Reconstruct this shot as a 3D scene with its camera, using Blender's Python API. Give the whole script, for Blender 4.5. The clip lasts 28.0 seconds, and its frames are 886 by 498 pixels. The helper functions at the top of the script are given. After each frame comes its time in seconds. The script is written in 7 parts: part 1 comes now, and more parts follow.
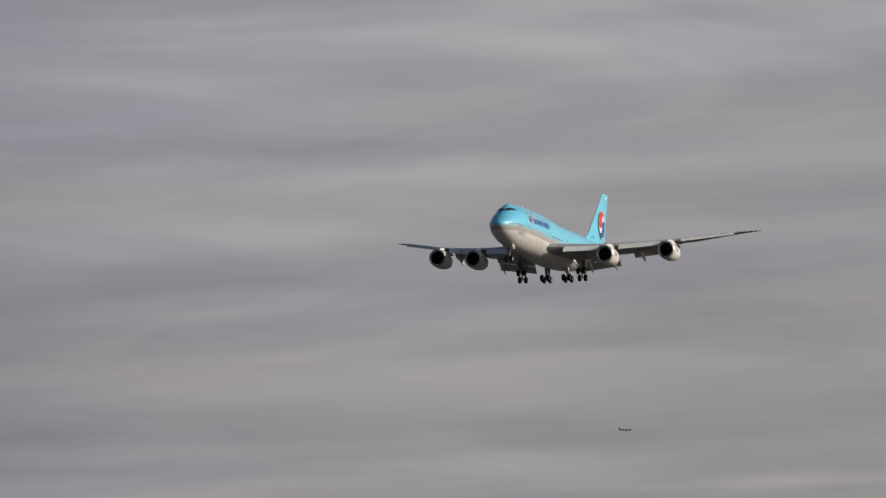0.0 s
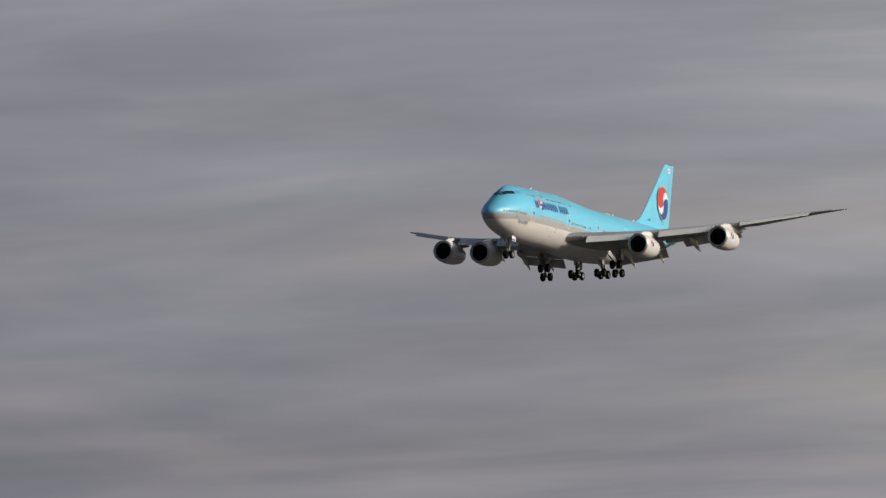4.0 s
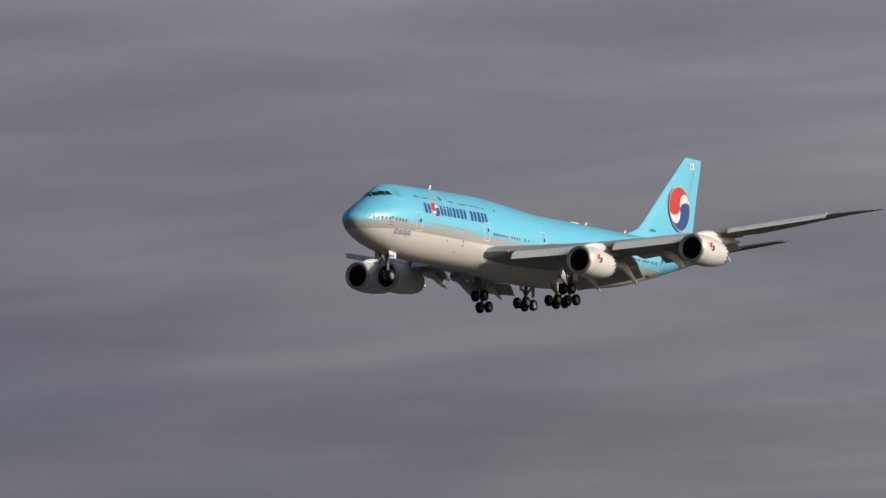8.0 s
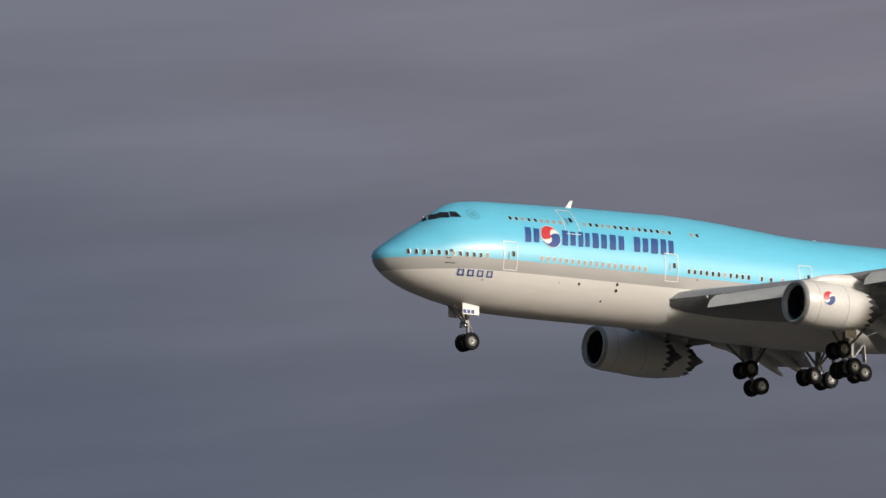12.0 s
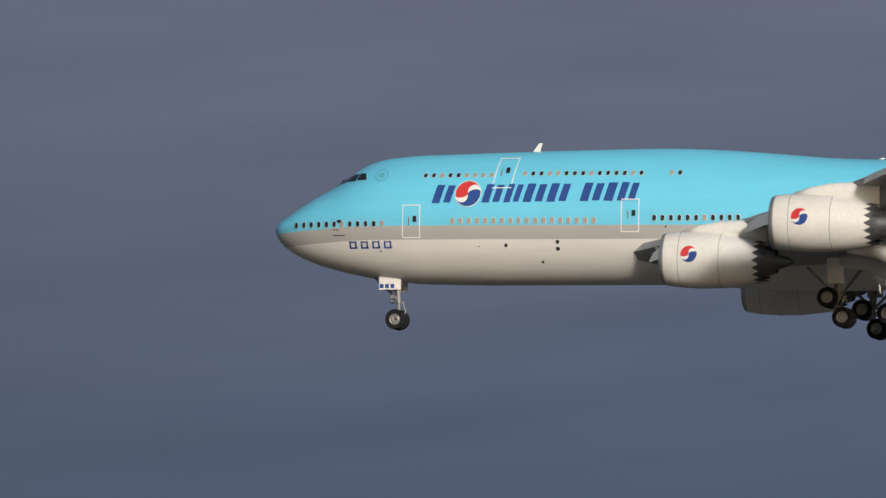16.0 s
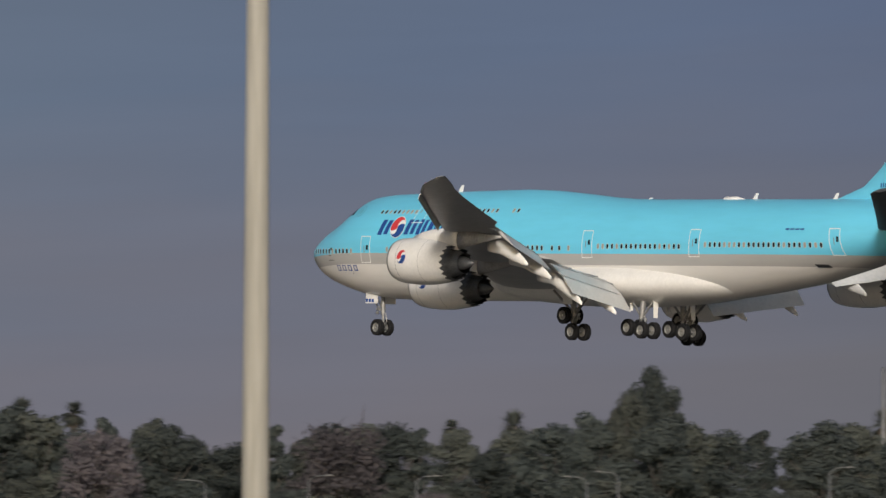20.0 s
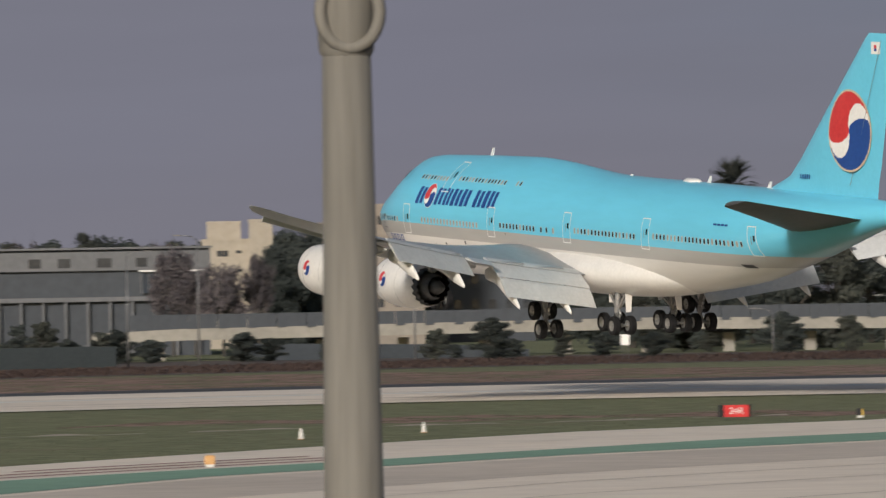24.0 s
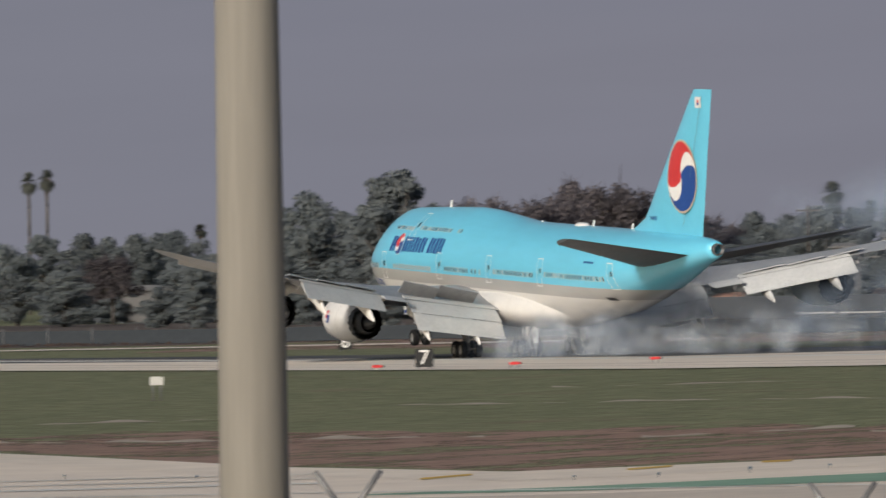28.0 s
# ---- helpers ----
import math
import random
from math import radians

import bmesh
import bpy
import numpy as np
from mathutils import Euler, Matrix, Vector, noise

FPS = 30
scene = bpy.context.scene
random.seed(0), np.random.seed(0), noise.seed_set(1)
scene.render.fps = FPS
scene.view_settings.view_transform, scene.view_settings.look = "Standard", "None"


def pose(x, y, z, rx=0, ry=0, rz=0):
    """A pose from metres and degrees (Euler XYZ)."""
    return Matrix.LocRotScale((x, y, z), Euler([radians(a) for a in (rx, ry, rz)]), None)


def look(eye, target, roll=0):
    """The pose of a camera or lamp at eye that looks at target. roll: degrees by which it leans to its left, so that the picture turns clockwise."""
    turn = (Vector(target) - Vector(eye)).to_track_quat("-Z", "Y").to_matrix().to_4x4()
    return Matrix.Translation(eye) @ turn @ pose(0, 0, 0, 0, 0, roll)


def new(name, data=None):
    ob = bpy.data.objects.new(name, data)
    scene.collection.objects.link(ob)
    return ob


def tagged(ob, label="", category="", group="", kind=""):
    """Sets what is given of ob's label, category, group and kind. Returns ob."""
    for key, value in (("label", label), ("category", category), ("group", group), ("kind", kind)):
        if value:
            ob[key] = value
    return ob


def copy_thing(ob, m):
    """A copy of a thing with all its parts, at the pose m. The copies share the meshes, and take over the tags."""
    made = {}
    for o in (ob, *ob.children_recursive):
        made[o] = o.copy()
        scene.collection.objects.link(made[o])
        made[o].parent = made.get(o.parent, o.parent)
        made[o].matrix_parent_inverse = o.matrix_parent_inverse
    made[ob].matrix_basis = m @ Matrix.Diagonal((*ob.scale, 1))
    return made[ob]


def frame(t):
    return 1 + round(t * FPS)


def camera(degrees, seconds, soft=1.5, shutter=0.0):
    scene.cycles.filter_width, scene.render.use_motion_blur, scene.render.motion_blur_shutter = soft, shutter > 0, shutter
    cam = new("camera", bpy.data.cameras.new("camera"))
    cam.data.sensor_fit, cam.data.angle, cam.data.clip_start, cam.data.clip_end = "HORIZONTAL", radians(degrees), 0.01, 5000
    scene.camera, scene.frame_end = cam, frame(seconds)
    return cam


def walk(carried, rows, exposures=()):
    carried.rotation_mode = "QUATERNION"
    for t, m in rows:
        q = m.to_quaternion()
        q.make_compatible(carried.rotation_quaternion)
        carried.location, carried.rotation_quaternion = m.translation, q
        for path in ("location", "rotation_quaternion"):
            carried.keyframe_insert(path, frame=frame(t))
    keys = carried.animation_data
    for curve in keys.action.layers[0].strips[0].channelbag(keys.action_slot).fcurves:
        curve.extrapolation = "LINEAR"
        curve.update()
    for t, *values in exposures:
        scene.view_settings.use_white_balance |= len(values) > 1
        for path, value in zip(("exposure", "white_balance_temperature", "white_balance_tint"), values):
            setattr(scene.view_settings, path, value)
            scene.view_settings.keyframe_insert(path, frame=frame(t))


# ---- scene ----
import colorsys
import functools
import itertools

CAMERA_WAY = [  # seconds, bearing, tilt, roll
    (0.0, 54.47, 3.939, 0.74), (0.5, 54.06, 3.991, 1.07), (1.0, 53.53, 3.986, 1.24), (1.5, 53.10, 4.057, 1.20), (2.0, 52.57, 4.144, 1.17),
    (2.5, 51.99, 4.220, 1.08), (3.0, 51.30, 4.185, 1.04), (3.5, 50.45, 4.150, 1.05), (5.5, 47.42, 4.129, 1.47), (6.0, 46.61, 4.338, 1.67),
    (6.5, 45.47, 4.480, 1.81), (7.0, 44.59, 4.564, 1.78), (7.5, 43.20, 4.664, 1.71), (8.0, 41.60, 4.563, 1.62), (8.5, 39.76, 4.697, 1.78),
    (9.0, 37.62, 4.755, 1.94), (9.5, 35.56, 5.017, 2.34), (10.0, 33.73, 5.274, 2.41), (10.5, 31.24, 5.526, 2.18), (11.0, 29.08, 5.666, 1.92),
    (11.5, 25.98, 5.653, 2.01), (12.0, 22.50, 5.799, 2.09), (12.5, 18.69, 5.927, 2.28), (13.5, 10.39, 5.597, 2.13), (14.5, 1.24, 5.119, 1.98),
    (15.0, -2.76, 4.854, 1.78), (15.5, -6.89, 4.384, 1.47), (16.0, -11.60, 3.976, 1.30), (16.5, -16.22, 3.399, 1.10), (17.0, -20.40, 3.157, 0.85),
    (17.5, -23.65, 2.816, 0.67), (18.0, -25.90, 2.357, 0.73), (18.5, -28.69, 1.972, 0.62), (19.0, -30.95, 1.970, 0.11), (19.5, -33.80, 1.714, -0.26),
    (20.0, -35.60, 1.555, -0.27), (20.5, -38.40, 1.584, 0.12), (21.0, -39.95, 1.295, 0.41), (21.3, -41.53, 1.045, 0.62), (21.5, -42.58, 0.934, 0.64),
    (23.7, -51.10, 0.280, 1.02), (24.0, -52.37, 0.286, 0.98), (24.5, -54.20, 0.200, 1.11), (25.0, -56.28, 0.152, 1.02), (25.5, -57.52, 0.132, 1.02),
    (26.0, -59.26, -0.028, 1.20), (26.3, -60.18, 0.051, 1.21), (26.5, -60.54, 0.293, 1.14), (27.0, -61.41, 0.142, 0.98), (27.2, -61.95, 0.002, 0.92),
    (27.5, -62.25, 0.082, 0.86), (28.0, -63.92, 0.025, 0.98),
]
AIRLINER_WAY = [  # seconds, x, y, z of the nose, heading, pitch, roll
    (0, 1208.53, 851.31, 112.93, 19.18, 3.29, -0.24), (0.5, 1165.87, 833.05, 111.36, 19.09, 3.09, -0.34), (1, 1123.70, 818.07, 109.02, 18.94, 2.87, -0.36),
    (1.5, 1074.79, 799.13, 106.67, 18.83, 2.59, -0.33), (2, 1028.63, 783.57, 105.02, 18.73, 2.27, -0.24), (2.5, 985.45, 767.41, 103.35, 18.62, 1.98, -0.15),
    (3, 953.99, 762.40, 100.78, 18.49, 1.86, -0.13), (3.5, 930.71, 762.88, 98.50, 18.33, 1.93, -0.16), (5.5, 795.23, 731.01, 91.33, 17.39, 3.34, -0.47),
    (6, 747.02, 710.76, 89.48, 17.22, 3.37, -0.52), (6.5, 698.87, 691.29, 87.33, 17.00, 3.31, -0.53), (7, 652.46, 676.72, 85.02, 16.80, 3.11, -0.47),
    (7.5, 608.85, 663.07, 83.45, 16.56, 2.84, -0.37), (8, 579.32, 667.43, 80.83, 16.42, 2.76, -0.32), (8.5, 534.54, 652.76, 79.55, 15.96, 2.71, -0.35),
    (9, 493.10, 645.58, 76.90, 15.71, 2.79, -0.65), (9.5, 445.04, 625.04, 74.81, 15.37, 3.00, -1.05), (10, 398.33, 602.41, 72.31, 14.88, 3.21, -1.38),
    (10.5, 351.94, 582.77, 70.65, 14.13, 3.38, -1.51), (11, 307.69, 565.05, 68.44, 13.23, 3.48, -1.53), (11.5, 261.40, 548.65, 66.78, 12.27, 3.50, -1.60),
    (12, 215.15, 531.86, 64.74, 11.28, 3.38, -1.81), (12.5, 168.35, 518.25, 62.31, 10.20, 3.11, -1.99), (13.5, 87.59, 502.03, 56.94, 6.89, 2.61, -1.35),
    (14.5, 8.22, 485.94, 51.67, 3.59, 2.09, -0.71), (15, -33.27, 486.57, 49.12, 1.86, 2.07, -0.45), (15.5, -70.28, 490.60, 46.28, 0.10, 2.07, -0.29),
    (16, -112.31, 497.05, 43.46, -1.66, 2.01, -0.53), (16.5, -156.24, 504.79, 40.78, -3.41, 1.95, -1.07), (17, -200.52, 515.14, 38.21, -5.19, 1.98, -1.34),
    (17.5, -240.70, 529.49, 35.47, -7.03, 2.12, -1.17), (18, -281.15, 543.99, 32.97, -8.81, 2.18, -0.89), (18.5, -318.72, 555.98, 30.01, -10.56, 1.96, -0.89),
    (19, -346.93, 553.45, 27.60, -12.04, 1.43, -1.26), (19.5, -364.69, 538.76, 25.46, -13.24, 1.09, -1.46), (20, -378.15, 512.20, 23.51, -13.86, 1.13, -1.23),
    (20.5, -392.01, 487.25, 21.34, -14.06, 1.43, -0.64), (21, -400.85, 461.28, 19.55, -14.12, 1.78, 0.14), (21.3, -411.84, 453.75, 18.28, -14.25, 1.87, 0.73),
    (21.5, -416.45, 445.99, 17.49, -14.11, 1.93, 0.76), (23.7, -455.55, 360.00, 12.58, -12.88, 3.42, 1.37), (24, -461.65, 351.60, 11.97, -12.61, 3.25, 1.35),
    (24.5, -472.87, 338.26, 10.76, -12.06, 3.00, 1.37), (25, -483.01, 325.65, 9.99, -11.45, 2.96, 1.55), (25.5, -494.10, 313.88, 9.06, -10.88, 2.92, 1.72),
    (26, -503.72, 300.97, 8.68, -10.14, 2.90, 1.73), (26.3, -511.85, 295.60, 7.94, -9.81, 2.93, 1.56), (26.5, -518.12, 292.33, 7.76, -9.46, 2.74, 1.60),
    (27, -538.98, 287.45, 7.27, -8.87, 2.44, 1.50), (27.2, -553.01, 289.28, 6.96, -8.69, 2.23, 1.47), (27.5, -561.11, 283.31, 6.69, -8.30, 2.09, 1.55),
    (28, -584.10, 281.10, 5.99, -7.82, 1.94, 1.52),
]

EYE = (0.0, 0.0, 6.7)


def aim(bearing, tilt, roll):
    b, e = radians(bearing), radians(tilt)
    way = Vector((math.sin(b) * math.cos(e), math.cos(b) * math.cos(e), math.sin(e)))
    return look(EYE, Vector(EYE) + 100 * way, -roll)


cam = camera(5.984, 28.0, soft=1.42, shutter=0.2)
walk(cam, [(t, aim(b, e, r)) for t, b, e, r in CAMERA_WAY], exposures=[(0.0, 0.0), (12.0, 0.0), (14.5, -0.03), (16.0, 0.0), (17.0, -0.08), (18.0, -0.18), (19.0, -0.02), (20.0, 0.0), (25.0, 0.0), (26.0, 0.08), (27.0, 0.0), (28.0, 0.08)])

# ---- world and light ----
SUN_BEARING, SUN_HEIGHT = 146.0, 18.5
world = bpy.data.worlds.new("sky")
scene.world = world
world.use_nodes = True
wn = world.node_tree.nodes
sky = wn.new("ShaderNodeTexSky")
sky.sky_type = "NISHITA"
sky.sun_disc = False
sky.sun_elevation = radians(SUN_HEIGHT)
sky.sun_rotation = radians(SUN_BEARING)
sky.air_density, sky.dust_density = 1.0, 3.0
world.node_tree.links.new(sky.outputs[0], wn["Background"].inputs[0])
wn["Background"].inputs[1].default_value = 0.067
sun = new("sun", bpy.data.lights.new("sun", "SUN"))
sun.data.energy = 3.3
sun.data.angle = radians(8.0)
sun.data.color = (1.0, 0.945, 0.875)
sb, sh = radians(SUN_BEARING), radians(SUN_HEIGHT)
sun.matrix_world = look((0, 0, 0), (-math.sin(sb) * math.cos(sh), -math.cos(sb) * math.cos(sh), -math.sin(sh)))
scene.view_settings.exposure = 0.0
scene.cycles.transparent_max_bounces = 32

# ---- materials ----
MATS = {}


def nodes_of(name):
    m = bpy.data.materials.new(name)
    m.use_nodes = True
    nt = m.node_tree
    return m, nt, nt.nodes["Principled BSDF"]


def ramp_node(nt, stops, interpolation="LINEAR"):
    n = nt.nodes.new("ShaderNodeValToRGB")
    n.color_ramp.interpolation = interpolation
    el = n.color_ramp.elements
    while len(el) < len(stops):
        el.new(0.5)
    for e, (p, c) in zip(el, stops):
        e.position, e.color = p, (*c, 1)
    return n


def noise_node(nt, coord, scale, detail=4.0, rough=0.55, stretch=None):
    tc = nt.nodes.new("ShaderNodeTexCoord")
    src = tc.outputs[coord]
    if stretch:
        mp = nt.nodes.new("ShaderNodeMapping")
        mp.inputs["Scale"].default_value = stretch
        nt.links.new(src, mp.inputs[0])
        src = mp.outputs[0]
    n = nt.nodes.new("ShaderNodeTexNoise")
    n.inputs["Scale"].default_value, n.inputs["Detail"].default_value, n.inputs["Roughness"].default_value = scale, detail, rough
    nt.links.new(src, n.inputs["Vector"])
    return n


def mix_node(nt, fac, a, b, mode="MIX"):
    n = nt.nodes.new("ShaderNodeMix")
    n.data_type, n.blend_type = "RGBA", mode
    for socket, value in ((n.inputs[0], fac), (n.inputs[6], a), (n.inputs[7], b)):
        if isinstance(value, (int, float)):
            socket.default_value = value
        elif isinstance(value, tuple):
            socket.default_value = (*value, 1)
        else:
            nt.links.new(value, socket)
    return n


def surface(name, low, high, rough=0.6, metal=0.0, scale=2.0, fine=20.0, bump=0.0, stretch=None, coord="Object", vary=0.0, coat=0.0):
    """Two tones mixed by broad and fine noise, with fine relief."""
    if name in MATS:
        return MATS[name]
    m, nt, b = nodes_of(name)
    broad, grain = noise_node(nt, coord, scale, stretch=stretch), noise_node(nt, coord, fine, 3.0, stretch=stretch)
    mixed = nt.nodes.new("ShaderNodeMath")
    mixed.operation = "MULTIPLY_ADD"
    nt.links.new(grain.outputs[0], mixed.inputs[0])
    mixed.inputs[1].default_value = 0.5
    half = nt.nodes.new("ShaderNodeMath")
    half.operation = "MULTIPLY"
    half.inputs[1].default_value = 0.5
    nt.links.new(broad.outputs[0], half.inputs[0])
    nt.links.new(half.outputs[0], mixed.inputs[2])
    r = ramp_node(nt, [(0.35, low), (0.65, high)])
    nt.links.new(mixed.outputs[0], r.inputs[0])
    colour = r.outputs[0]
    if vary:
        info = nt.nodes.new("ShaderNodeObjectInfo")
        vr = ramp_node(nt, [(0.0, (1 - vary,) * 3), (1.0, (1 + vary,) * 3)])
        nt.links.new(info.outputs["Random"], vr.inputs[0])
        colour = mix_node(nt, 1.0, colour, vr.outputs[0], "MULTIPLY").outputs[2]
    nt.links.new(colour, b.inputs["Base Color"])
    b.inputs["Roughness"].default_value, b.inputs["Metallic"].default_value = rough, metal
    b.inputs["Coat Weight"].default_value = coat
    if bump:
        bp = nt.nodes.new("ShaderNodeBump")
        bp.inputs["Strength"].default_value, bp.inputs["Distance"].default_value = bump, 0.05
        nt.links.new(grain.outputs[0], bp.inputs["Height"])
        nt.links.new(bp.outputs[0], b.inputs["Normal"])
    MATS[name] = m
    return m


def foliage(name, low, high, vary=0.25):
    """Leaves that let half the light through, so that a crown shades softly."""
    m = surface(name, low, high, 1.0, scale=0.25, fine=1.5, vary=vary)
    nt = m.node_tree
    b = nt.nodes["Principled BSDF"]
    colour = b.inputs["Base Color"].links[0].from_socket
    dif, trn, mx = nt.nodes.new("ShaderNodeBsdfDiffuse"), nt.nodes.new("ShaderNodeBsdfTranslucent"), nt.nodes.new("ShaderNodeMixShader")
    nt.links.new(colour, dif.inputs[0])
    nt.links.new(colour, trn.inputs[0])
    mx.inputs[0].default_value = 0.55
    nt.links.new(dif.outputs[0], mx.inputs[1])
    nt.links.new(trn.outputs[0], mx.inputs[2])
    nt.links.new(mx.outputs[0], nt.nodes["Material Output"].inputs[0])
    return m


def livery():
    """Sky blue above, a grey band, cream belly, split by height on the hull, with faint grime streaks."""
    if "livery" in MATS:
        return MATS["livery"]
    m, nt, b = nodes_of("livery")
    tc = nt.nodes.new("ShaderNodeTexCoord")
    sep = nt.nodes.new("ShaderNodeSeparateXYZ")
    nt.links.new(tc.outputs["Object"], sep.inputs[0])
    # the bands droop towards the nose
    droop = nt.nodes.new("ShaderNodeMapRange")
    droop.inputs[1].default_value, droop.inputs[2].default_value, droop.inputs[3].default_value, droop.inputs[4].default_value = 0.0, 6.0, 0.32, 0.0
    nt.links.new(sep.outputs[0], droop.inputs[0])
    add = nt.nodes.new("ShaderNodeMath")
    nt.links.new(sep.outputs[2], add.inputs[0])
    nt.links.new(droop.outputs[0], add.inputs[1])
    rng = nt.nodes.new("ShaderNodeMapRange")
    rng.inputs[1].default_value, rng.inputs[2].default_value = -4.0, 6.0
    nt.links.new(add.outputs[0], rng.inputs[0])
    bands = ramp_node(nt, [(0.0, (0.71, 0.685, 0.65)), (0.318, (0.40, 0.39, 0.375)), (0.402, (0.14, 0.56, 0.77))], "CONSTANT")
    nt.links.new(rng.outputs[0], bands.inputs[0])
    streak = noise_node(nt, "Object", 1.2, 5.0, 0.6, (0.25, 1.0, 1.6))
    tone = ramp_node(nt, [(0.3, (0.95, 0.95, 0.945)), (0.62, (1.01, 1.01, 1.01))])
    nt.links.new(streak.outputs[0], tone.inputs[0])
    col = mix_node(nt, 1.0, bands.outputs[0], tone.outputs[0], "MULTIPLY")
    nt.links.new(col.outputs[2], b.inputs["Base Color"])
    b.inputs["Roughness"].default_value = 0.4
    b.inputs["Coat Weight"].default_value = 0.55
    b.inputs["Coat Roughness"].default_value = 0.09
    MATS["livery"] = m
    return m


BLUE = surface("blue_paint", (0.13, 0.52, 0.71), (0.15, 0.57, 0.77), 0.32, scale=0.3, fine=4, coat=0.2)
CREAM = surface("cream_paint", (0.66, 0.64, 0.605), (0.76, 0.735, 0.7), 0.35, scale=0.5, fine=5, coat=0.2)
WINGGREY = surface("wing_grey_paint", (0.25, 0.255, 0.265), (0.34, 0.345, 0.355), 0.4, scale=0.6, fine=4, stretch=(0.4, 1, 1))
# Wing grey darkened for the tailplane, painting in the shade on its underside.
TAILSHADE = surface("shaded_tail_grey", (0.05, 0.05, 0.054), (0.085, 0.085, 0.09), 0.5, scale=0.6, fine=4, stretch=(0.4, 1, 1))
FLAPGREY = surface("flap_grey_paint", (0.46, 0.465, 0.46), (0.56, 0.56, 0.55), 0.42, scale=0.7, fine=4)
DARKMETAL = surface("burnt_nozzle_metal", (0.055, 0.056, 0.06), (0.115, 0.117, 0.122), 0.5, 0.35, scale=1.5, fine=8)
BARE = surface("bare_metal", (0.45, 0.45, 0.46), (0.6, 0.6, 0.6), 0.3, 0.9, scale=2, fine=12)
STEEL = surface("gear_steel", (0.16, 0.16, 0.16), (0.32, 0.31, 0.3), 0.45, 0.3, scale=3, fine=14)
HUB = surface("wheel_hub", (0.17, 0.17, 0.16), (0.28, 0.275, 0.26), 0.45, 0.3, scale=4, fine=20)
TYRE = surface("tyre_rubber", (0.008, 0.008, 0.009), (0.017, 0.017, 0.018), 0.9, scale=4, fine=20)
TYRE.node_tree.nodes["Principled BSDF"].inputs["Specular IOR Level"].default_value = 0.2
NAVY = surface("navy_paint", (0.01, 0.05, 0.22), (0.016, 0.066, 0.27), 0.55, scale=1, fine=5)
RED = surface("red_paint", (0.5, 0.03, 0.035), (0.62, 0.05, 0.05), 0.35, scale=1, fine=5)
WHITE = surface("white_paint", (0.7, 0.69, 0.67), (0.8, 0.79, 0.77), 0.35, scale=1, fine=6)
GOLD = surface("gold_rim_paint", (0.5, 0.42, 0.3), (0.6, 0.52, 0.38), 0.4)
PANE = surface("dark_window_pane", (0.01, 0.011, 0.013), (0.03, 0.032, 0.036), 0.12, scale=3)
RIM = surface("window_rim_metal", (0.36, 0.46, 0.5), (0.46, 0.55, 0.58), 0.3, 0.3, scale=3)
LIPGREY = surface("dull_inlet_lip", (0.36, 0.35, 0.34), (0.46, 0.45, 0.43), 0.4, 0.5, scale=2, fine=10)
HOTGREY = surface("heat_stained_grey", (0.24, 0.235, 0.23), (0.38, 0.37, 0.36), 0.5, 0.3, scale=1.2, fine=6)
EMBLEM = surface("pale_blue_emblem", (0.09, 0.36, 0.5), (0.12, 0.42, 0.56), 0.4, scale=3)
SHADE = surface("shade_and_sheen_pane", (0.3, 0.26, 0.215), (0.4, 0.35, 0.295), 0.5, scale=3)
# Near-black painted into inlets, nozzles and vents for the shade inside them.
DARKVOID = surface("dark_void_fill", (0.012, 0.013, 0.015), (0.03, 0.03, 0.034), 0.5, scale=3)
FANMETAL = surface("fan_blade", (0.05, 0.05, 0.055), (0.1, 0.1, 0.11), 0.35, 0.7)


# ---- mesh helpers ----
def finish(bm, smooth=True):
    bmesh.ops.recalc_face_normals(bm, faces=bm.faces)
    for f in bm.faces:
        f.smooth = smooth
    return bm


def part(name, bm, material, parent=None, label="", angle=None, local=None):
    me = bpy.data.meshes.new(name)
    bm.to_mesh(me)
    bm.free()
    for m in material if isinstance(material, (list, tuple)) else (material,):
        me.materials.append(m)
    if angle:
        me.set_sharp_from_angle(angle=radians(angle))
    ob = new(name, me)
    if parent:
        ob.parent = parent
    if local is not None:
        ob.matrix_local = local
    if label:
        ob["label"] = label
    return ob


def loft(rings, closed=True, caps=True, smooth=True):
    bm = bmesh.new()
    vs = [[bm.verts.new(p) for p in ring] for ring in rings]
    for a, b in zip(vs, vs[1:]):
        n = len(a)
        for i in range(n if closed else n - 1):
            j = (i + 1) % n
            bm.faces.new((a[i], a[j], b[j], b[i]))
    if caps and closed:
        bm.faces.new(vs[0][::-1])
        bm.faces.new(vs[-1])
    return finish(bm, smooth)


def ring_x(x, cy, cz, ry, rz, n=24):
    return [(x, cy + ry * math.cos(2 * math.pi * i / n), cz + rz * math.sin(2 * math.pi * i / n)) for i in range(n)]


def add_box(bm, x0, x1, y0, y1, z0, z1):
    v = [bm.verts.new(p) for p in itertools.product((x0, x1), (y0, y1), (z0, z1))]
    for f in ((0, 1, 3, 2), (4, 6, 7, 5), (0, 4, 5, 1), (2, 3, 7, 6), (0, 2, 6, 4), (1, 5, 7, 3)):
        bm.faces.new([v[i] for i in f])
    return v


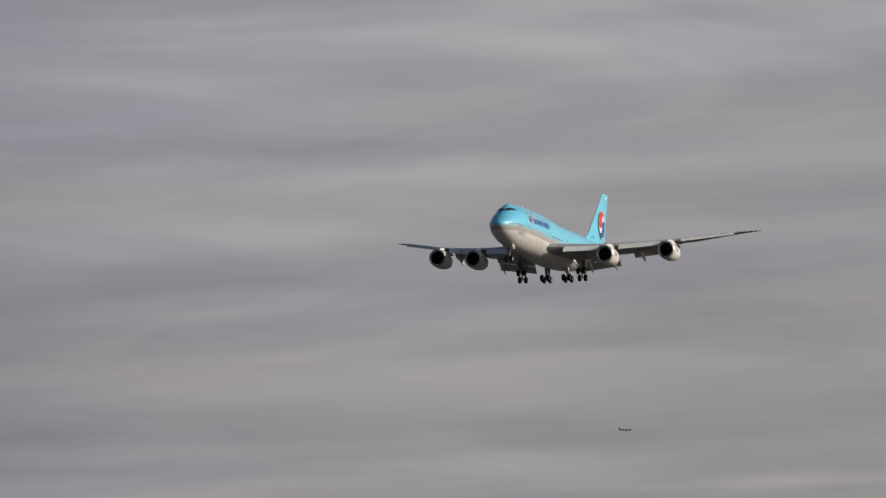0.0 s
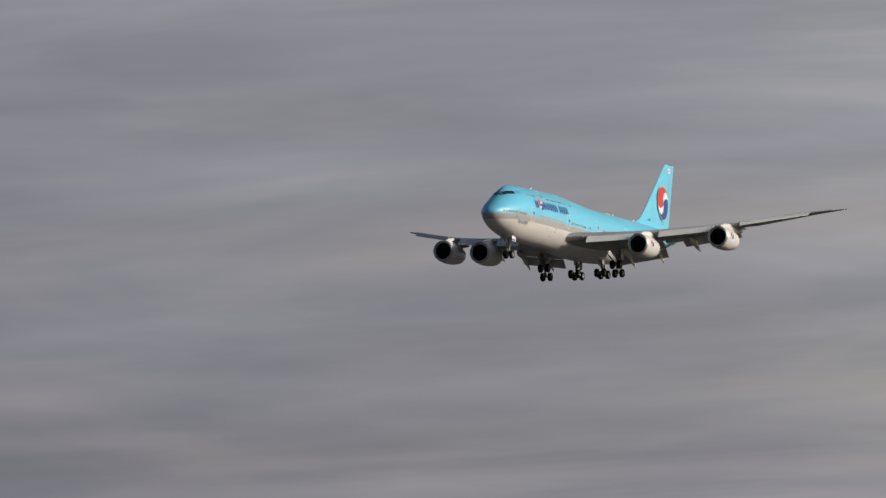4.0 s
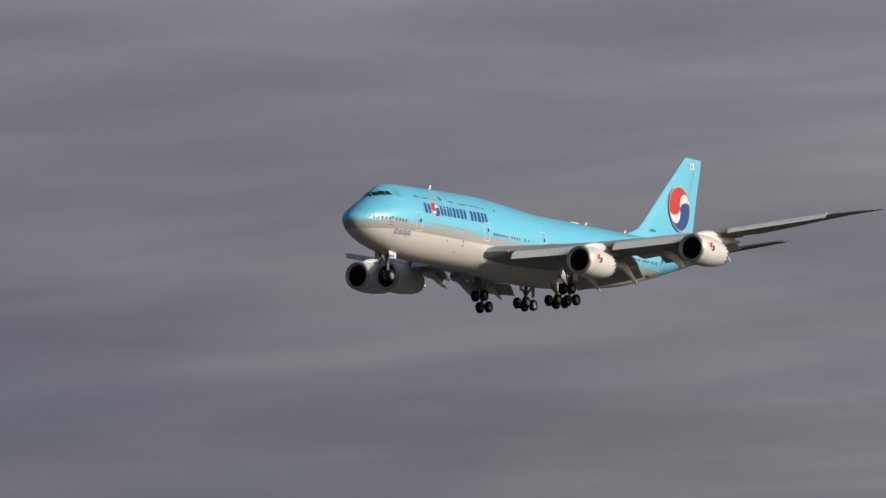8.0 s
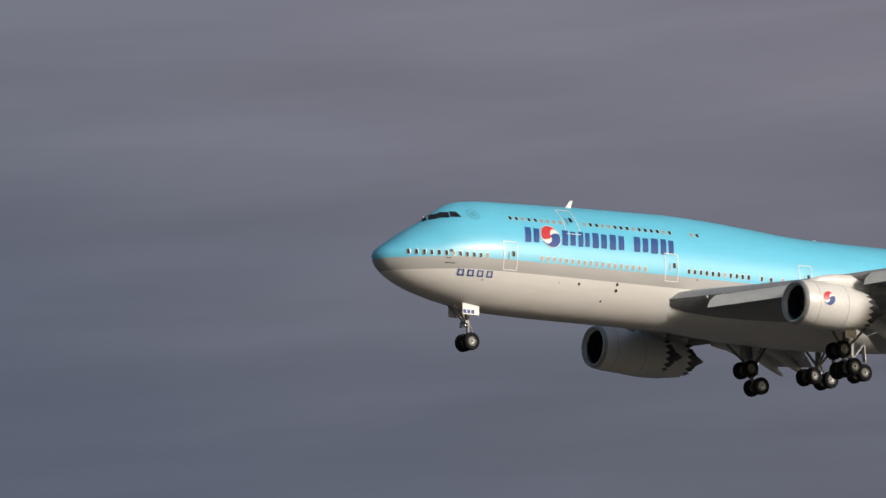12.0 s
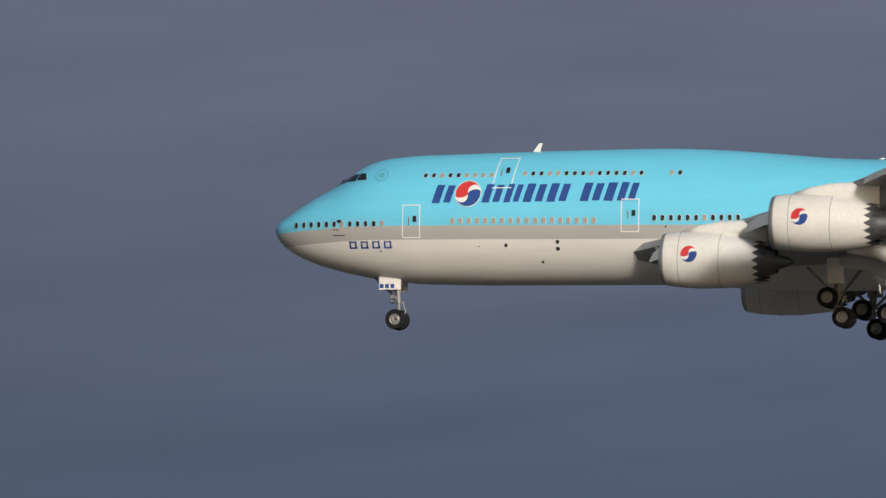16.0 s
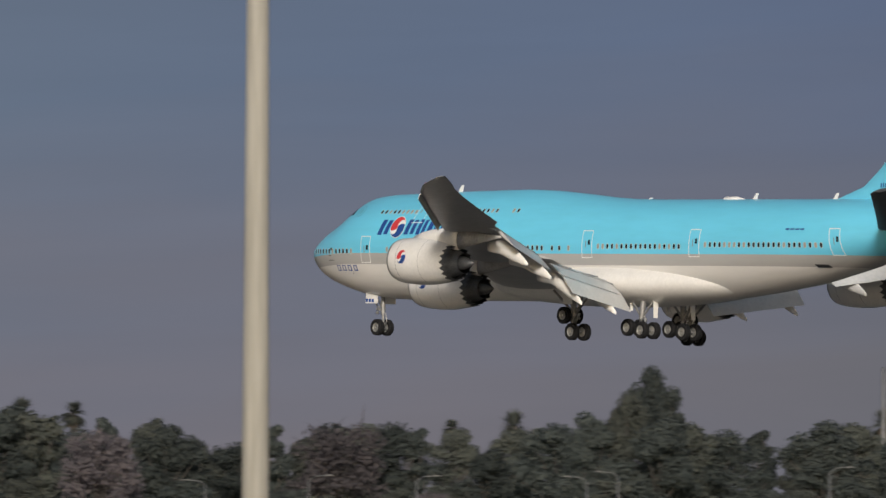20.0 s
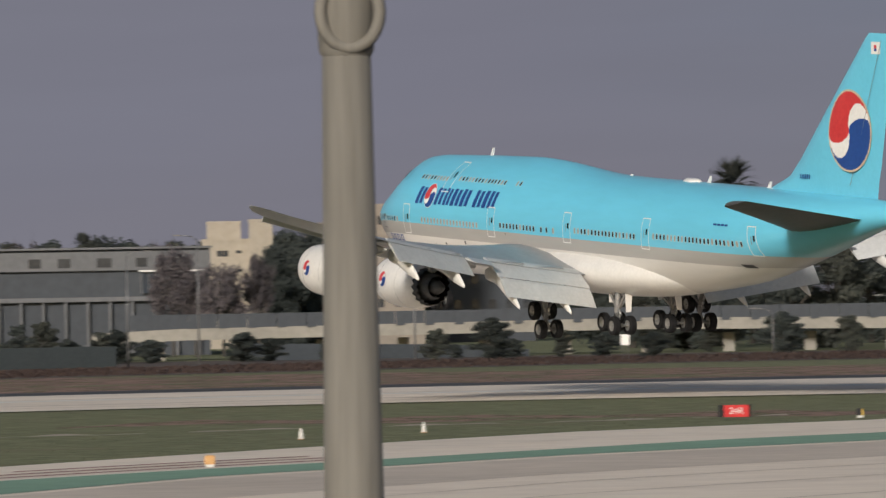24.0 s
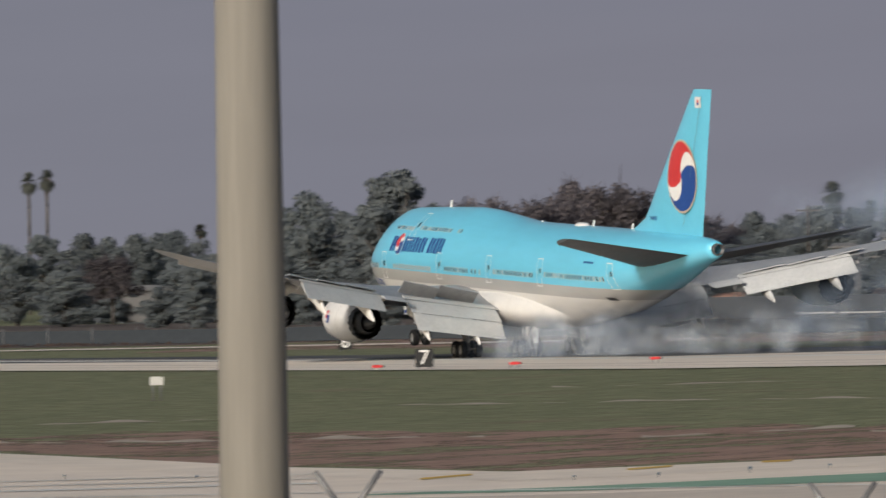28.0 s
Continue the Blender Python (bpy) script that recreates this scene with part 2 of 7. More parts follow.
def add_tube(bm, a, b, ra, rb=None, n=10):
    a, b = Vector(a), Vector(b)
    rb = ra if rb is None else rb
    q = (b - a).to_track_quat("Z", "Y")
    rows = []
    for p, r in ((a, ra), (b, rb)):
        rows.append([bm.verts.new(p + q @ Vector((r * math.cos(2 * math.pi * i / n), r * math.sin(2 * math.pi * i / n), 0))) for i in range(n)])
    for i in range(n):
        j = (i + 1) % n
        bm.faces.new((rows[0][i], rows[0][j], rows[1][j], rows[1][i]))
    bm.faces.new(rows[0][::-1])
    bm.faces.new(rows[1])


def box_bm(*dims):
    bm = bmesh.new()
    add_box(bm, *dims)
    return finish(bm, False)


def tube_bm(*args, **kw):
    bm = bmesh.new()
    add_tube(bm, *args, **kw)
    return finish(bm)


def interp(x, table):
    xs, ys = zip(*table)
    return float(np.interp(x, xs, ys))


def empty(name, m=None):
    ob = new(name)
    if m is not None:
        ob.matrix_world = m
    return ob


# ---- the airliner: x runs aft from the nose, y to starboard, z up ----
TOP = [(0, 0.05), (0.26, 0.42), (1.09, 1.0), (2.46, 1.88), (3.81, 2.62), (4.99, 3.46), (5.87, 4.0), (6.91, 4.28), (8.92, 4.47), (12.65, 4.58), (17.45, 4.71), (21.51, 4.79), (24.21, 4.83), (27.6, 4.71), (30.99, 4.45), (33.66, 4.22), (35.7, 4.11), (38.01, 4.07), (59.04, 4.05), (64.97, 4.02), (69.76, 3.93), (72.46, 3.82), (73.6, 3.6)]
BOTTOM = [(0, -0.05), (0.21, -0.53), (0.51, -0.93), (1.42, -1.58), (2.77, -2.14), (4.49, -2.6), (6.49, -3), (8.92, -3.26), (12.65, -3.35), (42.5, -3.33), (46, -3.12), (50, -2.68), (55, -1.98), (59, -1.08), (63, -0.12), (67, 0.93), (70.7, 1.9), (72.9, 2.35), (73.6, 2.62)]
HALF = [(0, 0.05), (0.21, 0.55), (0.51, 0.95), (1.43, 1.6), (2.77, 2.15), (4.53, 2.65), (6.49, 2.97), (8.92, 3.17), (12.34, 3.25), (53.04, 3.25), (57.05, 3.1), (60.03, 2.85), (63.98, 2.3), (67.89, 1.65), (70.7, 1.15), (72.9, 0.75), (73.6, 0.52)]
WAIST = [(0, 0.0), (2.05, 0.15), (8.25, 0.55), (48, 0.6), (53.04, 0.78), (59.04, 1.2), (64.97, 2.0), (70.7, 2.85), (73.6, 3.1)]


# how far the upper lobe of the cross-section narrows from a plain oval
LOBE = [(0, 0.1), (2, 0.15), (4.2, 0.5), (6, 0.62), (9, 0.5), (14, 0.42), (28, 0.4), (34, 0.1), (38, 0.0)]


def hull_half(x, z):
    """Half width of the hull at station x and height z."""
    t, b, w, c = (interp(x, k) for k in (TOP, BOTTOM, HALF, WAIST))
    u = (z - c) / (t - c) if z > c else (c - z) / (c - b)
    q = max(0.0, 1 - min(1.0, abs(u)) ** 2)
    k = interp(x, LOBE) if z > c else 0.0
    return w * ((1 - k) * math.sqrt(q) + k * q)


def hull_point(x, z, side, proud=0.02):
    h = 0.05
    y = hull_half(x, z)
    dx = (hull_half(x + h, z) - hull_half(x - h, z)) / (2 * h)
    dz = (hull_half(x, z + h) - hull_half(x, z - h)) / (2 * h)
    n = Vector((-dx, 1, -dz)).normalized()
    p = Vector((x, y, z)) + proud * n
    return Vector((p.x, -side * p.y, p.z)), Vector((n.x, -side * n.y, n.z))


def decal(bm, outline, side, proud=0.025, cells=6):
    """A patch of paint laid on the hull: outline(u, v) gives station and height for u, v in 0..1."""
    rows = [[bm.verts.new(hull_point(*outline(i / cells, j / cells), side, proud)[0]) for i in range(cells + 1)] for j in range(cells + 1)]
    for j in range(cells):
        for i in range(cells):
            bm.faces.new((rows[j][i], rows[j][i + 1], rows[j + 1][i + 1], rows[j + 1][i]))


def slab(x0, x1, z0, z1, lean=0.0):
    return lambda u, v: (x0 + (x1 - x0) * u + lean * v * (z1 - z0), z0 + (z1 - z0) * v)


def swirl(bm_red, bm_white, bm_blue, radius, place, steps=28, rings=7):
    """A round mark of a red upper and a blue lower drop parted by a white wave; place(u, v) puts a point of the disc."""
    ca, sa = math.cos(radians(-12)), math.sin(radians(-12))

    def side_of(u, v):
        u, v = u * ca - v * sa, u * sa + v * ca
        shape = math.sqrt(max(0.0, 1 - (2 * abs(u) - 1) ** 2))
        d = v - math.copysign(0.41, u) * shape
        thick = 0.18 * shape + 0.02
        return 0 if d > thick else (2 if d < -thick else 1)
    fine = 34
    bms = (bm_red, bm_white, bm_blue)
    for i in range(-fine, fine):
        for j in range(-fine, fine):
            u, v = (i + 0.5) / fine, (j + 0.5) / fine
            if u * u + v * v > 1:
                continue
            bm = bms[side_of(u, v)]
            bm.faces.new([bm.verts.new(place(a / fine * radius, b / fine * radius)) for a, b in ((i, j), (i + 1, j), (i + 1, j + 1), (i, j + 1))])


def disc_faces(bm, radius, place, n=36):
    c = bm.verts.new(place(0, 0))
    rows = []
    for k in (0.5, 1.0):
        rows.append([bm.verts.new(place(radius * k * math.cos(2 * math.pi * i / n), radius * k * math.sin(2 * math.pi * i / n))) for i in range(n)])
    for i in range(n):
        j = (i + 1) % n
        bm.faces.new((c, rows[0][i], rows[0][j]))
        bm.faces.new((rows[0][i], rows[1][i], rows[1][j], rows[0][j]))


def mark(parent, radius, place_at, rim=None):
    """The round mark as red, white and blue pieces, on an optional rim."""
    if rim:
        bm = bmesh.new()
        disc_faces(bm, radius * 1.06, place_at(0.0))
        part("mark_rim", finish(bm), rim, parent)
    bms = [bmesh.new() for _ in range(3)]
    swirl(*bms, radius, place_at(0.012))
    for bm, nm, mt in zip(bms, ("red_mark", "white_mark", "blue_mark"), (RED, WHITE, NAVY)):
        bmesh.ops.remove_doubles(bm, verts=bm.verts, dist=1e-4)
        part(nm, finish(bm), mt, parent)


def window_mesh():
    bm = bmesh.new()
    def oval(rx, rz, y, n=12):
        out = []
        for i in range(n):
            a = 2 * math.pi * i / n
            cx, sz = math.cos(a), math.sin(a)
            out.append(bm.verts.new((rx * math.copysign(abs(cx) ** 0.6, cx), y, rz * math.copysign(abs(sz) ** 0.6, sz))))
        return out
    a, b, c = oval(0.155, 0.215, 0.002), oval(0.148, 0.207, 0.012), oval(0.108, 0.165, 0.006)
    for p, q in ((a, b), (b, c)):
        for i in range(12):
            j = (i + 1) % 12
            bm.faces.new((p[i], p[j], q[j], q[i]))
    f = bm.faces.new(c)
    f.material_index = 1
    return finish(bm)


def build_windows(airliner):
    me = {}
    for kind, pane in (("dark", PANE), ("shaded", SHADE)):
        bm = window_mesh()
        m = bpy.data.meshes.new("window")
        bm.to_mesh(m)
        bm.free()
        m.materials.append(RIM)
        m.materials.append(pane)
        me[kind] = m
    rnd = random.Random(5)
    step = 0.508
    rows = [(1.75, 12, 0.16), (11.7, 18, 0.29), (24.0, 11, 0.43), (30.2, 1, 0.42), (31.0, 1, 0.42), (32.0, 1, 0.42), (35.2, 18, 0.56), (46.6, 24, 0.7)]
    upper = [(9.8, 9, 3.1), (15.9, 15, 3.18), (24.85, 2, 3.19)]
    for side in (1, -1):
        for x0, n, z in rows + upper:
            for k in range(n):
                x = x0 + step * k
                p, nrm = hull_point(x, z, side, 0.0)
                # Aft pale panes paint in reflected sky; the forward ones are drawn shades.
                pale_share = 0.4 if z > 3 or x0 < 5 else (0.93 if x0 < 20 else 0.25)
                ob = new("window", me["shaded" if rnd.random() < pale_share else "dark"])
                ob.parent = airliner
                up = Vector((0, 0, 1))
                yax = nrm
                xax = yax.cross(up).normalized()
                zax = xax.cross(yax)
                rot = Matrix((xax, yax, zax)).transposed().to_4x4()
                ob.matrix_local = Matrix.Translation(p) @ rot


def door_frame(airliner, x, z0, z1, w, side, lean=0.0):
    """The painted outline of a cabin door with its handle and small window."""
    bm = bmesh.new()
    t = 0.06
    for a in ((x, x + w, z1 - t, z1), (x, x + w, z0, z0 + t), (x, x + t, z0, z1), (x + w - t, x + w, z0, z1)):
        decal(bm, slab(a[0] + lean * (a[2] - z0), a[1] + lean * (a[2] - z0), a[2], a[3], lean), side, 0.03, 4)
    door = part("cabin_door", finish(bm), WHITE, airliner, "white outlined cabin door")
    bm = bmesh.new()
    decal(bm, slab(x + w * 0.35, x + w * 0.42, z0 + 0.75, z0 + 1.25), side, 0.03, 2)
    part("door_handle", finish(bm), STEEL, door)
    bm = bmesh.new()
    decal(bm, slab(x + w * 0.6, x + w * 0.8, z0 + 0.95, z0 + 1.3), side, 0.035, 2)
    part("door_window", finish(bm), PANE, door)


TWIST = [(2, 3.0), (13, 1.7), (20, -0.4), (24, -1.5), (34, -2.8)]


def wing_le(y):
    return 22.9 + 0.895 * (y - 3.0) if y < 31 else interp(y, [(31, 47.96), (32.5, 50.0), (33.6, 52.2), (34.2, 53.6)])


def wing_te(y):
    return interp(y, [(3, 38.4), (12.2, 40.7), (30.5, 51.2), (32.5, 53.0), (34.2, 54.3)])


def wing_z(y):
    return -1.75 + 0.1 * (y - 3) + 0.0027 * (y - 3) ** 2


def foil(n=9):
    """Closed outline of an aerofoil, chord 1, from the trailing edge over the top and back beneath."""
    xs = [(1 - math.cos(math.pi * i / n)) / 2 for i in range(n + 1)]
    th = lambda x: 5 * (0.2969 * math.sqrt(x) - 0.126 * x - 0.3516 * x * x + 0.2843 * x ** 3 - 0.1015 * x ** 4)
    return [(x, th(x) * 1.15) for x in xs[::-1]] + [(x, -th(x) * 0.85) for x in xs[1:-1]]


def build_wing(airliner, side):
    s = -side  # port is negative y
    ys = [2.2, 4, 6, 9, 11.2, 12.2, 16, 19.5, 22, 23, 26, 29, 31, 32.5, 33.6, 34.2]
    rings = []
    for y in ys:
        le, te = wing_le(y), wing_te(y)
        if y <= 22:
            te -= 1.2 if y < 12.2 else 0.8
        c = te - le
        tk = interp(y, [(2, 0.13), (12, 0.105), (31, 0.085), (35, 0.07)])
        inc = math.tan(radians(interp(y, TWIST)))
        rings.append([(le + fx * c, s * y, wing_z(y) + fz * tk * c - (fx - 0.3) * c * inc) for fx, fz in foil()])
    wing = part("wing", loft(rings), WINGGREY, airliner, "light grey swept wing with raked tip", 40)
    # flaps: two slotted panels inboard, two outboard, hanging from the trailing edge
    def panel(name, y0, y1, x0f, x1f, drop, chord, angle, thick, lab=""):
        rr = []
        a = radians(angle)
        for y, xb in ((y0, x0f), (y1, x1f)):
            base_z = wing_z(y) - (wing_te(y) - wing_le(y)) * 0.55 * math.tan(radians(interp(y, TWIST))) + drop
            rr.append([(xb + (fx * math.cos(a) + fz * thick * math.sin(a)) * chord, s * y, base_z - fx * chord * math.sin(a) + fz * thick * chord * math.cos(a)) for fx, fz in foil(6)])
        return part(name, loft(rr), FLAPGREY, wing, lab, 40)
    panel("flap", 3.9, 11.3, wing_te(3.9) - 2.1, wing_te(11.3) - 2.1, 0.22, 2.5, 27, 0.1, "extended grey trailing-edge flap")
    panel("flap", 4.0, 11.2, wing_te(4) + 0.1, wing_te(11.2) + 0.1, -0.94, 1.6, 48, 0.09)
    panel("flap", 13.7, 20.8, wing_te(13.7) - 1.45, wing_te(20.8) - 1.45, 0.2, 2.45, 33, 0.1)
    panel("flap", 11.7, 13.6, wing_te(11.7) - 1.2, wing_te(13.6) - 1.2, 0.0, 1.7, 9, 0.1)
    # slats along the leading edge
    for y0, y1 in ((5.2, 10.4), (13.4, 19.6), (22.6, 30.6)):
        rr = []
        for y in (y0, y1):
            xb, zb = wing_le(y) - 0.75, wing_z(y) - 0.28
            k = 0.62 if y0 > 22 else 1.0
            rr.append([(xb + 1.15 * (1 - k) + k * u, s * y, zb + 0.5 * (1 - k) + k * v) for u, v in ((0.0, -0.55), (0.25, 0.0), (0.75, 0.38), (1.15, 0.5), (1.1, 0.36), (0.75, 0.22), (0.32, -0.1), (0.12, -0.5))])
        part("slat", loft(rr), FLAPGREY, wing, "drooped leading-edge flap", 40)
    # canoe fairings under the flap tracks
    for y, ln in ((6.3, 5.0), (10.4, 4.8), (15.2, 4.4), (19.5, 4.2)):
        te = wing_te(y)
        rings = []
        for k in range(12):
            u = k / 11
            x = te - ln * 0.68 + ln * u
            drop = (-0.75 - 2.9 * max(0.0, u - 0.3) ** 1.15) if y < 12 else (-0.5 - 1.9 * max(0.0, u - 0.3) ** 1.15)
            r = 0.5 * math.sin(math.pi * min(0.985, max(0.03, u * 0.8 + 0.17))) ** 0.7
            rings.append(ring_x(x, s * y, wing_z(y) - 0.25 + drop, r * 0.5, r * 1.15, 12))
        part("flap_track_fairing", loft(rings), CREAM, wing, "pointed cream flap track fairing")
    # wing-tip light
    part("navigation_light", loft([ring_x(50.3, s * 32.6, wing_z(32.6) + 0.05, 0.02, 0.02, 8), ring_x(50.6, s * 32.6, wing_z(32.6) + 0.1, 0.05, 0.05, 8), ring_x(51.0, s * 32.6, wing_z(32.6) + 0.08, 0.03, 0.03, 8)]), RED, wing)
    spoilers = []
    for y0, y1, c in ((5.2, 8.2, 1.7), (8.4, 11.2, 1.7), (14.0, 16.6, 1.4), (16.8, 19.2, 1.4), (19.4, 21.7, 1.3)):
        ym = (y0 + y1) / 2
        hx = wing_te(ym) - 3.1 if ym < 12 else wing_te(ym) - 2.4
        slope = (wing_te(y1) - wing_te(y0)) / (y1 - y0)
        bm = bmesh.new()
        v = add_box(bm, 0, c, y0 - ym, y1 - ym, -0.04, 0.04)
        for q in v:
            q.co.x += slope * q.co.y
            q.co.z += (0.1 + 0.0054 * (ym - 3)) * q.co.y
            q.co.y *= s
        cw = wing_te(ym) - wing_le(ym)
        tk = interp(ym, [(2, 0.13), (12, 0.105), (31, 0.085)])
        inc = math.tan(radians(interp(ym, TWIST)))
        fx = (hx - wing_le(ym)) / (cw - 1.0)
        th = 5 * (0.2969 * math.sqrt(fx) - 0.126 * fx - 0.3516 * fx ** 2 + 0.2843 * fx ** 3 - 0.1015 * fx ** 4) * 1.15
        z = wing_z(ym) + th * tk * cw - (fx - 0.3) * cw * inc - 0.01
        ob = part("spoiler", finish(bm, False), WINGGREY, airliner, "grey hinged spoiler panel on the wing top")
        ob.location = (hx, s * ym, z)
        spoilers.append((ob, (hx, s * ym, z)))
    return spoilers


def build_engine(airliner, x, y, z, inboard):
    """A nacelle with saw-toothed edge, fan, core nozzle, plug and pylon; x, y, z is the middle of the inlet."""
    R = 1.62
    prof = [(0.35, 1.18), (0.12, 1.24), (0.0, 1.34), (0.06, 1.45), (0.3, 1.53), (0.9, 1.61), (2.2, 1.66), (3.6, 1.6), (4.9, 1.42)]
    n = 36
    rings = [[(x + a, y + r * math.cos(2 * math.pi * i / n), z - 0.03 * a + r * math.sin(2 * math.pi * i / n)) for i in range(n)] for a, r in prof]
    saw = [(x + 5.45 + (0.42 if i % 2 else 0.0), y + 1.28 * math.cos(2 * math.pi * i / n), z - 0.16 + 1.28 * math.sin(2 * math.pi * i / n)) for i in range(n)]
    bm = loft(rings + [saw], caps=False)
    nac = part("engine", bm, CREAM, airliner, "cream engine nacelle with saw-toothed rear edge", 50)
    part("inlet_lip", loft([[(x + a, y + r * math.cos(2 * math.pi * i / n), z + r * math.sin(2 * math.pi * i / n)) for i in range(n)] for a, r in ((0.34, 1.185), (0.1, 1.25), (-0.015, 1.34), (0.05, 1.46), (0.28, 1.54))], caps=False), LIPGREY, nac, "dull metal inlet lip")
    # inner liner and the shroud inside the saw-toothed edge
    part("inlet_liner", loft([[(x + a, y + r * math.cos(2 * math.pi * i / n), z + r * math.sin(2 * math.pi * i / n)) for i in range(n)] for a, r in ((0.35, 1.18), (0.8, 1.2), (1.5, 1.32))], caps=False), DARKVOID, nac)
    dark = [[(x + a, y + r * math.cos(2 * math.pi * i / n), z - 0.12 + r * math.sin(2 * math.pi * i / n)) for i in range(n)] for a, r in ((4.2, 1.44), (5.0, 1.3), (5.42, 1.22))]
    saw2 = [(x + 5.9 + (0.4 if i % 2 else 0.0), y + 1.16 * math.cos(2 * math.pi * i / n), z - 0.16 + 1.16 * math.sin(2 * math.pi * i / n)) for i in range(n)]
    part("saw_tooth_shroud", loft(dark + [saw2], caps=False), DARKMETAL, nac, "burnt dark saw-toothed exhaust edge")
    core = [[(x + a, y + r * math.cos(2 * math.pi * i / n), z - 0.17 + r * math.sin(2 * math.pi * i / n)) for i in range(n)] for a, r in ((4.6, 1.0), (5.6, 0.98), (6.3, 0.82), (6.75, 0.68))]
    part("core_nozzle", loft(core, caps=False), DARKMETAL, nac, "dark core nozzle")
    part("exhaust_plug", loft([ring_x(x + a, y, z - 0.18, r, r, 16) for a, r in ((6.0, 0.52), (6.7, 0.48), (7.3, 0.3), (7.75, 0.06))]), DARKMETAL, nac)
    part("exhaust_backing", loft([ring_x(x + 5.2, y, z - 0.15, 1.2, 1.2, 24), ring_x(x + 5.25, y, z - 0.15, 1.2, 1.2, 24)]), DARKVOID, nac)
    # fan
    for k in range(18):
        bm = bmesh.new()
        a = 2 * math.pi * k / 18
        pts = []
        for r, tw in ((0.3, 0.9), (0.8, 0.6), (1.28, 0.35)):
            for sgn in (-1, 1):
                da = sgn * 0.17 * (0.6 if r < 0.5 else 0.8)
                pts.append(bm.verts.new((x + 1.3 + sgn * 0.16 * tw, y + r * math.cos(a + da), z + r * math.sin(a + da))))
        bm.faces.new((pts[0], pts[1], pts[3], pts[2]))
        bm.faces.new((pts[2], pts[3], pts[5], pts[4]))
        part("fan_blade", finish(bm, False), FANMETAL, nac)
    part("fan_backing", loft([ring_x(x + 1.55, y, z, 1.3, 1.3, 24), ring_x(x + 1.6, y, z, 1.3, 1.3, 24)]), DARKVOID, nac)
    part("spinner", loft([ring_x(x + a, y, z, r, r, 16) for a, r in ((0.75, 0.02), (0.95, 0.16), (1.25, 0.32), (1.5, 0.36))]), FANMETAL, nac)
    # pylon
    def spine(stations):
        return loft([ring_x(x + u, y, z + c, w, hh, 14) for u, c, w, hh in stations])
    part("pylon", spine(((1.2, 1.56, 0.05, 0.1), (2.2, 1.68, 0.26, 0.3), (3.4, 1.75, 0.34, 0.45), (4.6, 1.68, 0.36, 0.58), (5.6, 1.5, 0.36, 0.75), (6.2, 1.45, 0.35, 0.74))), CREAM, nac, "cream pylon under the wing")
    part("pylon_fairing", spine(((6.21, 1.47, 0.33, 0.7), (7.0, 1.5, 0.29, 0.58), (8.0, 1.55, 0.24, 0.44), (9.4, 1.62, 0.15, 0.26), (10.6, 1.66, 0.03, 0.06))), HOTGREY, nac, "heat-stained grey pylon fairing")
    # round mark on the outboard flank
    o = math.copysign(1, y)
    def at(proud):
        def place(u, v):
            r = interp(1.85 + u, [(0.9, 1.61), (2.2, 1.66), (3.6, 1.6)]) + 0.02 + proud
            zz = v + 0.25
            return (x + 1.85 + u, y + o * math.sqrt(max(0.01, r * r - zz * zz)), z - 0.06 + zz)
        return place
    if o < 0:
        mark(nac, 0.48, at)
    # fan cowl seams and latches
    for a in (1.15, 3.55):
        bm = bmesh.new()
        r = interp(a, [(0.9, 1.61), (2.2, 1.66), (3.6, 1.6)]) + 0.006
        for i in range(n):
            b0, b1 = 2 * math.pi * i / n, 2 * math.pi * (i + 1) / n
            bm.faces.new([bm.verts.new((x + a + d, y + r * math.cos(b), z - 0.03 * a + r * math.sin(b))) for d, b in ((0, b0), (0.03, b0), (0.03, b1), (0, b1))])
        part("cowl_seam", finish(bm), STEEL, nac)


def wheel_bm(r, w):
    bm = bmesh.new()
    prof = [(0.0, 0.05), (w * 0.30, 0.07), (w * 0.34, r * 0.34), (w * 0.28, r * 0.42), (w * 0.42, r * 0.55), (w * 0.5, r * 0.68), (w * 0.47, r * 0.9), (w * 0.34, r * 0.985), (0.0, r)]
    prof = prof + [(-a, b) for a, b in prof[-2::-1]]
    n = 24
    rows = [[bm.verts.new((b * math.cos(2 * math.pi * i / n), a, b * math.sin(2 * math.pi * i / n))) for i in range(n)] for a, b in prof]
    for k, (p, q) in enumerate(zip(rows, rows[1:])):
        for i in range(n):
            j = (i + 1) % n
            f = bm.faces.new((p[i], p[j], q[j], q[i]))
            f.material_index = 1 if (k < 4 or k >= len(rows) - 5) else 0
    return finish(bm)


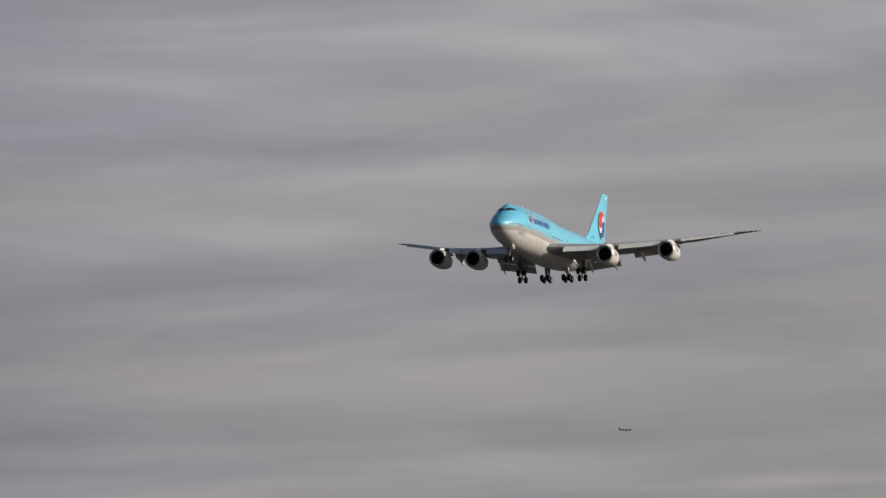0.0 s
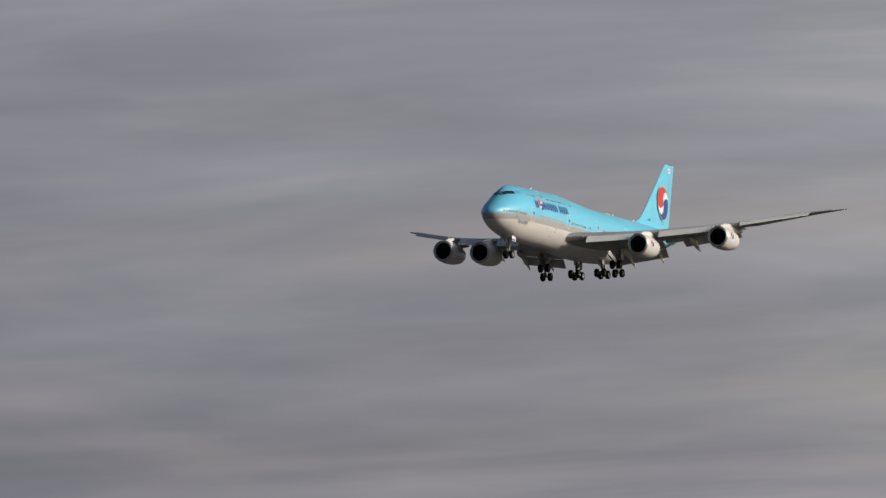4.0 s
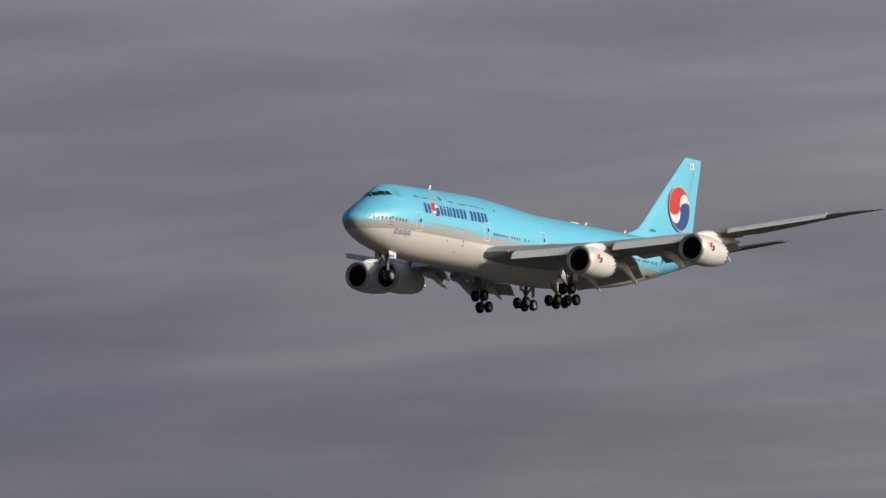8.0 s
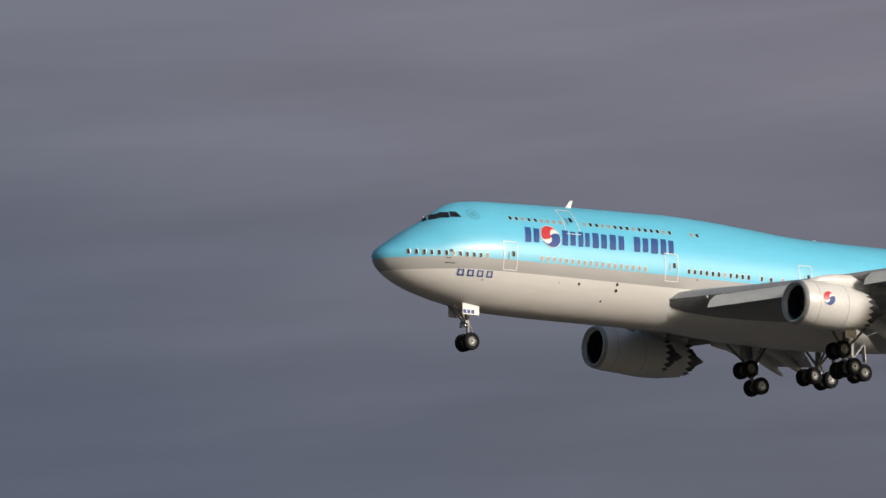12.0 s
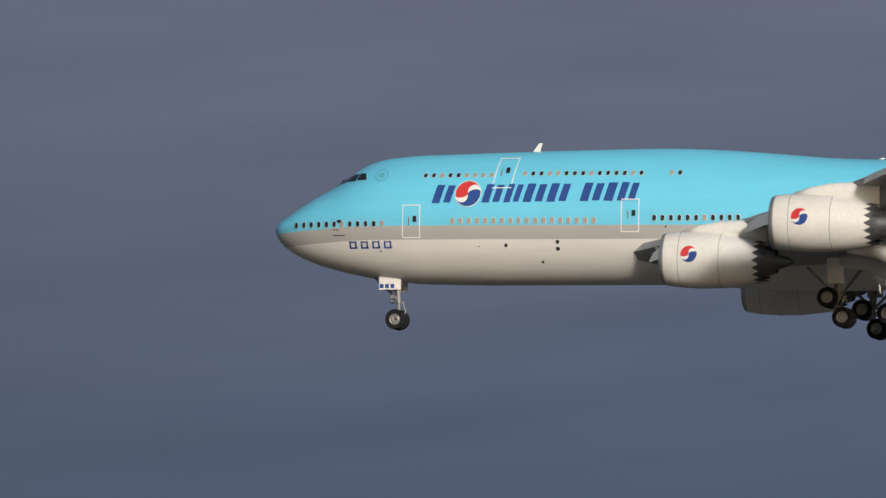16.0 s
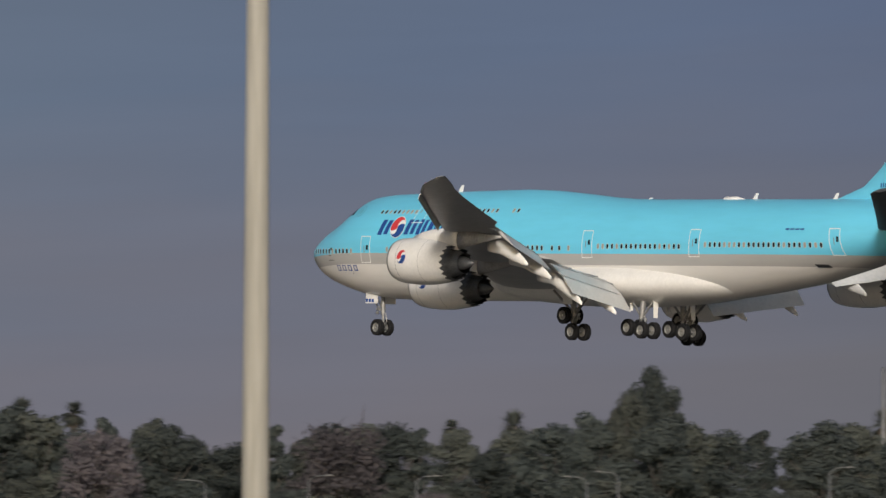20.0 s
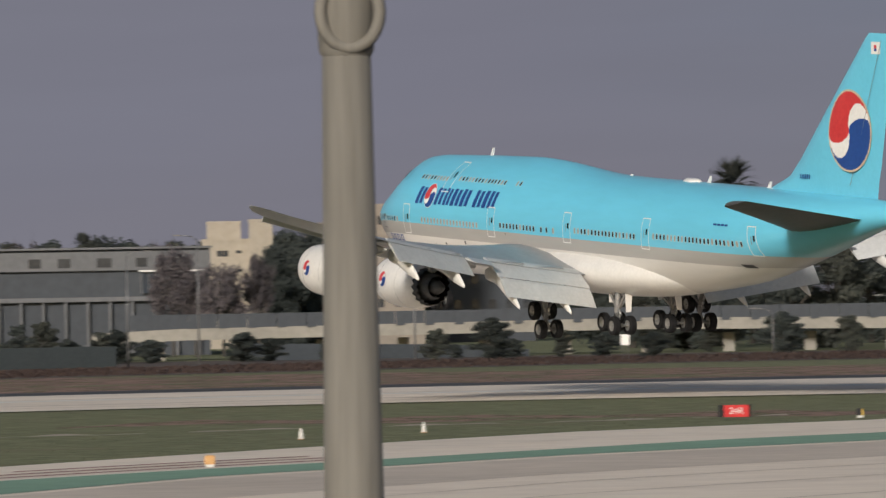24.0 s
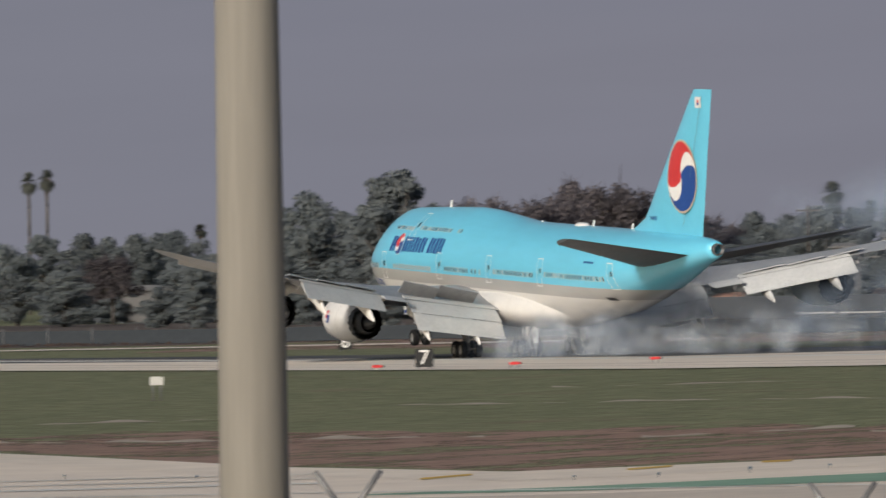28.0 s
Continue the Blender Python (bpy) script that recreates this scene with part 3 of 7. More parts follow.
def build_gear(airliner):
    bm = wheel_bm(0.62, 0.48)
    wheel_me = bpy.data.meshes.new("wheel")
    bm.to_mesh(wheel_me)
    bm.free()
    wheel_me.materials.append(TYRE)
    wheel_me.materials.append(HUB)
    wheel_me.set_sharp_from_angle(angle=radians(35))
    def wheel(parent, x, y, z):
        ob = new("wheel", wheel_me)
        ob.parent = parent
        ob.location = (x, y, z)
    # nose gear
    bm = bmesh.new()
    add_tube(bm, (7.6, 0, -2.6), (7.7, 0, -4.4), 0.17)
    add_tube(bm, (7.7, 0, -4.4), (7.75, 0, -5.42), 0.11)
    add_tube(bm, (7.75, -0.45, -5.42), (7.75, 0.45, -5.42), 0.09)
    add_tube(bm, (6.2, 0.35, -2.8), (7.66, 0.1, -4.2), 0.06)
    add_tube(bm, (6.2, -0.35, -2.8), (7.66, -0.1, -4.2), 0.06)
    add_tube(bm, (7.95, 0, -4.3), (8.15, 0, -4.95), 0.05)
    add_tube(bm, (8.15, 0, -4.95), (7.85, 0, -5.25), 0.05)
    add_box(bm, 7.3, 7.55, -0.35, 0.35, -4.15, -3.95)
    ng = part("nose_gear", finish(bm), STEEL, airliner, "steel nose landing gear with two wheels", 40)
    wheel(ng, 7.65, -0.46, -5.4)
    wheel(ng, 7.65, 0.46, -5.4)
    for sy in (-1, 1):
        bm = bmesh.new()
        v = add_box(bm, 6.7, 8.05, sy * 0.86, sy * 0.9, -3.64, -2.85)
        part("gear_door", finish(bm, False), CREAM, ng, "cream nose gear door")
    bm = bmesh.new()
    for k in range(3):
        add_box(bm, 6.75 + 0.33 * k, 6.98 + 0.33 * k, -0.92, -0.905, -3.55, -3.3)
    part("door_marking", finish(bm, False), NAVY, ng)
    bm = bmesh.new()
    for sy in (-0.22, 0.22):
        add_tube(bm, (7.25, sy, -4.3), (7.4, sy, -4.3), 0.13, 0.1, 10)
    part("taxi_light", finish(bm), BARE, ng)
    bogies = []
    # wing gear (toes up in flight) and body gear
    for sy in (-1, 1):
        for kind, px, py, pz, tilt in (("wing", 35.5, 5.55, -5.08, 52.0), ("body", 38.7, 2.0, -5.3, 7.0)):
            bm = bmesh.new()
            y = sy * py
            top_y = sy * (py + 0.55 if kind == "wing" else py - 0.1)
            add_tube(bm, (px + 0.15, top_y, -2.3), (px + 0.05, y, -4.6), 0.24, 0.2, 12)
            add_tube(bm, (px + 1.7, top_y, -2.7), (px + 0.1, y, -4.5), 0.09)
            add_tube(bm, (px - 1.7, top_y, -2.7), (px, y, -4.4), 0.09)
            add_tube(bm, (px + 0.05, y - sy * 1.5, -2.8), (px + 0.05, y, -4.5), 0.08)
            add_tube(bm, (px + 0.3, y, -4.35), (px + 0.6, y, -4.75), 0.07)
            st = part("main_gear", finish(bm), STEEL, airliner, "steel main gear strut with side braces", 40)
            bm = bmesh.new()
            add_tube(bm, (-0.75, 0, 0), (0.75, 0, 0), 0.13)
            for ax in (-0.74, 0.74):
                add_tube(bm, (ax, -0.6, 0), (ax, 0.6, 0), 0.09)
            bg = part("gear_bogie", finish(bm), STEEL, airliner, "four-wheel bogie", 40)
            for ax, yy in itertools.product((-0.74, 0.74), (-0.56, 0.56)):
                wheel(bg, ax, yy, 0)
            bm = bmesh.new()
            add_tube(bm, (0, 0, 0), (0.05, 0, 1.9), 0.13, 0.13, 12)
            add_tube(bm, (0.15, 0, 0.05), (0.55, 0, 0.75), 0.07)
            piston = part("gear_piston", finish(bm), BARE, airliner, "bright sliding gear piston")
            bogies.append((bg, piston, (px, y, pz), tilt))
            # hanging gear doors
            if kind == "wing":
                plates = ((px - 0.5, px + 0.45, sy * (py + 0.75) - 0.04, sy * (py + 0.75) + 0.04, -3.7, -2.2),)
            else:
                plates = ((px + 1.2, px + 1.25, sy * 1.5, sy * 2.0, -4.5, -3.1), (px - 1.45, px - 1.4, sy * 1.5, sy * 1.85, -4.0, -3.1))
            for plate in plates:
                bm = bmesh.new()
                for q in add_box(bm, *plate):
                    if q.co.z < -3.6:
                        q.co.x += 0.12
                        q.co.y += (sy * py - q.co.y) * (0.3 if kind == "body" else 0.0)
                part("gear_door", finish(bm, False), CREAM, st, "cream gear door")
    return bogies


def build_airliner():
    airliner = tagged(empty("airliner"), "four-engined sky blue and cream wide-body airliner with gear and flaps down", "airplane")
    # hull
    xs = sorted({*np.linspace(0, 1, 6).tolist(), *np.arange(1.3, 12, 0.5).tolist(), *np.arange(12, 36, 1.0).tolist(), *np.arange(36, 52, 3.0).tolist(), *np.arange(52, 73.5, 1.0).tolist(), 73.6})
    smooth_x = lambda x, k: (interp(x - 0.35, k) + 2 * interp(x, k) + interp(x + 0.35, k)) / 4 if 1.0 < x < 72.5 else interp(x, k)
    rings = []
    n = 72
    for x in xs:
        t, b, w, c = (smooth_x(x, k) for k in (TOP, BOTTOM, HALF, WAIST))
        ring = []
        for i in range(n):
            a = 2 * math.pi * i / n
            sz = math.sin(a)
            k = interp(x, LOBE) if sz > 0 else 0.0
            y = math.cos(a)
            ring.append((x, w * ((1 - k) * y + k * y * abs(y)), c + sz * ((t - c) if sz > 0 else (c - b))))
        rings.append(ring)
    part("fuselage", loft(rings), livery(), airliner, "sky blue upper hull, grey band and cream belly")
    part("exhaust_pipe", loft([ring_x(x, 0, 3.1, r, r, 20) for x, r in ((73.4, 0.46), (74.0, 0.4), (74.02, 0.33), (73.6, 0.3))]), DARKMETAL, airliner, "dark tail exhaust pipe")
    # wing-body fairing
    rings = []
    for u in np.linspace(0, 1, 27):
        x = 19.8 + 29.8 * u
        k = math.sin(math.pi * min(1, max(0, u))) ** 0.4 if 0 < u < 1 else 0.02
        rings.append([(x, 3.66 * max(0.05, k) * math.cos(2 * math.pi * i / 32), -1.95 + 1.75 * max(0.05, k) * math.sin(2 * math.pi * i / 32)) for i in range(32)])
    part("wing_fairing", loft(rings), CREAM, airliner, "cream wing root fairing")
    # cockpit panes
    panes = (lambda u, v: (4.08 + 0.52 * u + 0.42 * v, 2.66 + 0.46 * v + 0.1 * u), lambda u, v: (4.68 + 0.62 * u + 0.3 * v * (1 - 0.5 * u), 2.82 + 0.46 * v), lambda u, v: (5.38 + 0.68 * u + 0.15 * v * (1 - 2 * u), 2.88 + 0.44 * v))
    for side in (1, -1):
        for shape in panes:
            bm = bmesh.new()
            decal(bm, shape, side, 0.02, 4)
            part("cockpit_window", finish(bm), PANE, airliner, "dark cockpit window")
        bm = bmesh.new()
        decal(bm, lambda u, v: (3.8 + 0.22 * u + 0.36 * v, 2.54 + 0.1 * u + 0.46 * v), side, 0.02, 3)
        part("windscreen", finish(bm), PANE, airliner, "dark front windscreen")
    build_windows(airliner)
    for side in (1, -1):
        for x, z0 in ((8.6, -0.7), (21.97, -0.4), (33.45, -0.28), (44.88, -0.18)):
            door_frame(airliner, x, z0, z0 + 1.98, 1.12, side)
        door_frame(airliner, 59.1, 0.0, 1.88, 1.05, side, -0.05)
        door_frame(airliner, 14.0, 2.25, 4.2, 1.2, side, 0.1)
        # lettering stands as plain slanted bars of its size and colour
        x = 10.4
        for k, wd in enumerate((1.3, 1.55, 1.25, 1.1, 1.35, 1.35, 0.55, 1.35, 0.75, 1.25)):
            if k not in (1, 6):
                z, w_ = 1.36 + 0.012 * k, wd * 1.06 - 0.24
                bm = bmesh.new()
                cut = x + (0.42 * w_ if w_ > 0.7 else w_)
                decal(bm, slab(x, cut, z, z + 1.12, 0.24), side, 0.03, 5)
                if w_ > 0.7:
                    decal(bm, slab(cut + 0.2 * w_, x + w_, z + 0.04, z + 1.08, 0.24), side, 0.03, 5)
                part("name_bar", finish(bm), NAVY, airliner, "navy blue slanted painted bar")
            x += wd * 1.07
        def on_hull(proud, side=side):
            return lambda u, v: hull_point(12.6 + u, 1.93 + v, side, 0.03 + proud)[0]
        mark(airliner, 0.76, on_hull, WHITE)
        for k in range(4):
            bm = bmesh.new()
            x = 5.24 + 0.73 * k
            for p in ((x, x + 0.5, -1.28, -1.2), (x, x + 0.1, -1.2, -0.84), (x + 0.36, x + 0.46, -1.2, -0.84), (x + 0.12, x + 0.34, -0.94, -0.87)):
                decal(bm, slab(*p), side, 0.03, 2)
            part("script_bar", finish(bm), NAVY, airliner)
        bm = bmesh.new()
        for k in range(4):
            decal(bm, slab(54.7 + 0.5 * k, 55.1 + 0.5 * k, 1.74, 1.86, 0.2), side, 0.03, 2)
        part("type_bars", finish(bm), NAVY, airliner)
        # small round emblem behind the cockpit
        bm = bmesh.new()
        for i in range(20):
            a0, a1 = 2 * math.pi * i / 20, 2 * math.pi * (i + 1) / 20
            bm.faces.new([bm.verts.new(hull_point(7.0 + q * math.cos(a), 3.15 + q * math.sin(a), side, 0.025)[0]) for q, a in ((0.34, a0), (0.42, a0), (0.42, a1), (0.34, a1))])
        part("emblem_ring", finish(bm), EMBLEM, airliner, "pale blue ring emblem")
        bm = bmesh.new()
        disc_faces(bm, 0.2, lambda u, v: hull_point(7.0 + u, 3.15 + v, side, 0.025)[0], 14)
        part("emblem_core", finish(bm), EMBLEM, airliner)
        # static ports and vents
        for px, pz, r in ((14.95, -1.15, 0.1), (18.1, -0.95, 0.12), (18.1, -1.35, 0.12), (17.1, -2.1, 0.08), (24.7, -0.1, 0.06), (7.2, -1.45, 0.05), (13.3, -1.2, 0.04)):
            bm = bmesh.new()
            disc_faces(bm, r, lambda u, v, a=px, b=pz: hull_point(a + u, b + v, side, 0.025)[0], 12)
            part("vent", finish(bm), DARKVOID, airliner)
        bm = bmesh.new()
        decal(bm, slab(57.2, 58.3, -0.82, -0.6, -0.5), side, 0.03, 3)
        part("outflow_vent", finish(bm), DARKVOID, airliner)
        for a, b, c, d in ((4.2, 5.0, -0.52, -0.47), (4.25, 4.6, -0.2, -0.15), (4.5, 4.75, 0.25, 0.42)):
            bm = bmesh.new()
            decal(bm, slab(a, b, c, d), side, 0.03, 2)
            part("probe", finish(bm), DARKVOID, airliner)
    # antennas along the crown
    for x, h in ((16.16, 0.5), (48.2, 0.42), (56.5, 0.4), (37.0, 0.1), (45.0, 0.18)):
        z = interp(x, TOP)
        bm = bmesh.new()
        v = add_box(bm, x - 0.35, x + 0.1, -0.04, 0.04, z - 0.1, z + h)
        for q in v:
            if q.co.z > z:
                q.co.x += 0.28
                q.co.x = x + 0.2 + (q.co.x - x - 0.2) * 0.45
        part("antenna", finish(bm, False), WHITE, airliner, "white blade antenna")
    part("antenna_dome", loft([ring_x(44.8 + a, 0, 4.0, r, 0.24 * k, 16) for a, r, k in ((0, 0.1, 0.3), (0.4, 0.4, 1), (1.4, 0.45, 1.1), (2.2, 0.1, 0.4))]), WHITE, airliner)
    # fin
    rings = []
    for z, le, te, tk in ((3.0, 54.5, 70.7, 0.09), (4.1, 56.8, 70.9, 0.09), (4.9, 59.3, 71.05, 0.09), (6.0, 60.75, 71.4, 0.09), (9.0, 64.1, 72.1, 0.085), (13.75, 69.55, 73.35, 0.08), (14.02, 69.95, 73.4, 0.05)):
        c = te - le
        rings.append([(le + fx * c, fz * tk * c * (0.62 if z < 5 else 1), z) for fx, fz in [(a, b * 1.0) for a, b in foil(8)]])
    fin = part("fin", loft(rings), BLUE, airliner, "sky blue tail fin with a round mark", 40)
    for side in (1, -1):
        def on_fin(proud, side=side):
            def place(u, v):
                z = 8.0 + v
                le = interp(z, [(6.0, 60.75), (9.0, 64.1), (13.75, 69.55)])
                te = interp(z, [(6.0, 71.4), (9.0, 72.1), (13.75, 73.35)])
                f = min(0.98, max(0.02, (67.95 + u - le) / (te - le)))
                th = 5 * (0.2969 * math.sqrt(f) - 0.126 * f - 0.3516 * f ** 2 + 0.2843 * f ** 3 - 0.1015 * f ** 4)
                return (67.95 + u, -side * (th * 1.16 * 0.088 * (te - le) + 0.03 + proud), z)
            return place
        mark(fin, 2.4, on_fin, GOLD)
        for nm, mt, a in (("flag", WHITE, (70.55, 71.65, 12.75, 13.5)), ("flag_disc", RED, (70.95, 71.25, 13.1, 13.3)), ("flag_disc", NAVY, (70.95, 71.25, 12.93, 13.1))):
            bm = bmesh.new()
            yy = -side * (0.17 + (0.02 if nm == "flag" else 0.035))
            bm.faces.new([bm.verts.new(p) for p in ((a[0], yy, a[2]), (a[1], yy * 0.75, a[2]), (a[1], yy * 0.75, a[3]), (a[0], yy, a[3]))])
            part(nm, finish(bm), mt, fin)
        bm = bmesh.new()
        for k in range(6):
            xx = 61.5 + 0.2 * k
            bm.faces.new([bm.verts.new((xx + u, -side * (0.47 - 0.02 * k), 4.85 + v)) for u, v in ((0, 0), (0.11, 0), (0.11, 0.28), (0, 0.28))])
        part("registration_bars", finish(bm), NAVY, fin)
    bm = bmesh.new()
    for side in (1, -1):
        bm.faces.new([bm.verts.new((xx, -side * yy, zz)) for xx, yy, zz in ((67.9, 0.36, 4.6), (67.96, 0.36, 4.6), (71.9, 0.2, 13.6), (71.85, 0.2, 13.6))])
    part("rudder_hinge_line", finish(bm), STEEL, fin)
    # tailplane
    for s in (-1, 1):
        rings = []
        for y, le, te in ((0.6, 61.4, 70.6), (2.0, 63.0, 71.2), (6.0, 66.9, 72.7), (10.7, 71.3, 74.6), (11.05, 72.1, 74.7)):
            c = te - le
            rings.append([(le + fx * c, s * y, 2.2 + 0.185 * y + fz * 0.09 * c + (fx - 0.75) * c * 0.125) for fx, fz in foil(7)])
        part("tailplane", loft(rings), TAILSHADE, airliner, "grey swept tailplane", 40)
    spoilers = build_wing(airliner, 1) + build_wing(airliner, -1)
    for y in (-12.15, 12.15):
        build_engine(airliner, 26.45, y, -2.66, True)
    for y in (-21.2, 21.2):
        build_engine(airliner, 34.7, y, -1.2, False)
    # landing lights in the wing root
    for s in (-1, 1):
        bm = bmesh.new()
        for k in (0, 1):
            y = 4.6 + 0.9 * k
            add_tube(bm, (wing_le(y) + 0.05, s * y, wing_z(y) + 0.1), (wing_le(y) + 0.25, s * y, wing_z(y) + 0.1), 0.16, 0.16, 10)
        part("landing_light", finish(bm), BARE, airliner)
    bogies = build_gear(airliner)
    return airliner, spoilers, bogies


# ---- the airfield and its surroundings, by bearing and distance from the viewpoint ----
def fall(bearing):
    """Height of the gently falling field at a bearing."""
    return interp(bearing, [(-130, 0.0), (-80, -1.2), (-66, -1.1), (-63.5, -0.9), (-61, -0.45), (-57, -0.45), (-45, 0.0)])


def reach(bearing):
    return (EYE[2] - fall(bearing)) / EYE[2]


def spot(bearing, r, z=0.0):
    """A place by bearing, level distance and height, set out on the falling field."""
    b, k = radians(bearing), reach(bearing)
    return Vector((k * r * math.sin(b), k * r * math.cos(b), EYE[2] + k * (z - EYE[2])))


def facing(bearing, r, z=0.0, turn=0.0):
    """A pose whose -y side looks at the viewpoint."""
    return Matrix.Translation(spot(bearing, r, z)) @ pose(0, 0, 0, 0, 0, -bearing + turn) @ Matrix.Scale(reach(bearing), 4)


def sky_backdrop():
    m, nt, b = nodes_of("cloud_sky")
    tc = nt.nodes.new("ShaderNodeTexCoord")
    sep = nt.nodes.new("ShaderNodeSeparateXYZ")
    nt.links.new(tc.outputs["Object"], sep.inputs[0])

    def math_node(op, a, b2=None, c=None):
        n = nt.nodes.new("ShaderNodeMath")
        n.operation = op
        for k, v in enumerate((a, b2, c)):
            if v is None:
                continue
            if isinstance(v, (int, float)):
                n.inputs[k].default_value = v
            else:
                nt.links.new(v, n.inputs[k])
        return n.outputs[0]
    az = math_node("ARCTAN2", sep.outputs[0], sep.outputs[1])
    el = math_node("DIVIDE", sep.outputs[2], 4600.0)
    az01 = math_node("MULTIPLY_ADD", az, 180 / math.pi / 150, 0.5)
    deg = lambda d: (d + 75) / 150
    lin = lambda c: tuple(((v / 255 + 0.055) / 1.055) ** 2.4 for v in c)
    grey = lambda v: (v, v, v)
    mid = ramp_node(nt, [(deg(a), grey(v / 10)) for a, v in ((-70, 0.1), (-52, 0.4), (-42, 1.0), (-31, 2.0), (-20, 3.2), (-2, 5.1), (18, 6.2), (27, 5.9), (40, 4.7), (53, 4.0))])
    low = ramp_node(nt, [(deg(a), lin(c)) for a, c in ((-66, (125, 126, 137)), (-52, (122, 120, 130)), (-43, (126, 121, 129)), (-35, (112, 111, 120)), (-29, (100, 103, 110)), (-20, (78, 89, 106)), (-2, (82, 95, 121)), (14, (84, 93, 112)), (19, (89, 97, 114)), (25, (101, 105, 118)), (29, (95, 99, 112)), (37, (99, 102, 114)), (43, (110, 111, 120)), (47, (124, 124, 133)), (52, (140, 139, 144)), (57, (150, 148, 148)))])
    high = ramp_node(nt, [(deg(a), lin(c)) for a, c in ((-66, (121, 122, 134)), (-52, (120, 120, 133)), (-43, (105, 117, 132)), (-35, (96, 109, 132)), (-29, (92, 103, 130)), (-20, (90, 98, 116)), (-2, (111, 116, 133)), (14, (110, 114, 129)), (19, (112, 115, 128)), (25, (122, 121, 132)), (29, (115, 115, 126)), (37, (124, 122, 131)), (43, (128, 127, 137)), (47, (142, 142, 150)), (53, (151, 151, 157)))])
    for r in (mid, low, high):
        nt.links.new(az01, r.inputs[0])
    el_deg = math_node("MULTIPLY", el, 180 / math.pi)
    rel = math_node("SUBTRACT", el_deg, math_node("MULTIPLY", mid.outputs[0], 10.0))
    # long cloud streaks, slightly rising to one side
    vec = nt.nodes.new("ShaderNodeCombineXYZ")
    nt.links.new(math_node("MULTIPLY", az, 14.0), vec.inputs[0])
    nt.links.new(math_node("MULTIPLY_ADD", az, -4.0, math_node("MULTIPLY", el, 120.0)), vec.inputs[1])
    n1 = nt.nodes.new("ShaderNodeTexNoise")
    n1.inputs["Scale"].default_value, n1.inputs["Detail"].default_value, n1.inputs["Distortion"].default_value = 1.0, 6.0, 0.25
    nt.links.new(vec.outputs[0], n1.inputs["Vector"])
    vec2 = nt.nodes.new("ShaderNodeCombineXYZ")
    nt.links.new(math_node("MULTIPLY", az, 9.0), vec2.inputs[0])
    nt.links.new(math_node("MULTIPLY_ADD", az, -3.0, math_node("MULTIPLY", el, 45.0)), vec2.inputs[1])
    n2 = nt.nodes.new("ShaderNodeTexNoise")
    n2.inputs["Scale"].default_value, n2.inputs["Detail"].default_value = 1.0, 3.0
    nt.links.new(vec2.outputs[0], n2.inputs["Vector"])
    blend = math_node("ADD", math_node("MULTIPLY_ADD", rel, 0.36, 0.5), math_node("MULTIPLY_ADD", n2.outputs[0], 1.3, -0.65))
    clamp = nt.nodes.new("ShaderNodeClamp")
    nt.links.new(blend, clamp.inputs[0])
    base = mix_node(nt, clamp.outputs[0], low.outputs[0], high.outputs[0])
    # streaks fade towards the even grey in the far west
    amount = ramp_node(nt, [(deg(-60), grey(0.05)), (deg(-20), grey(0.12)), (deg(20), grey(0.2)), (deg(45), grey(0.3))])
    nt.links.new(az01, amount.inputs[0])
    swing = math_node("MULTIPLY", math_node("SUBTRACT", n1.outputs[0], 0.5), math_node("MULTIPLY", amount.outputs[0], 2.2))
    gain = math_node("ADD", swing, 1.0)
    warm = mix_node(nt, clamp.outputs[0], (1.0, 0.985, 0.97), (1.0, 1.0, 1.0))
    out = nt.nodes.new("ShaderNodeVectorMath")
    out.operation = "SCALE"
    nt.links.new(mix_node(nt, 1.0, base.outputs[2], warm.outputs[2], "MULTIPLY").outputs[2], out.inputs[0])
    nt.links.new(gain, out.inputs["Scale"])
    # warmer, brighter cloud patches towards the east
    vec3 = nt.nodes.new("ShaderNodeCombineXYZ")
    nt.links.new(math_node("MULTIPLY", az, 13.0), vec3.inputs[0])
    nt.links.new(math_node("MULTIPLY_ADD", az, -2.0, math_node("MULTIPLY", el, 75.0)), vec3.inputs[1])
    vec3.inputs[2].default_value = 3.7
    n3 = nt.nodes.new("ShaderNodeTexNoise")
    n3.inputs["Scale"].default_value, n3.inputs["Detail"].default_value, n3.inputs["Distortion"].default_value = 1.0, 5.0, 0.5
    nt.links.new(vec3.outputs[0], n3.inputs["Vector"])
    tint = ramp_node(nt, [(0.36, (0.88, 0.89, 0.92)), (0.5, (1.0, 1.01, 1.0)), (0.64, (1.2, 1.165, 1.1))])
    nt.links.new(n3.outputs[0], tint.inputs[0])
    east = ramp_node(nt, [(deg(22), grey(0.0)), (deg(46), grey(1.0))])
    nt.links.new(az01, east.inputs[0])
    shade = mix_node(nt, east.outputs[0], (1.0, 1.0, 1.0), tint.outputs[0])
    tinted = mix_node(nt, 1.0, out.outputs[0], shade.outputs[2], "MULTIPLY")
    # long thin pale streaks low in the east
    vec4 = nt.nodes.new("ShaderNodeCombineXYZ")
    nt.links.new(math_node("MULTIPLY", az, 9.0), vec4.inputs[0])
    nt.links.new(math_node("MULTIPLY_ADD", az, -5.5, math_node("MULTIPLY", el, 230.0)), vec4.inputs[1])
    vec4.inputs[2].default_value = 8.1
    n4 = nt.nodes.new("ShaderNodeTexNoise")
    n4.inputs["Scale"].default_value, n4.inputs["Detail"].default_value, n4.inputs["Distortion"].default_value = 1.0, 5.0, 0.6
    nt.links.new(vec4.outputs[0], n4.inputs["Vector"])
    pale = ramp_node(nt, [(0.42, grey(0.0)), (0.66, grey(1.0))])
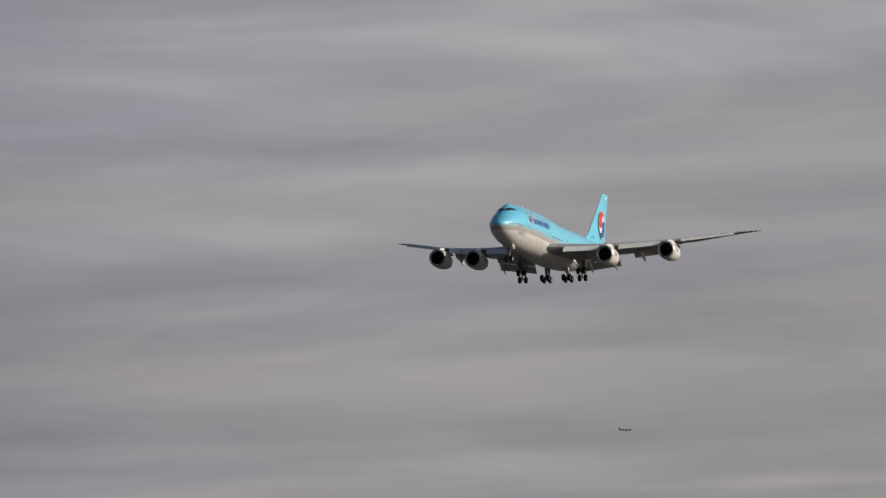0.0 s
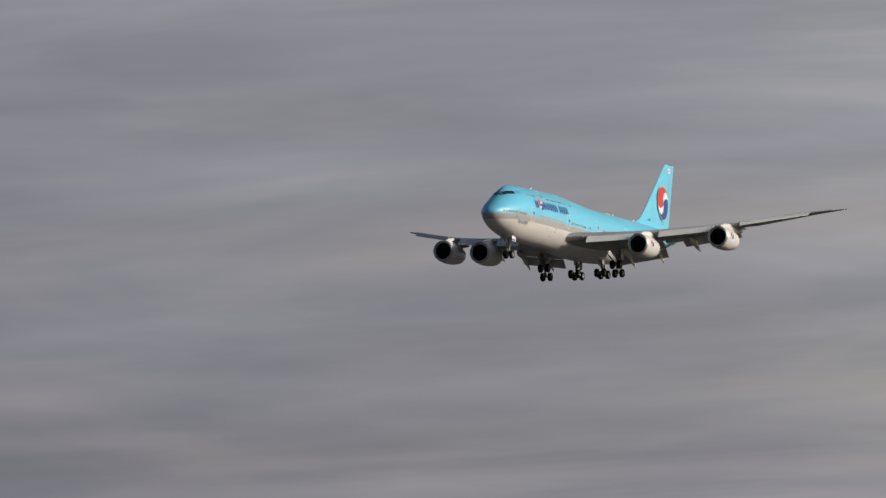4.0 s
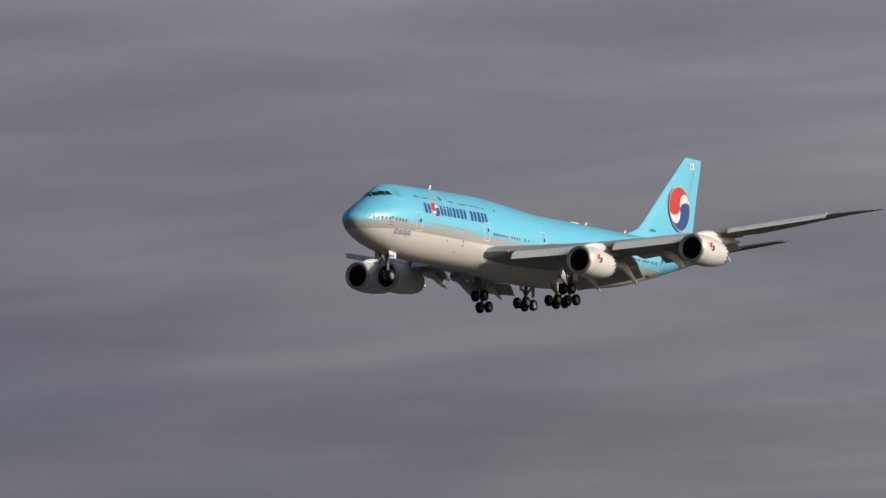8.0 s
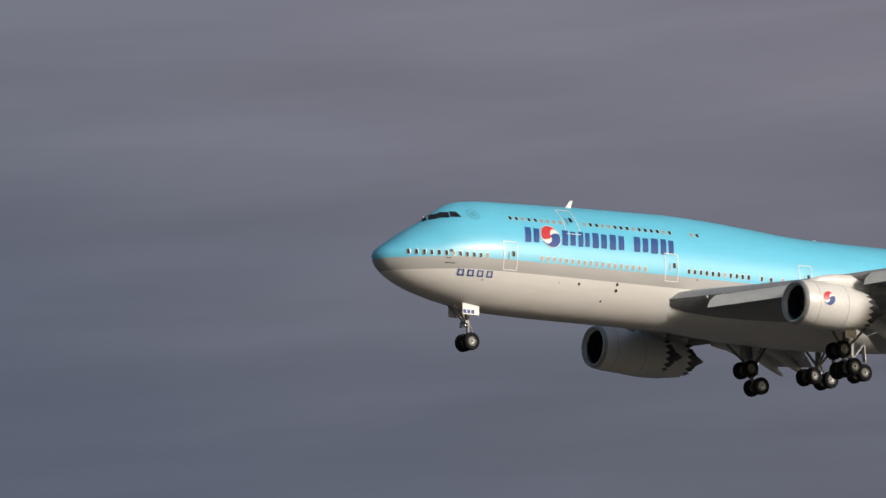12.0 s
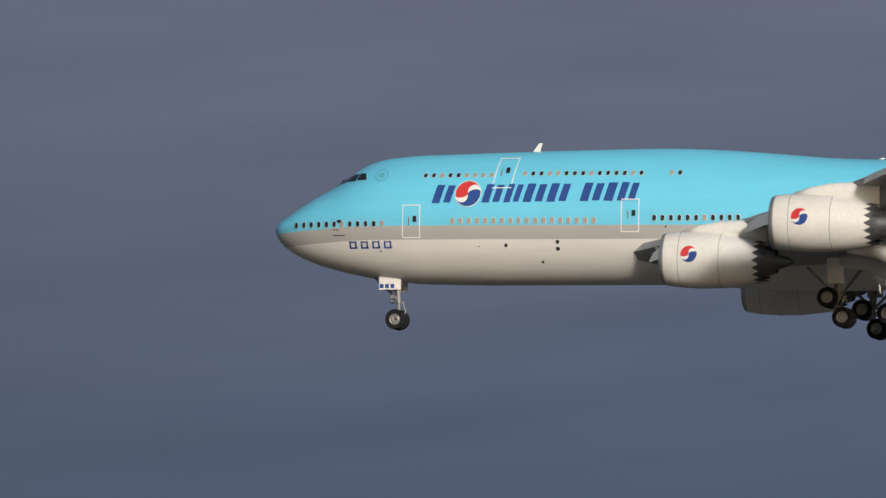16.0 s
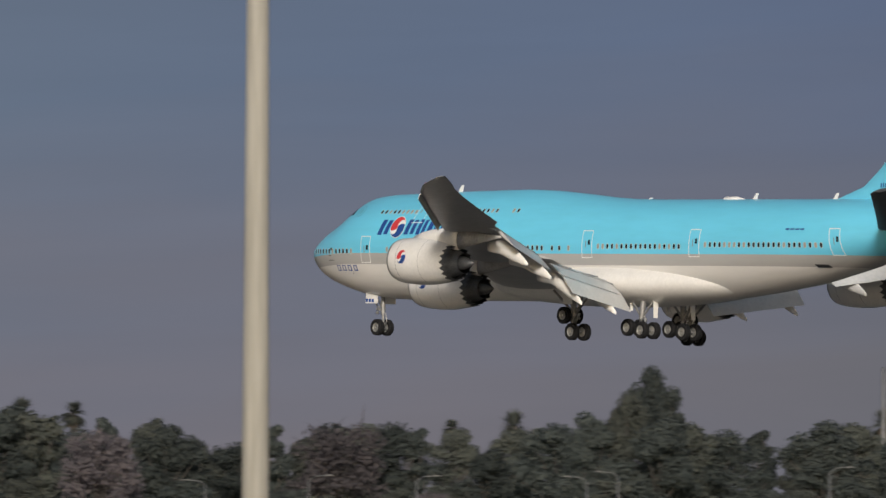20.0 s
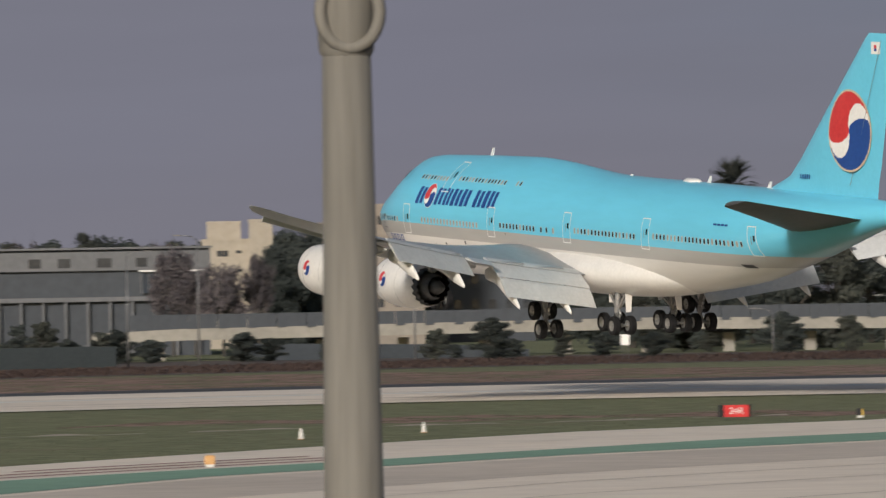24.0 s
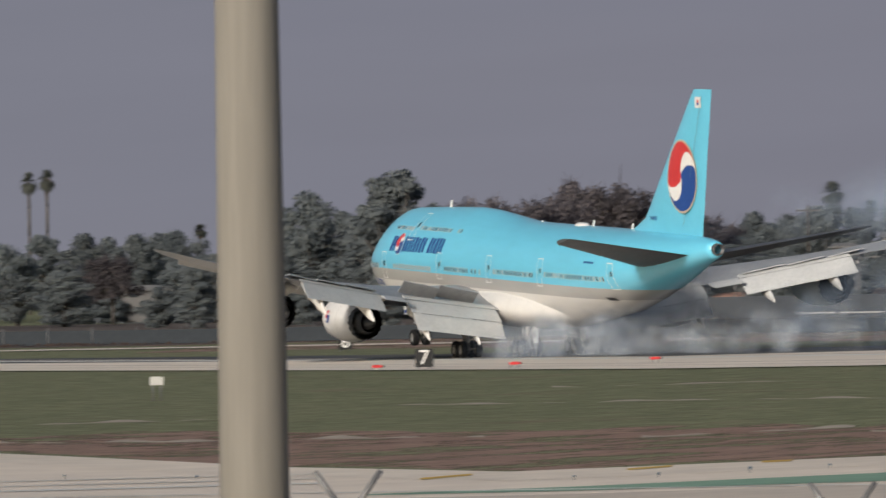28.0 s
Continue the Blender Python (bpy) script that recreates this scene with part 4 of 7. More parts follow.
    nt.links.new(n4.outputs[0], pale.inputs[0])
    lowdown = nt.nodes.new("ShaderNodeMapRange")
    lowdown.inputs[1].default_value, lowdown.inputs[2].default_value, lowdown.inputs[3].default_value, lowdown.inputs[4].default_value = 2.3, 3.2, 0.42, 0.0
    nt.links.new(el_deg, lowdown.inputs[0])
    far_east = ramp_node(nt, [(deg(46), grey(0.0)), (deg(52), grey(1.0))])
    nt.links.new(az01, far_east.inputs[0])
    amt = math_node("MULTIPLY", math_node("MULTIPLY", pale.outputs[0], lowdown.outputs[0]), far_east.outputs[0])
    tinted = mix_node(nt, amt, tinted.outputs[2], (0.46, 0.42, 0.41))
    em = nt.nodes.new("ShaderNodeEmission")
    nt.links.new(tinted.outputs[2], em.inputs[0])
    nt.links.new(em.outputs[0], nt.nodes["Material Output"].inputs[0])
    bm = bmesh.new()
    R = 4600
    rows = [[bm.verts.new((R * math.sin(radians(a)), R * math.cos(radians(a)), R * math.tan(radians(e)))) for a in np.arange(-95, 86, 1.5)] for e in (-0.3, 0, 1, 2, 3, 4, 5, 6, 7, 8, 9, 10, 12, 14)]
    for p, q in zip(rows, rows[1:]):
        for i in range(len(p) - 1):
            bm.faces.new((p[i], p[i + 1], q[i + 1], q[i]))
    tagged(part("backdrop", finish(bm), m), "layered grey-blue cloud sky", "sky", kind="structure")


sky_backdrop()

# ---- ground materials ----
def streaked_grass():
    m, nt, b = nodes_of("airfield_grass")
    n1 = noise_node(nt, "Object", 0.02, 5.0, 0.6)
    n2 = noise_node(nt, "Object", 0.55, 7.0, 0.78)
    n3 = noise_node(nt, "Object", 0.09, 6.0, 0.7)
    green = ramp_node(nt, [(0.38, (0.118, 0.128, 0.074)), (0.5, (0.168, 0.178, 0.104)), (0.62, (0.225, 0.23, 0.138))])
    nt.links.new(n2.outputs[0], green.inputs[0])
    brown = ramp_node(nt, [(0.38, (0.125, 0.096, 0.07)), (0.62, (0.25, 0.185, 0.135))])
    nt.links.new(n2.outputs[0], brown.inputs[0])
    pick = ramp_node(nt, [(0.56, (0, 0, 0)), (0.74, (0.75, 0.75, 0.75))])
    nt.links.new(n3.outputs[0], pick.inputs[0])
    c = mix_node(nt, pick.outputs[0], green.outputs[0], brown.outputs[0])
    # dark grey unseen land east of the field, to cut light bounced upwards
    tc = nt.nodes.new("ShaderNodeTexCoord")
    sep = nt.nodes.new("ShaderNodeSeparateXYZ")
    nt.links.new(tc.outputs["Object"], sep.inputs[0])
    east = nt.nodes.new("ShaderNodeMapRange")
    east.inputs[1].default_value, east.inputs[2].default_value = -230.0, -150.0
    nt.links.new(sep.outputs[0], east.inputs[0])
    land = ramp_node(nt, [(0.3, (0.055, 0.054, 0.052)), (0.7, (0.1, 0.096, 0.09))])
    nt.links.new(n1.outputs[0], land.inputs[0])
    c = mix_node(nt, east.outputs[0], c.outputs[2], land.outputs[0])
    nt.links.new(c.outputs[2], b.inputs["Base Color"])
    b.inputs["Roughness"].default_value = 0.95
    b.inputs["Specular IOR Level"].default_value = 0.1
    bp = nt.nodes.new("ShaderNodeBump")
    bp.inputs["Distance"].default_value = 0.04
    nt.links.new(n2.outputs[0], bp.inputs["Height"])
    nt.links.new(bp.outputs[0], b.inputs["Normal"])
    return m


GRASS = streaked_grass()
CONCRETE = surface("pale_concrete", (0.62, 0.545, 0.465), (0.78, 0.69, 0.59), 0.85, scale=0.03, fine=0.4, bump=0.1)
APRON = surface("apron_concrete", (0.65, 0.565, 0.482), (0.8, 0.705, 0.6), 0.85, scale=0.02, fine=0.3, bump=0.1)
ASPHALT = surface("rubbered_asphalt", (0.028, 0.028, 0.03), (0.06, 0.06, 0.062), 0.75, scale=0.05, fine=0.6)
GREENPAINT = surface("green_painted_shoulder", (0.155, 0.272, 0.195), (0.205, 0.347, 0.25), 0.8, scale=0.06, fine=0.7)
YELLOW = surface("yellow_marking", (0.5, 0.3, 0.03), (0.65, 0.42, 0.06), 0.7, scale=0.5)
LINEWHITE = surface("white_marking", (0.55, 0.54, 0.5), (0.72, 0.7, 0.66), 0.75, scale=0.3, fine=2)
DRYBANK = surface("dry_weed_bank", (0.054, 0.039, 0.033), (0.092, 0.069, 0.056), 0.95, scale=0.06, fine=0.8, bump=0.3)
REDSTRIPE = surface("dark_red_marking", (0.16, 0.03, 0.03), (0.28, 0.06, 0.055), 0.8, scale=0.4)


def sheet(name, inner, outer, a0, a1, z, mat, label, category, step=0.5):
    """A paved strip between two distances that depend on the bearing."""
    bm = bmesh.new()
    rows = []
    a = a0
    while a <= a1 + 1e-6:
        ri, ro = inner(a), outer(a)
        rows.append([bm.verts.new(spot(a, ri + (ro - ri) * k / 3, z)) for k in range(4)])
        a += step
    for p, q in zip(rows, rows[1:]):
        for i in range(3):
            bm.faces.new((p[i], p[i + 1], q[i + 1], q[i]))
    return tagged(part(name, finish(bm, False), mat), label, category, kind="structure")


TAXI_EDGE = lambda a: interp(a, [(-75, 305), (-67, 295), (-65, 268), (-63.5, 258), (-62.3, 263), (-60.9, 270), (-59.2, 289), (-57.5, 308), (-55.4, 338), (-53.4, 368), (-51.5, 398), (-49.4, 420), (-46.2, 485), (-45.2, 550), (-44.6, 595), (-35, 720)])
GREEN_FAR = lambda a: interp(a, [(-64.5, 236), (-63.1, 240), (-62.2, 244), (-60.9, 250), (-59.2, 270), (-57.5, 284), (-55.4, 312), (-54.2, 325), (-53.2, 335), (-51.5, 357), (-50.4, 373), (-49.4, 383), (-46, 437), (-40, 545)])
GREEN_NEAR = lambda a: interp(a, [(-64.5, 235), (-63.1, 236), (-62.2, 238), (-60.9, 241), (-59.1, 249), (-57.5, 262), (-55.4, 290), (-53.8, 316), (-53.2, 321), (-51.5, 343), (-50.4, 354), (-49.4, 364), (-46, 415), (-40, 525)])
RUN_NEAR = lambda a: interp(a, [(-76, 560), (-70, 530), (-67, 515), (-64.6, 490), (-62.5, 475), (-61, 474), (-59, 483), (-57, 488), (-55.4, 502), (-53.4, 512), (-51.5, 517), (-49.4, 520), (-45, 545), (-42, 556), (-38, 552), (-30, 640), (-20, 820)])
RUN_DARK = lambda a: RUN_NEAR(a) + interp(a, [(-76, 36), (-67, 36), (-64.5, 46), (-62.5, 54), (-61, 66), (-57, 70), (-55.4, 78), (-53.4, 81), (-49.4, 88), (-42, 70)])
RUN_FAR = lambda a: RUN_DARK(a) + interp(a, [(-67, 26), (-62, 28), (-57, 20), (-49, 20), (-45, 12), (-42, 4)])
BANK = lambda a: interp(a, [(-76, 640), (-66, 650), (-63, 676), (-59, 668), (-55, 715), (-51.5, 755), (-49, 765), (-45, 685), (-42, 640), (-38, 634), (-30, 760), (-20, 980)])

bm = bmesh.new()
bearings = [-180 + 5 * k for k in range(20)] + [-80 + 0.5 * k for k in range(100)] + [-30 + 5 * k for k in range(42)]
rims = [[bm.verts.new(spot(a, r, -0.05)) for a in bearings] for r in (60, 150, 260, 400, 550, 700, 850, 1100, 1600, 2600, 4100)]
for p, q in zip(rims, rims[1:]):
    for i in range(len(p)):
        bm.faces.new((p[i], q[i], q[(i + 1) % len(p)], p[(i + 1) % len(p)]))
hub = bm.verts.new((0, 0, -0.4))
for i in range(len(bearings)):
    bm.faces.new((hub, rims[0][i], rims[0][(i + 1) % len(bearings)]))
tagged(part("ground", finish(bm, False), GRASS), "flat mown airfield grass with dry brown patches", "ground", kind="structure")
sheet("apron", lambda a: 40, TAXI_EDGE, -76, -43, 0.0, APRON, "worn pale concrete taxiway and apron", "taxiway")
sheet("shoulder", lambda a: TAXI_EDGE(a) - 10 - 0.08 * (TAXI_EDGE(a) - 250), TAXI_EDGE, -76, -46, 0.006, CONCRETE, "pale concrete taxiway shoulder", "taxiway")
sheet("green_strip", GREEN_NEAR, GREEN_FAR, -64.5, -44.5, 0.012, GREENPAINT, "faded green painted taxiway shoulder", "marking")
TAXI_LINE = lambda a: interp(a, [(-70, 239), (-61, 237), (-59.2, 236.5), (-57.7, 233.3), (-56.3, 230.4), (-50, 218)])
sheet("taxi_line", TAXI_LINE, lambda a: TAXI_LINE(a) + 0.8, -70, -44.5, 0.013, LINEWHITE, "thin pale taxiway edge line", "marking")
for q, wd in ((246.0, 1.6), (251.5, 0.7), (257.0, 0.6)):
    sheet("taxi_edge_line", lambda a: q + 1.2 * (a + 66), lambda a: q + wd + 1.2 * (a + 66), -72, -64.7, 0.016, LINEWHITE, "white painted taxiway edge line", "marking", 0.25)
BAND = surface("worn_taxiway_band", (0.46, 0.4, 0.342), (0.59, 0.515, 0.442), 0.85, scale=0.05, fine=0.5)
sheet("taxi_band", lambda a: GREEN_NEAR(a) - 34, lambda a: GREEN_NEAR(a) - 3, -70, -44.5, 0.005, BAND, "darker worn band along the taxiway", "taxiway")
for q in (48, 66, 90):
    sheet("slab_joint", lambda a: GREEN_NEAR(a) - q, lambda a: GREEN_NEAR(a) - q + 0.7, -70, -46, 0.007, BAND, "dark sealed joint between slabs", "taxiway")
for q, wd in ((12, 1.6), (22, 2.4), (52, 2.0)):
    sheet("rubber_streak", lambda a: RUN_NEAR(a) + q, lambda a: RUN_NEAR(a) + q + wd, -72, -47, 0.011, BAND, "faint grey rubber streak on the concrete", "runway")
sheet("runway_shoulder", RUN_NEAR, RUN_DARK, -76, -24, 0.0065, CONCRETE, "pale concrete runway", "runway")
sheet("runway_line", lambda a: RUN_NEAR(a) + 44, lambda a: RUN_NEAR(a) + 49, -76, -24, 0.014, LINEWHITE, "white runway edge line", "marking")
sheet("runway", RUN_DARK, RUN_FAR, -76, -24, 0.004, ASPHALT, "dark rubber-stained runway asphalt", "runway")
sheet("far_verge", lambda a: BANK(a), lambda a: max(BANK(a) + 75, 870), -76, -24, -0.03, DRYBANK, "dry brown weedy verge", "ground")
sheet("far_track", lambda a: 624 + 0.5 * (a + 66), lambda a: 632 + 0.5 * (a + 66), -70, -61.8, 0.01, CONCRETE, "pale perimeter track", "road")
for q in (4, 9, 14):
    sheet("red_marking", lambda a: GREEN_FAR(a) + q, lambda a: GREEN_FAR(a) + q + 1.2, -56 + 0.05 * q, -52.6 - 0.04 * q, 0.014, REDSTRIPE, "worn dark red painted hold marking", "marking", 0.2)
PAD_EDGE = lambda a: min(RUN_DARK(a) - 8, max(320, 512 + 59 * (a + 41.41)))
sheet("concrete_pad", lambda a: 300, lambda a: RUN_NEAR(a) - 2, -44.5, -36.0, 0.003, APRON, "pale concrete taxiway stub", "taxiway")
sheet("pad_edge_line", PAD_EDGE, lambda a: PAD_EDGE(a) + 5, -44.5, -38, 0.02, LINEWHITE, "white painted taxiway edge line", "marking", 0.25)
sheet("asphalt_pad", lambda a: 300, PAD_EDGE, -44.5, -30, 0.016, ASPHALT, "dark asphalt blast pad", "taxiway")
sheet("pad_line", lambda a: 506 + 173 * (a + 41.2), lambda a: 518 + 173 * (a + 41.2), -41.4, -40.75, 0.022, YELLOW, "yellow taxiway centre line", "marking", 0.05)
for a, w_, r0, r1 in ((-61.79, 0.2, 263.5, 264.5), (-60.45, 0.24, 273, 274), (-58.08, 0.57, 272, 267), (-64.1, 0.35, 250, 254), (-62.7, 0.3, 257, 260)):
    sheet("yellow_dash", lambda b: r0 + (r1 - r0) * (b - a) / w_, lambda b: r0 + (r1 - r0) * (b - a) / w_ + 1.9, a, a + w_, 0.02, YELLOW, "short yellow painted dash", "marking", w_ / 3)
# pale worn tracks in the grass and a bare brown band along the taxiway
TRACK = surface("pale_worn_earth", (0.25, 0.212, 0.168), (0.42, 0.366, 0.3), 0.95, scale=0.12, fine=1.2)


def patchy_soil():
    """Bare soil with holes where grass grows through."""
    m = surface("bare_brown_soil", (0.175, 0.103, 0.076), (0.3, 0.188, 0.142), 0.95, scale=0.4, fine=1.2)
    nt = m.node_tree
    n = noise_node(nt, "Object", 0.16, 7.0, 0.75)
    cover = ramp_node(nt, [(0.43, (0, 0, 0)), (0.51, (0.95, 0.95, 0.95))])
    nt.links.new(n.outputs[0], cover.inputs[0])
    nt.links.new(cover.outputs[0], nt.nodes["Principled BSDF"].inputs["Alpha"])
    return m


BARESOIL = patchy_soil()
SOIL = lambda a: 321 + 2.5 * math.sin(2.3 * a) + 1.5 * math.sin(7 * a) + 0.8 * math.sin(17 * a)
sheet("bare_soil", lambda a: TAXI_EDGE(a) + 3 + 2 * math.sin(3 * a), lambda a: max(TAXI_EDGE(a) + 4, SOIL(a)), -72, -57.2, -0.046, BARESOIL, "bare brown soil band in the grass", "ground", 0.1)
for a0, a1, r0, wd in ((-58.4, -56.2, 319, 5), (-66, -45, 650, 60), (-66, -45, 602, 44), (-72, -63.6, 300, 26), (-55, -46, 440, 16)):
    sheet("bare_soil", lambda a: r0 + 3 * math.sin(2.3 * a) + 1.2 * math.sin(11 * a), lambda a: r0 + wd * min(1, 0.05 + (a - a0), 0.05 + (a1 - a)) + 4 * math.sin(3.1 * a + r0) * min(1, (a - a0), (a1 - a)) + 1.2 * math.sin(13 * a), a0, a1, -0.042, BARESOIL, "bare brown soil band in the grass", "ground", 0.1)
for lift_, (a0, a1, r0, r1, wd) in enumerate(((-62.6, -61.1, 302, 316, 2.2), (-61.05, -59.3, 307.5, 312.5, 2.6), (-59.2, -57.2, 314, 317, 1.6), (-63.2, -61.5, 419, 426, 2.0), (-64.5, -60.1, 377, 375, 1.8), (-60.4, -55.8, 374.5, 376, 2.2),
                                              (-67.5, -63.6, 312, 308, 2.4), (-67.5, -65.0, 345, 352, 2.2), (-57.5, -50, 402, 440, 2.0))):
    line = lambda a: r0 + (r1 - r0) * (a - a0) / (a1 - a0) + 1.1 * math.sin(2.1 * a + r0) + 0.5 * math.sin(9 * a)
    sheet("worn_track", line, lambda a: line(a) + max(0.02, 1.8 * wd * (0.45 + 0.6 * math.sin(5 * a + r0) + 0.45 * math.sin(13 * a))), a0, a1, -0.038 + 0.002 * (lift_ % 2), TRACK, "worn dry wheel track in the grass", "ground", 0.08)


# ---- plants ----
# Leaf colours lifted and greyed to paint in haze, most in western trees.
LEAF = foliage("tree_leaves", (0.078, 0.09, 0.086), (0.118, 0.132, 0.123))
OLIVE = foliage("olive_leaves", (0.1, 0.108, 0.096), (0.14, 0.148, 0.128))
HAZED = foliage("haze_grey_leaves", (0.182, 0.206, 0.216), (0.236, 0.26, 0.268), 0.15)
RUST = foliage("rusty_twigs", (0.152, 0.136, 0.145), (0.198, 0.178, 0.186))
BARK = surface("grey_bark", (0.05, 0.045, 0.04), (0.09, 0.08, 0.07), 0.9, scale=0.8, fine=5)
FROND = foliage("palm_fronds", (0.108, 0.118, 0.108), (0.15, 0.16, 0.14))
THATCH = surface("dry_palm_thatch", (0.055, 0.045, 0.036), (0.10, 0.08, 0.06), 0.9, scale=1.0, fine=5)
WEED = foliage("dry_weeds", (0.09, 0.064, 0.058), (0.13, 0.096, 0.085))


def leaf_quads(bm, centre, spread, n, size, rnd, flat=1.0):
    for _ in range(n):
        d = Vector((rnd.gauss(0, 1), rnd.gauss(0, 1), rnd.gauss(0, 1)))
        d = d.normalized() * (rnd.random() ** 0.45)
        p = centre + Vector((d.x * spread, d.y * spread, d.z * spread * flat))
        face = (d.normalized() + 0.55 * Vector((rnd.gauss(0, 1), rnd.gauss(0, 1), rnd.gauss(0, 1) + 0.5))).normalized()
        q = face.to_track_quat('Z', 'Y').to_matrix() @ Matrix.Rotation(rnd.uniform(0, 6.3), 3, 'Z')
        s = size * rnd.uniform(0.6, 1.3)
        bm.faces.new([bm.verts.new(p + q @ Vector(c)) for c in ((-s, 0, 0), (0, -s * 0.55, 0), (s, 0, 0), (0, s * 0.55, 0))])


def limb(bm, a, b, ra, rb):
    add_tube(bm, a, b, ra, rb, 6)


def leafy_tree(name, seed, height, width, leaf, label, boughs=22, per=190, size=0.2, low=0.1):
    rnd = random.Random(seed)
    tree = tagged(empty(name), label, *(("shrub", "shrubs beyond the runway") if name == "shrub" else ("tree", "trees beyond the runway")))
    trunk, crown = bmesh.new(), bmesh.new()
    fork = height * 0.35
    lean = rnd.uniform(-0.08, 0.08) * height
    limb(trunk, (0, 0, -0.1), (lean * 0.3, 0, fork), 0.035 * height, 0.022 * height)
    for k in range(boughs):
        u = (k + 0.5) / boughs
        prof = math.sin(math.pi * min(0.95, 0.2 + 0.72 * u)) ** 0.8
        a = k * 2.4 + rnd.uniform(-0.7, 0.7)
        far = width * 0.5 * prof * rnd.uniform(0.35, 1.02)
        tip = Vector((lean * u + far * math.cos(a), far * math.sin(a), height * (low + (0.95 - low) * u + rnd.uniform(-0.06, 0.05))))
        limb(trunk, (lean * 0.3, 0, fork * rnd.uniform(0.7, 1.0)), tip, 0.013 * height, 0.003 * height)
        for j in range(3):
            c = Vector((lean * u, 0, tip.z - 0.06 * height)).lerp(tip, (0.35, 0.75, 1.0)[j])
            sp = width * rnd.uniform(0.12, 0.21) * (1.05, 0.95, 0.75)[j]
            c.z = min(c.z, height - sp * 0.55)
            leaf_quads(crown, c, sp, int(per * (0.6 + sp * 0.25)), size, rnd, 0.7)
            core = bmesh.ops.create_icosphere(crown, subdivisions=2, radius=sp * 0.36)["verts"]
            shift = Vector((rnd.uniform(0, 50), rnd.uniform(0, 50), 0))
            for v in core:
                v.co *= 1 + 0.9 * noise.noise(v.co * (3.0 / sp) + shift)
                v.co.z *= 0.72
                v.co += c
    part("trunk", finish(trunk), BARK, tree)
    part("crown", finish(crown, False), leaf, tree)
    return tree


def bare_tree(name, seed, height, width, label):
    rnd = random.Random(seed)
    tree = tagged(empty(name), label, "tree", "trees beyond the runway")
    trunk, twigs = bmesh.new(), bmesh.new()
    limb(trunk, (0, 0, -0.1), (0, 0, height * 0.3), 0.025 * height, 0.018 * height)
    for k in range(34):
        a = k * 2.4
        z0 = height * rnd.uniform(0.22, 0.45)
        tip = Vector((math.cos(a) * width * 0.5 * rnd.uniform(0.3, 1), math.sin(a) * width * 0.5 * rnd.uniform(0.3, 1), height * rnd.uniform(0.5, 0.95)))
        tip.z -= 0.25 * height * (math.hypot(tip.x, tip.y) / (0.5 * width)) ** 2 * 0.5
        tip.x *= 1.15 - 0.6 * (tip.z / height - 0.5)
        limb(trunk, (0, 0, z0), tip, 0.007 * height, 0.002 * height)
        leaf_quads(twigs, tip * 0.95, 0.12 * width, 70, 0.2, rnd, 0.9)
        leaf_quads(twigs, Vector((0, 0, z0)).lerp(tip, 0.72), 0.12 * width, 60, 0.2, rnd, 0.9)
        for j in range(36):
            u = rnd.uniform(0.35, 1.05)
            p = Vector((0, 0, z0)).lerp(tip, u)
            e = p + Vector((rnd.gauss(0, 1), rnd.gauss(0, 1), abs(rnd.gauss(0.3, 1)))) * 0.05 * height
            w = Vector((rnd.uniform(-1, 1), rnd.uniform(-1, 1), 0)).normalized() * 0.07
            twigs.faces.new([twigs.verts.new(x) for x in (p - w, p + w, e)])
    part("trunk", finish(trunk), BARK, tree)
    part("crown", finish(twigs, False), RUST, tree)
    return tree


def fan_palm(name, seed, height, label, head=1.6):
    rnd = random.Random(seed)
    tree = tagged(empty(name), label, "palm tree", "palms beyond the runway")
    trunk, crown, skirt = bmesh.new(), bmesh.new(), bmesh.new()
    lean = rnd.uniform(-0.25, 0.25)
    pts = [Vector((lean * (k / 5) ** 2, 0, height * k / 5 - 0.1)) for k in range(6)]
    for a, b in zip(pts, pts[1:]):
        add_tube(trunk, a, b, 0.24 - 0.02 * (a.z / height), 0.22 - 0.02 * (b.z / height), 8)
    top = pts[-1]
    for k in range(64):
        a, e = k * 2.4, rnd.uniform(-1.1, 1.4)
        d = Vector((math.cos(a) * math.cos(e), math.sin(a) * math.cos(e), math.sin(e)))
        side = d.cross(Vector((0, 0, 1))).normalized()
        base, mid = top + d * 0.3, top + d * head * 0.55
        n = side.cross(d)
        for j in range(7):
            f = (j - 3) / 3
            tip = top + d * head * (1 - 0.18 * abs(f)) + side * f * head * 0.5 - Vector((0, 0, 0.35 * head * rnd.uniform(0.1, 0.8)))
            crown.faces.new([crown.verts.new(x) for x in (mid + side * f * 0.1, mid + side * (f * 0.1 + 0.2), tip)])
        crown.faces.new([crown.verts.new(x) for x in (base - side * 0.04, base + side * 0.04, mid + side * 0.3, mid - side * 0.3)])
    for k in range(40):
        a = k * 2.4
        z = top.z - rnd.uniform(0.2, head * 1.0)
        r = 0.5 * head * (1 - (top.z - z) / (head * 1.5)) * 0.7
        c = Vector((top.x + r * math.cos(a), r * math.sin(a), z))
        skirt.faces.new([skirt.verts.new(x) for x in (c + Vector((0.12, 0.1, 0.4)), c + Vector((-0.12, -0.1, 0.4)), c + Vector((math.cos(a) * 0.1, math.sin(a) * 0.1, -0.5)))])
    part("trunk", finish(trunk), BARK, tree)
    part("crown", finish(crown, False), FROND, tree)
    part("dry_skirt", finish(skirt, False), THATCH, tree)
    return tree


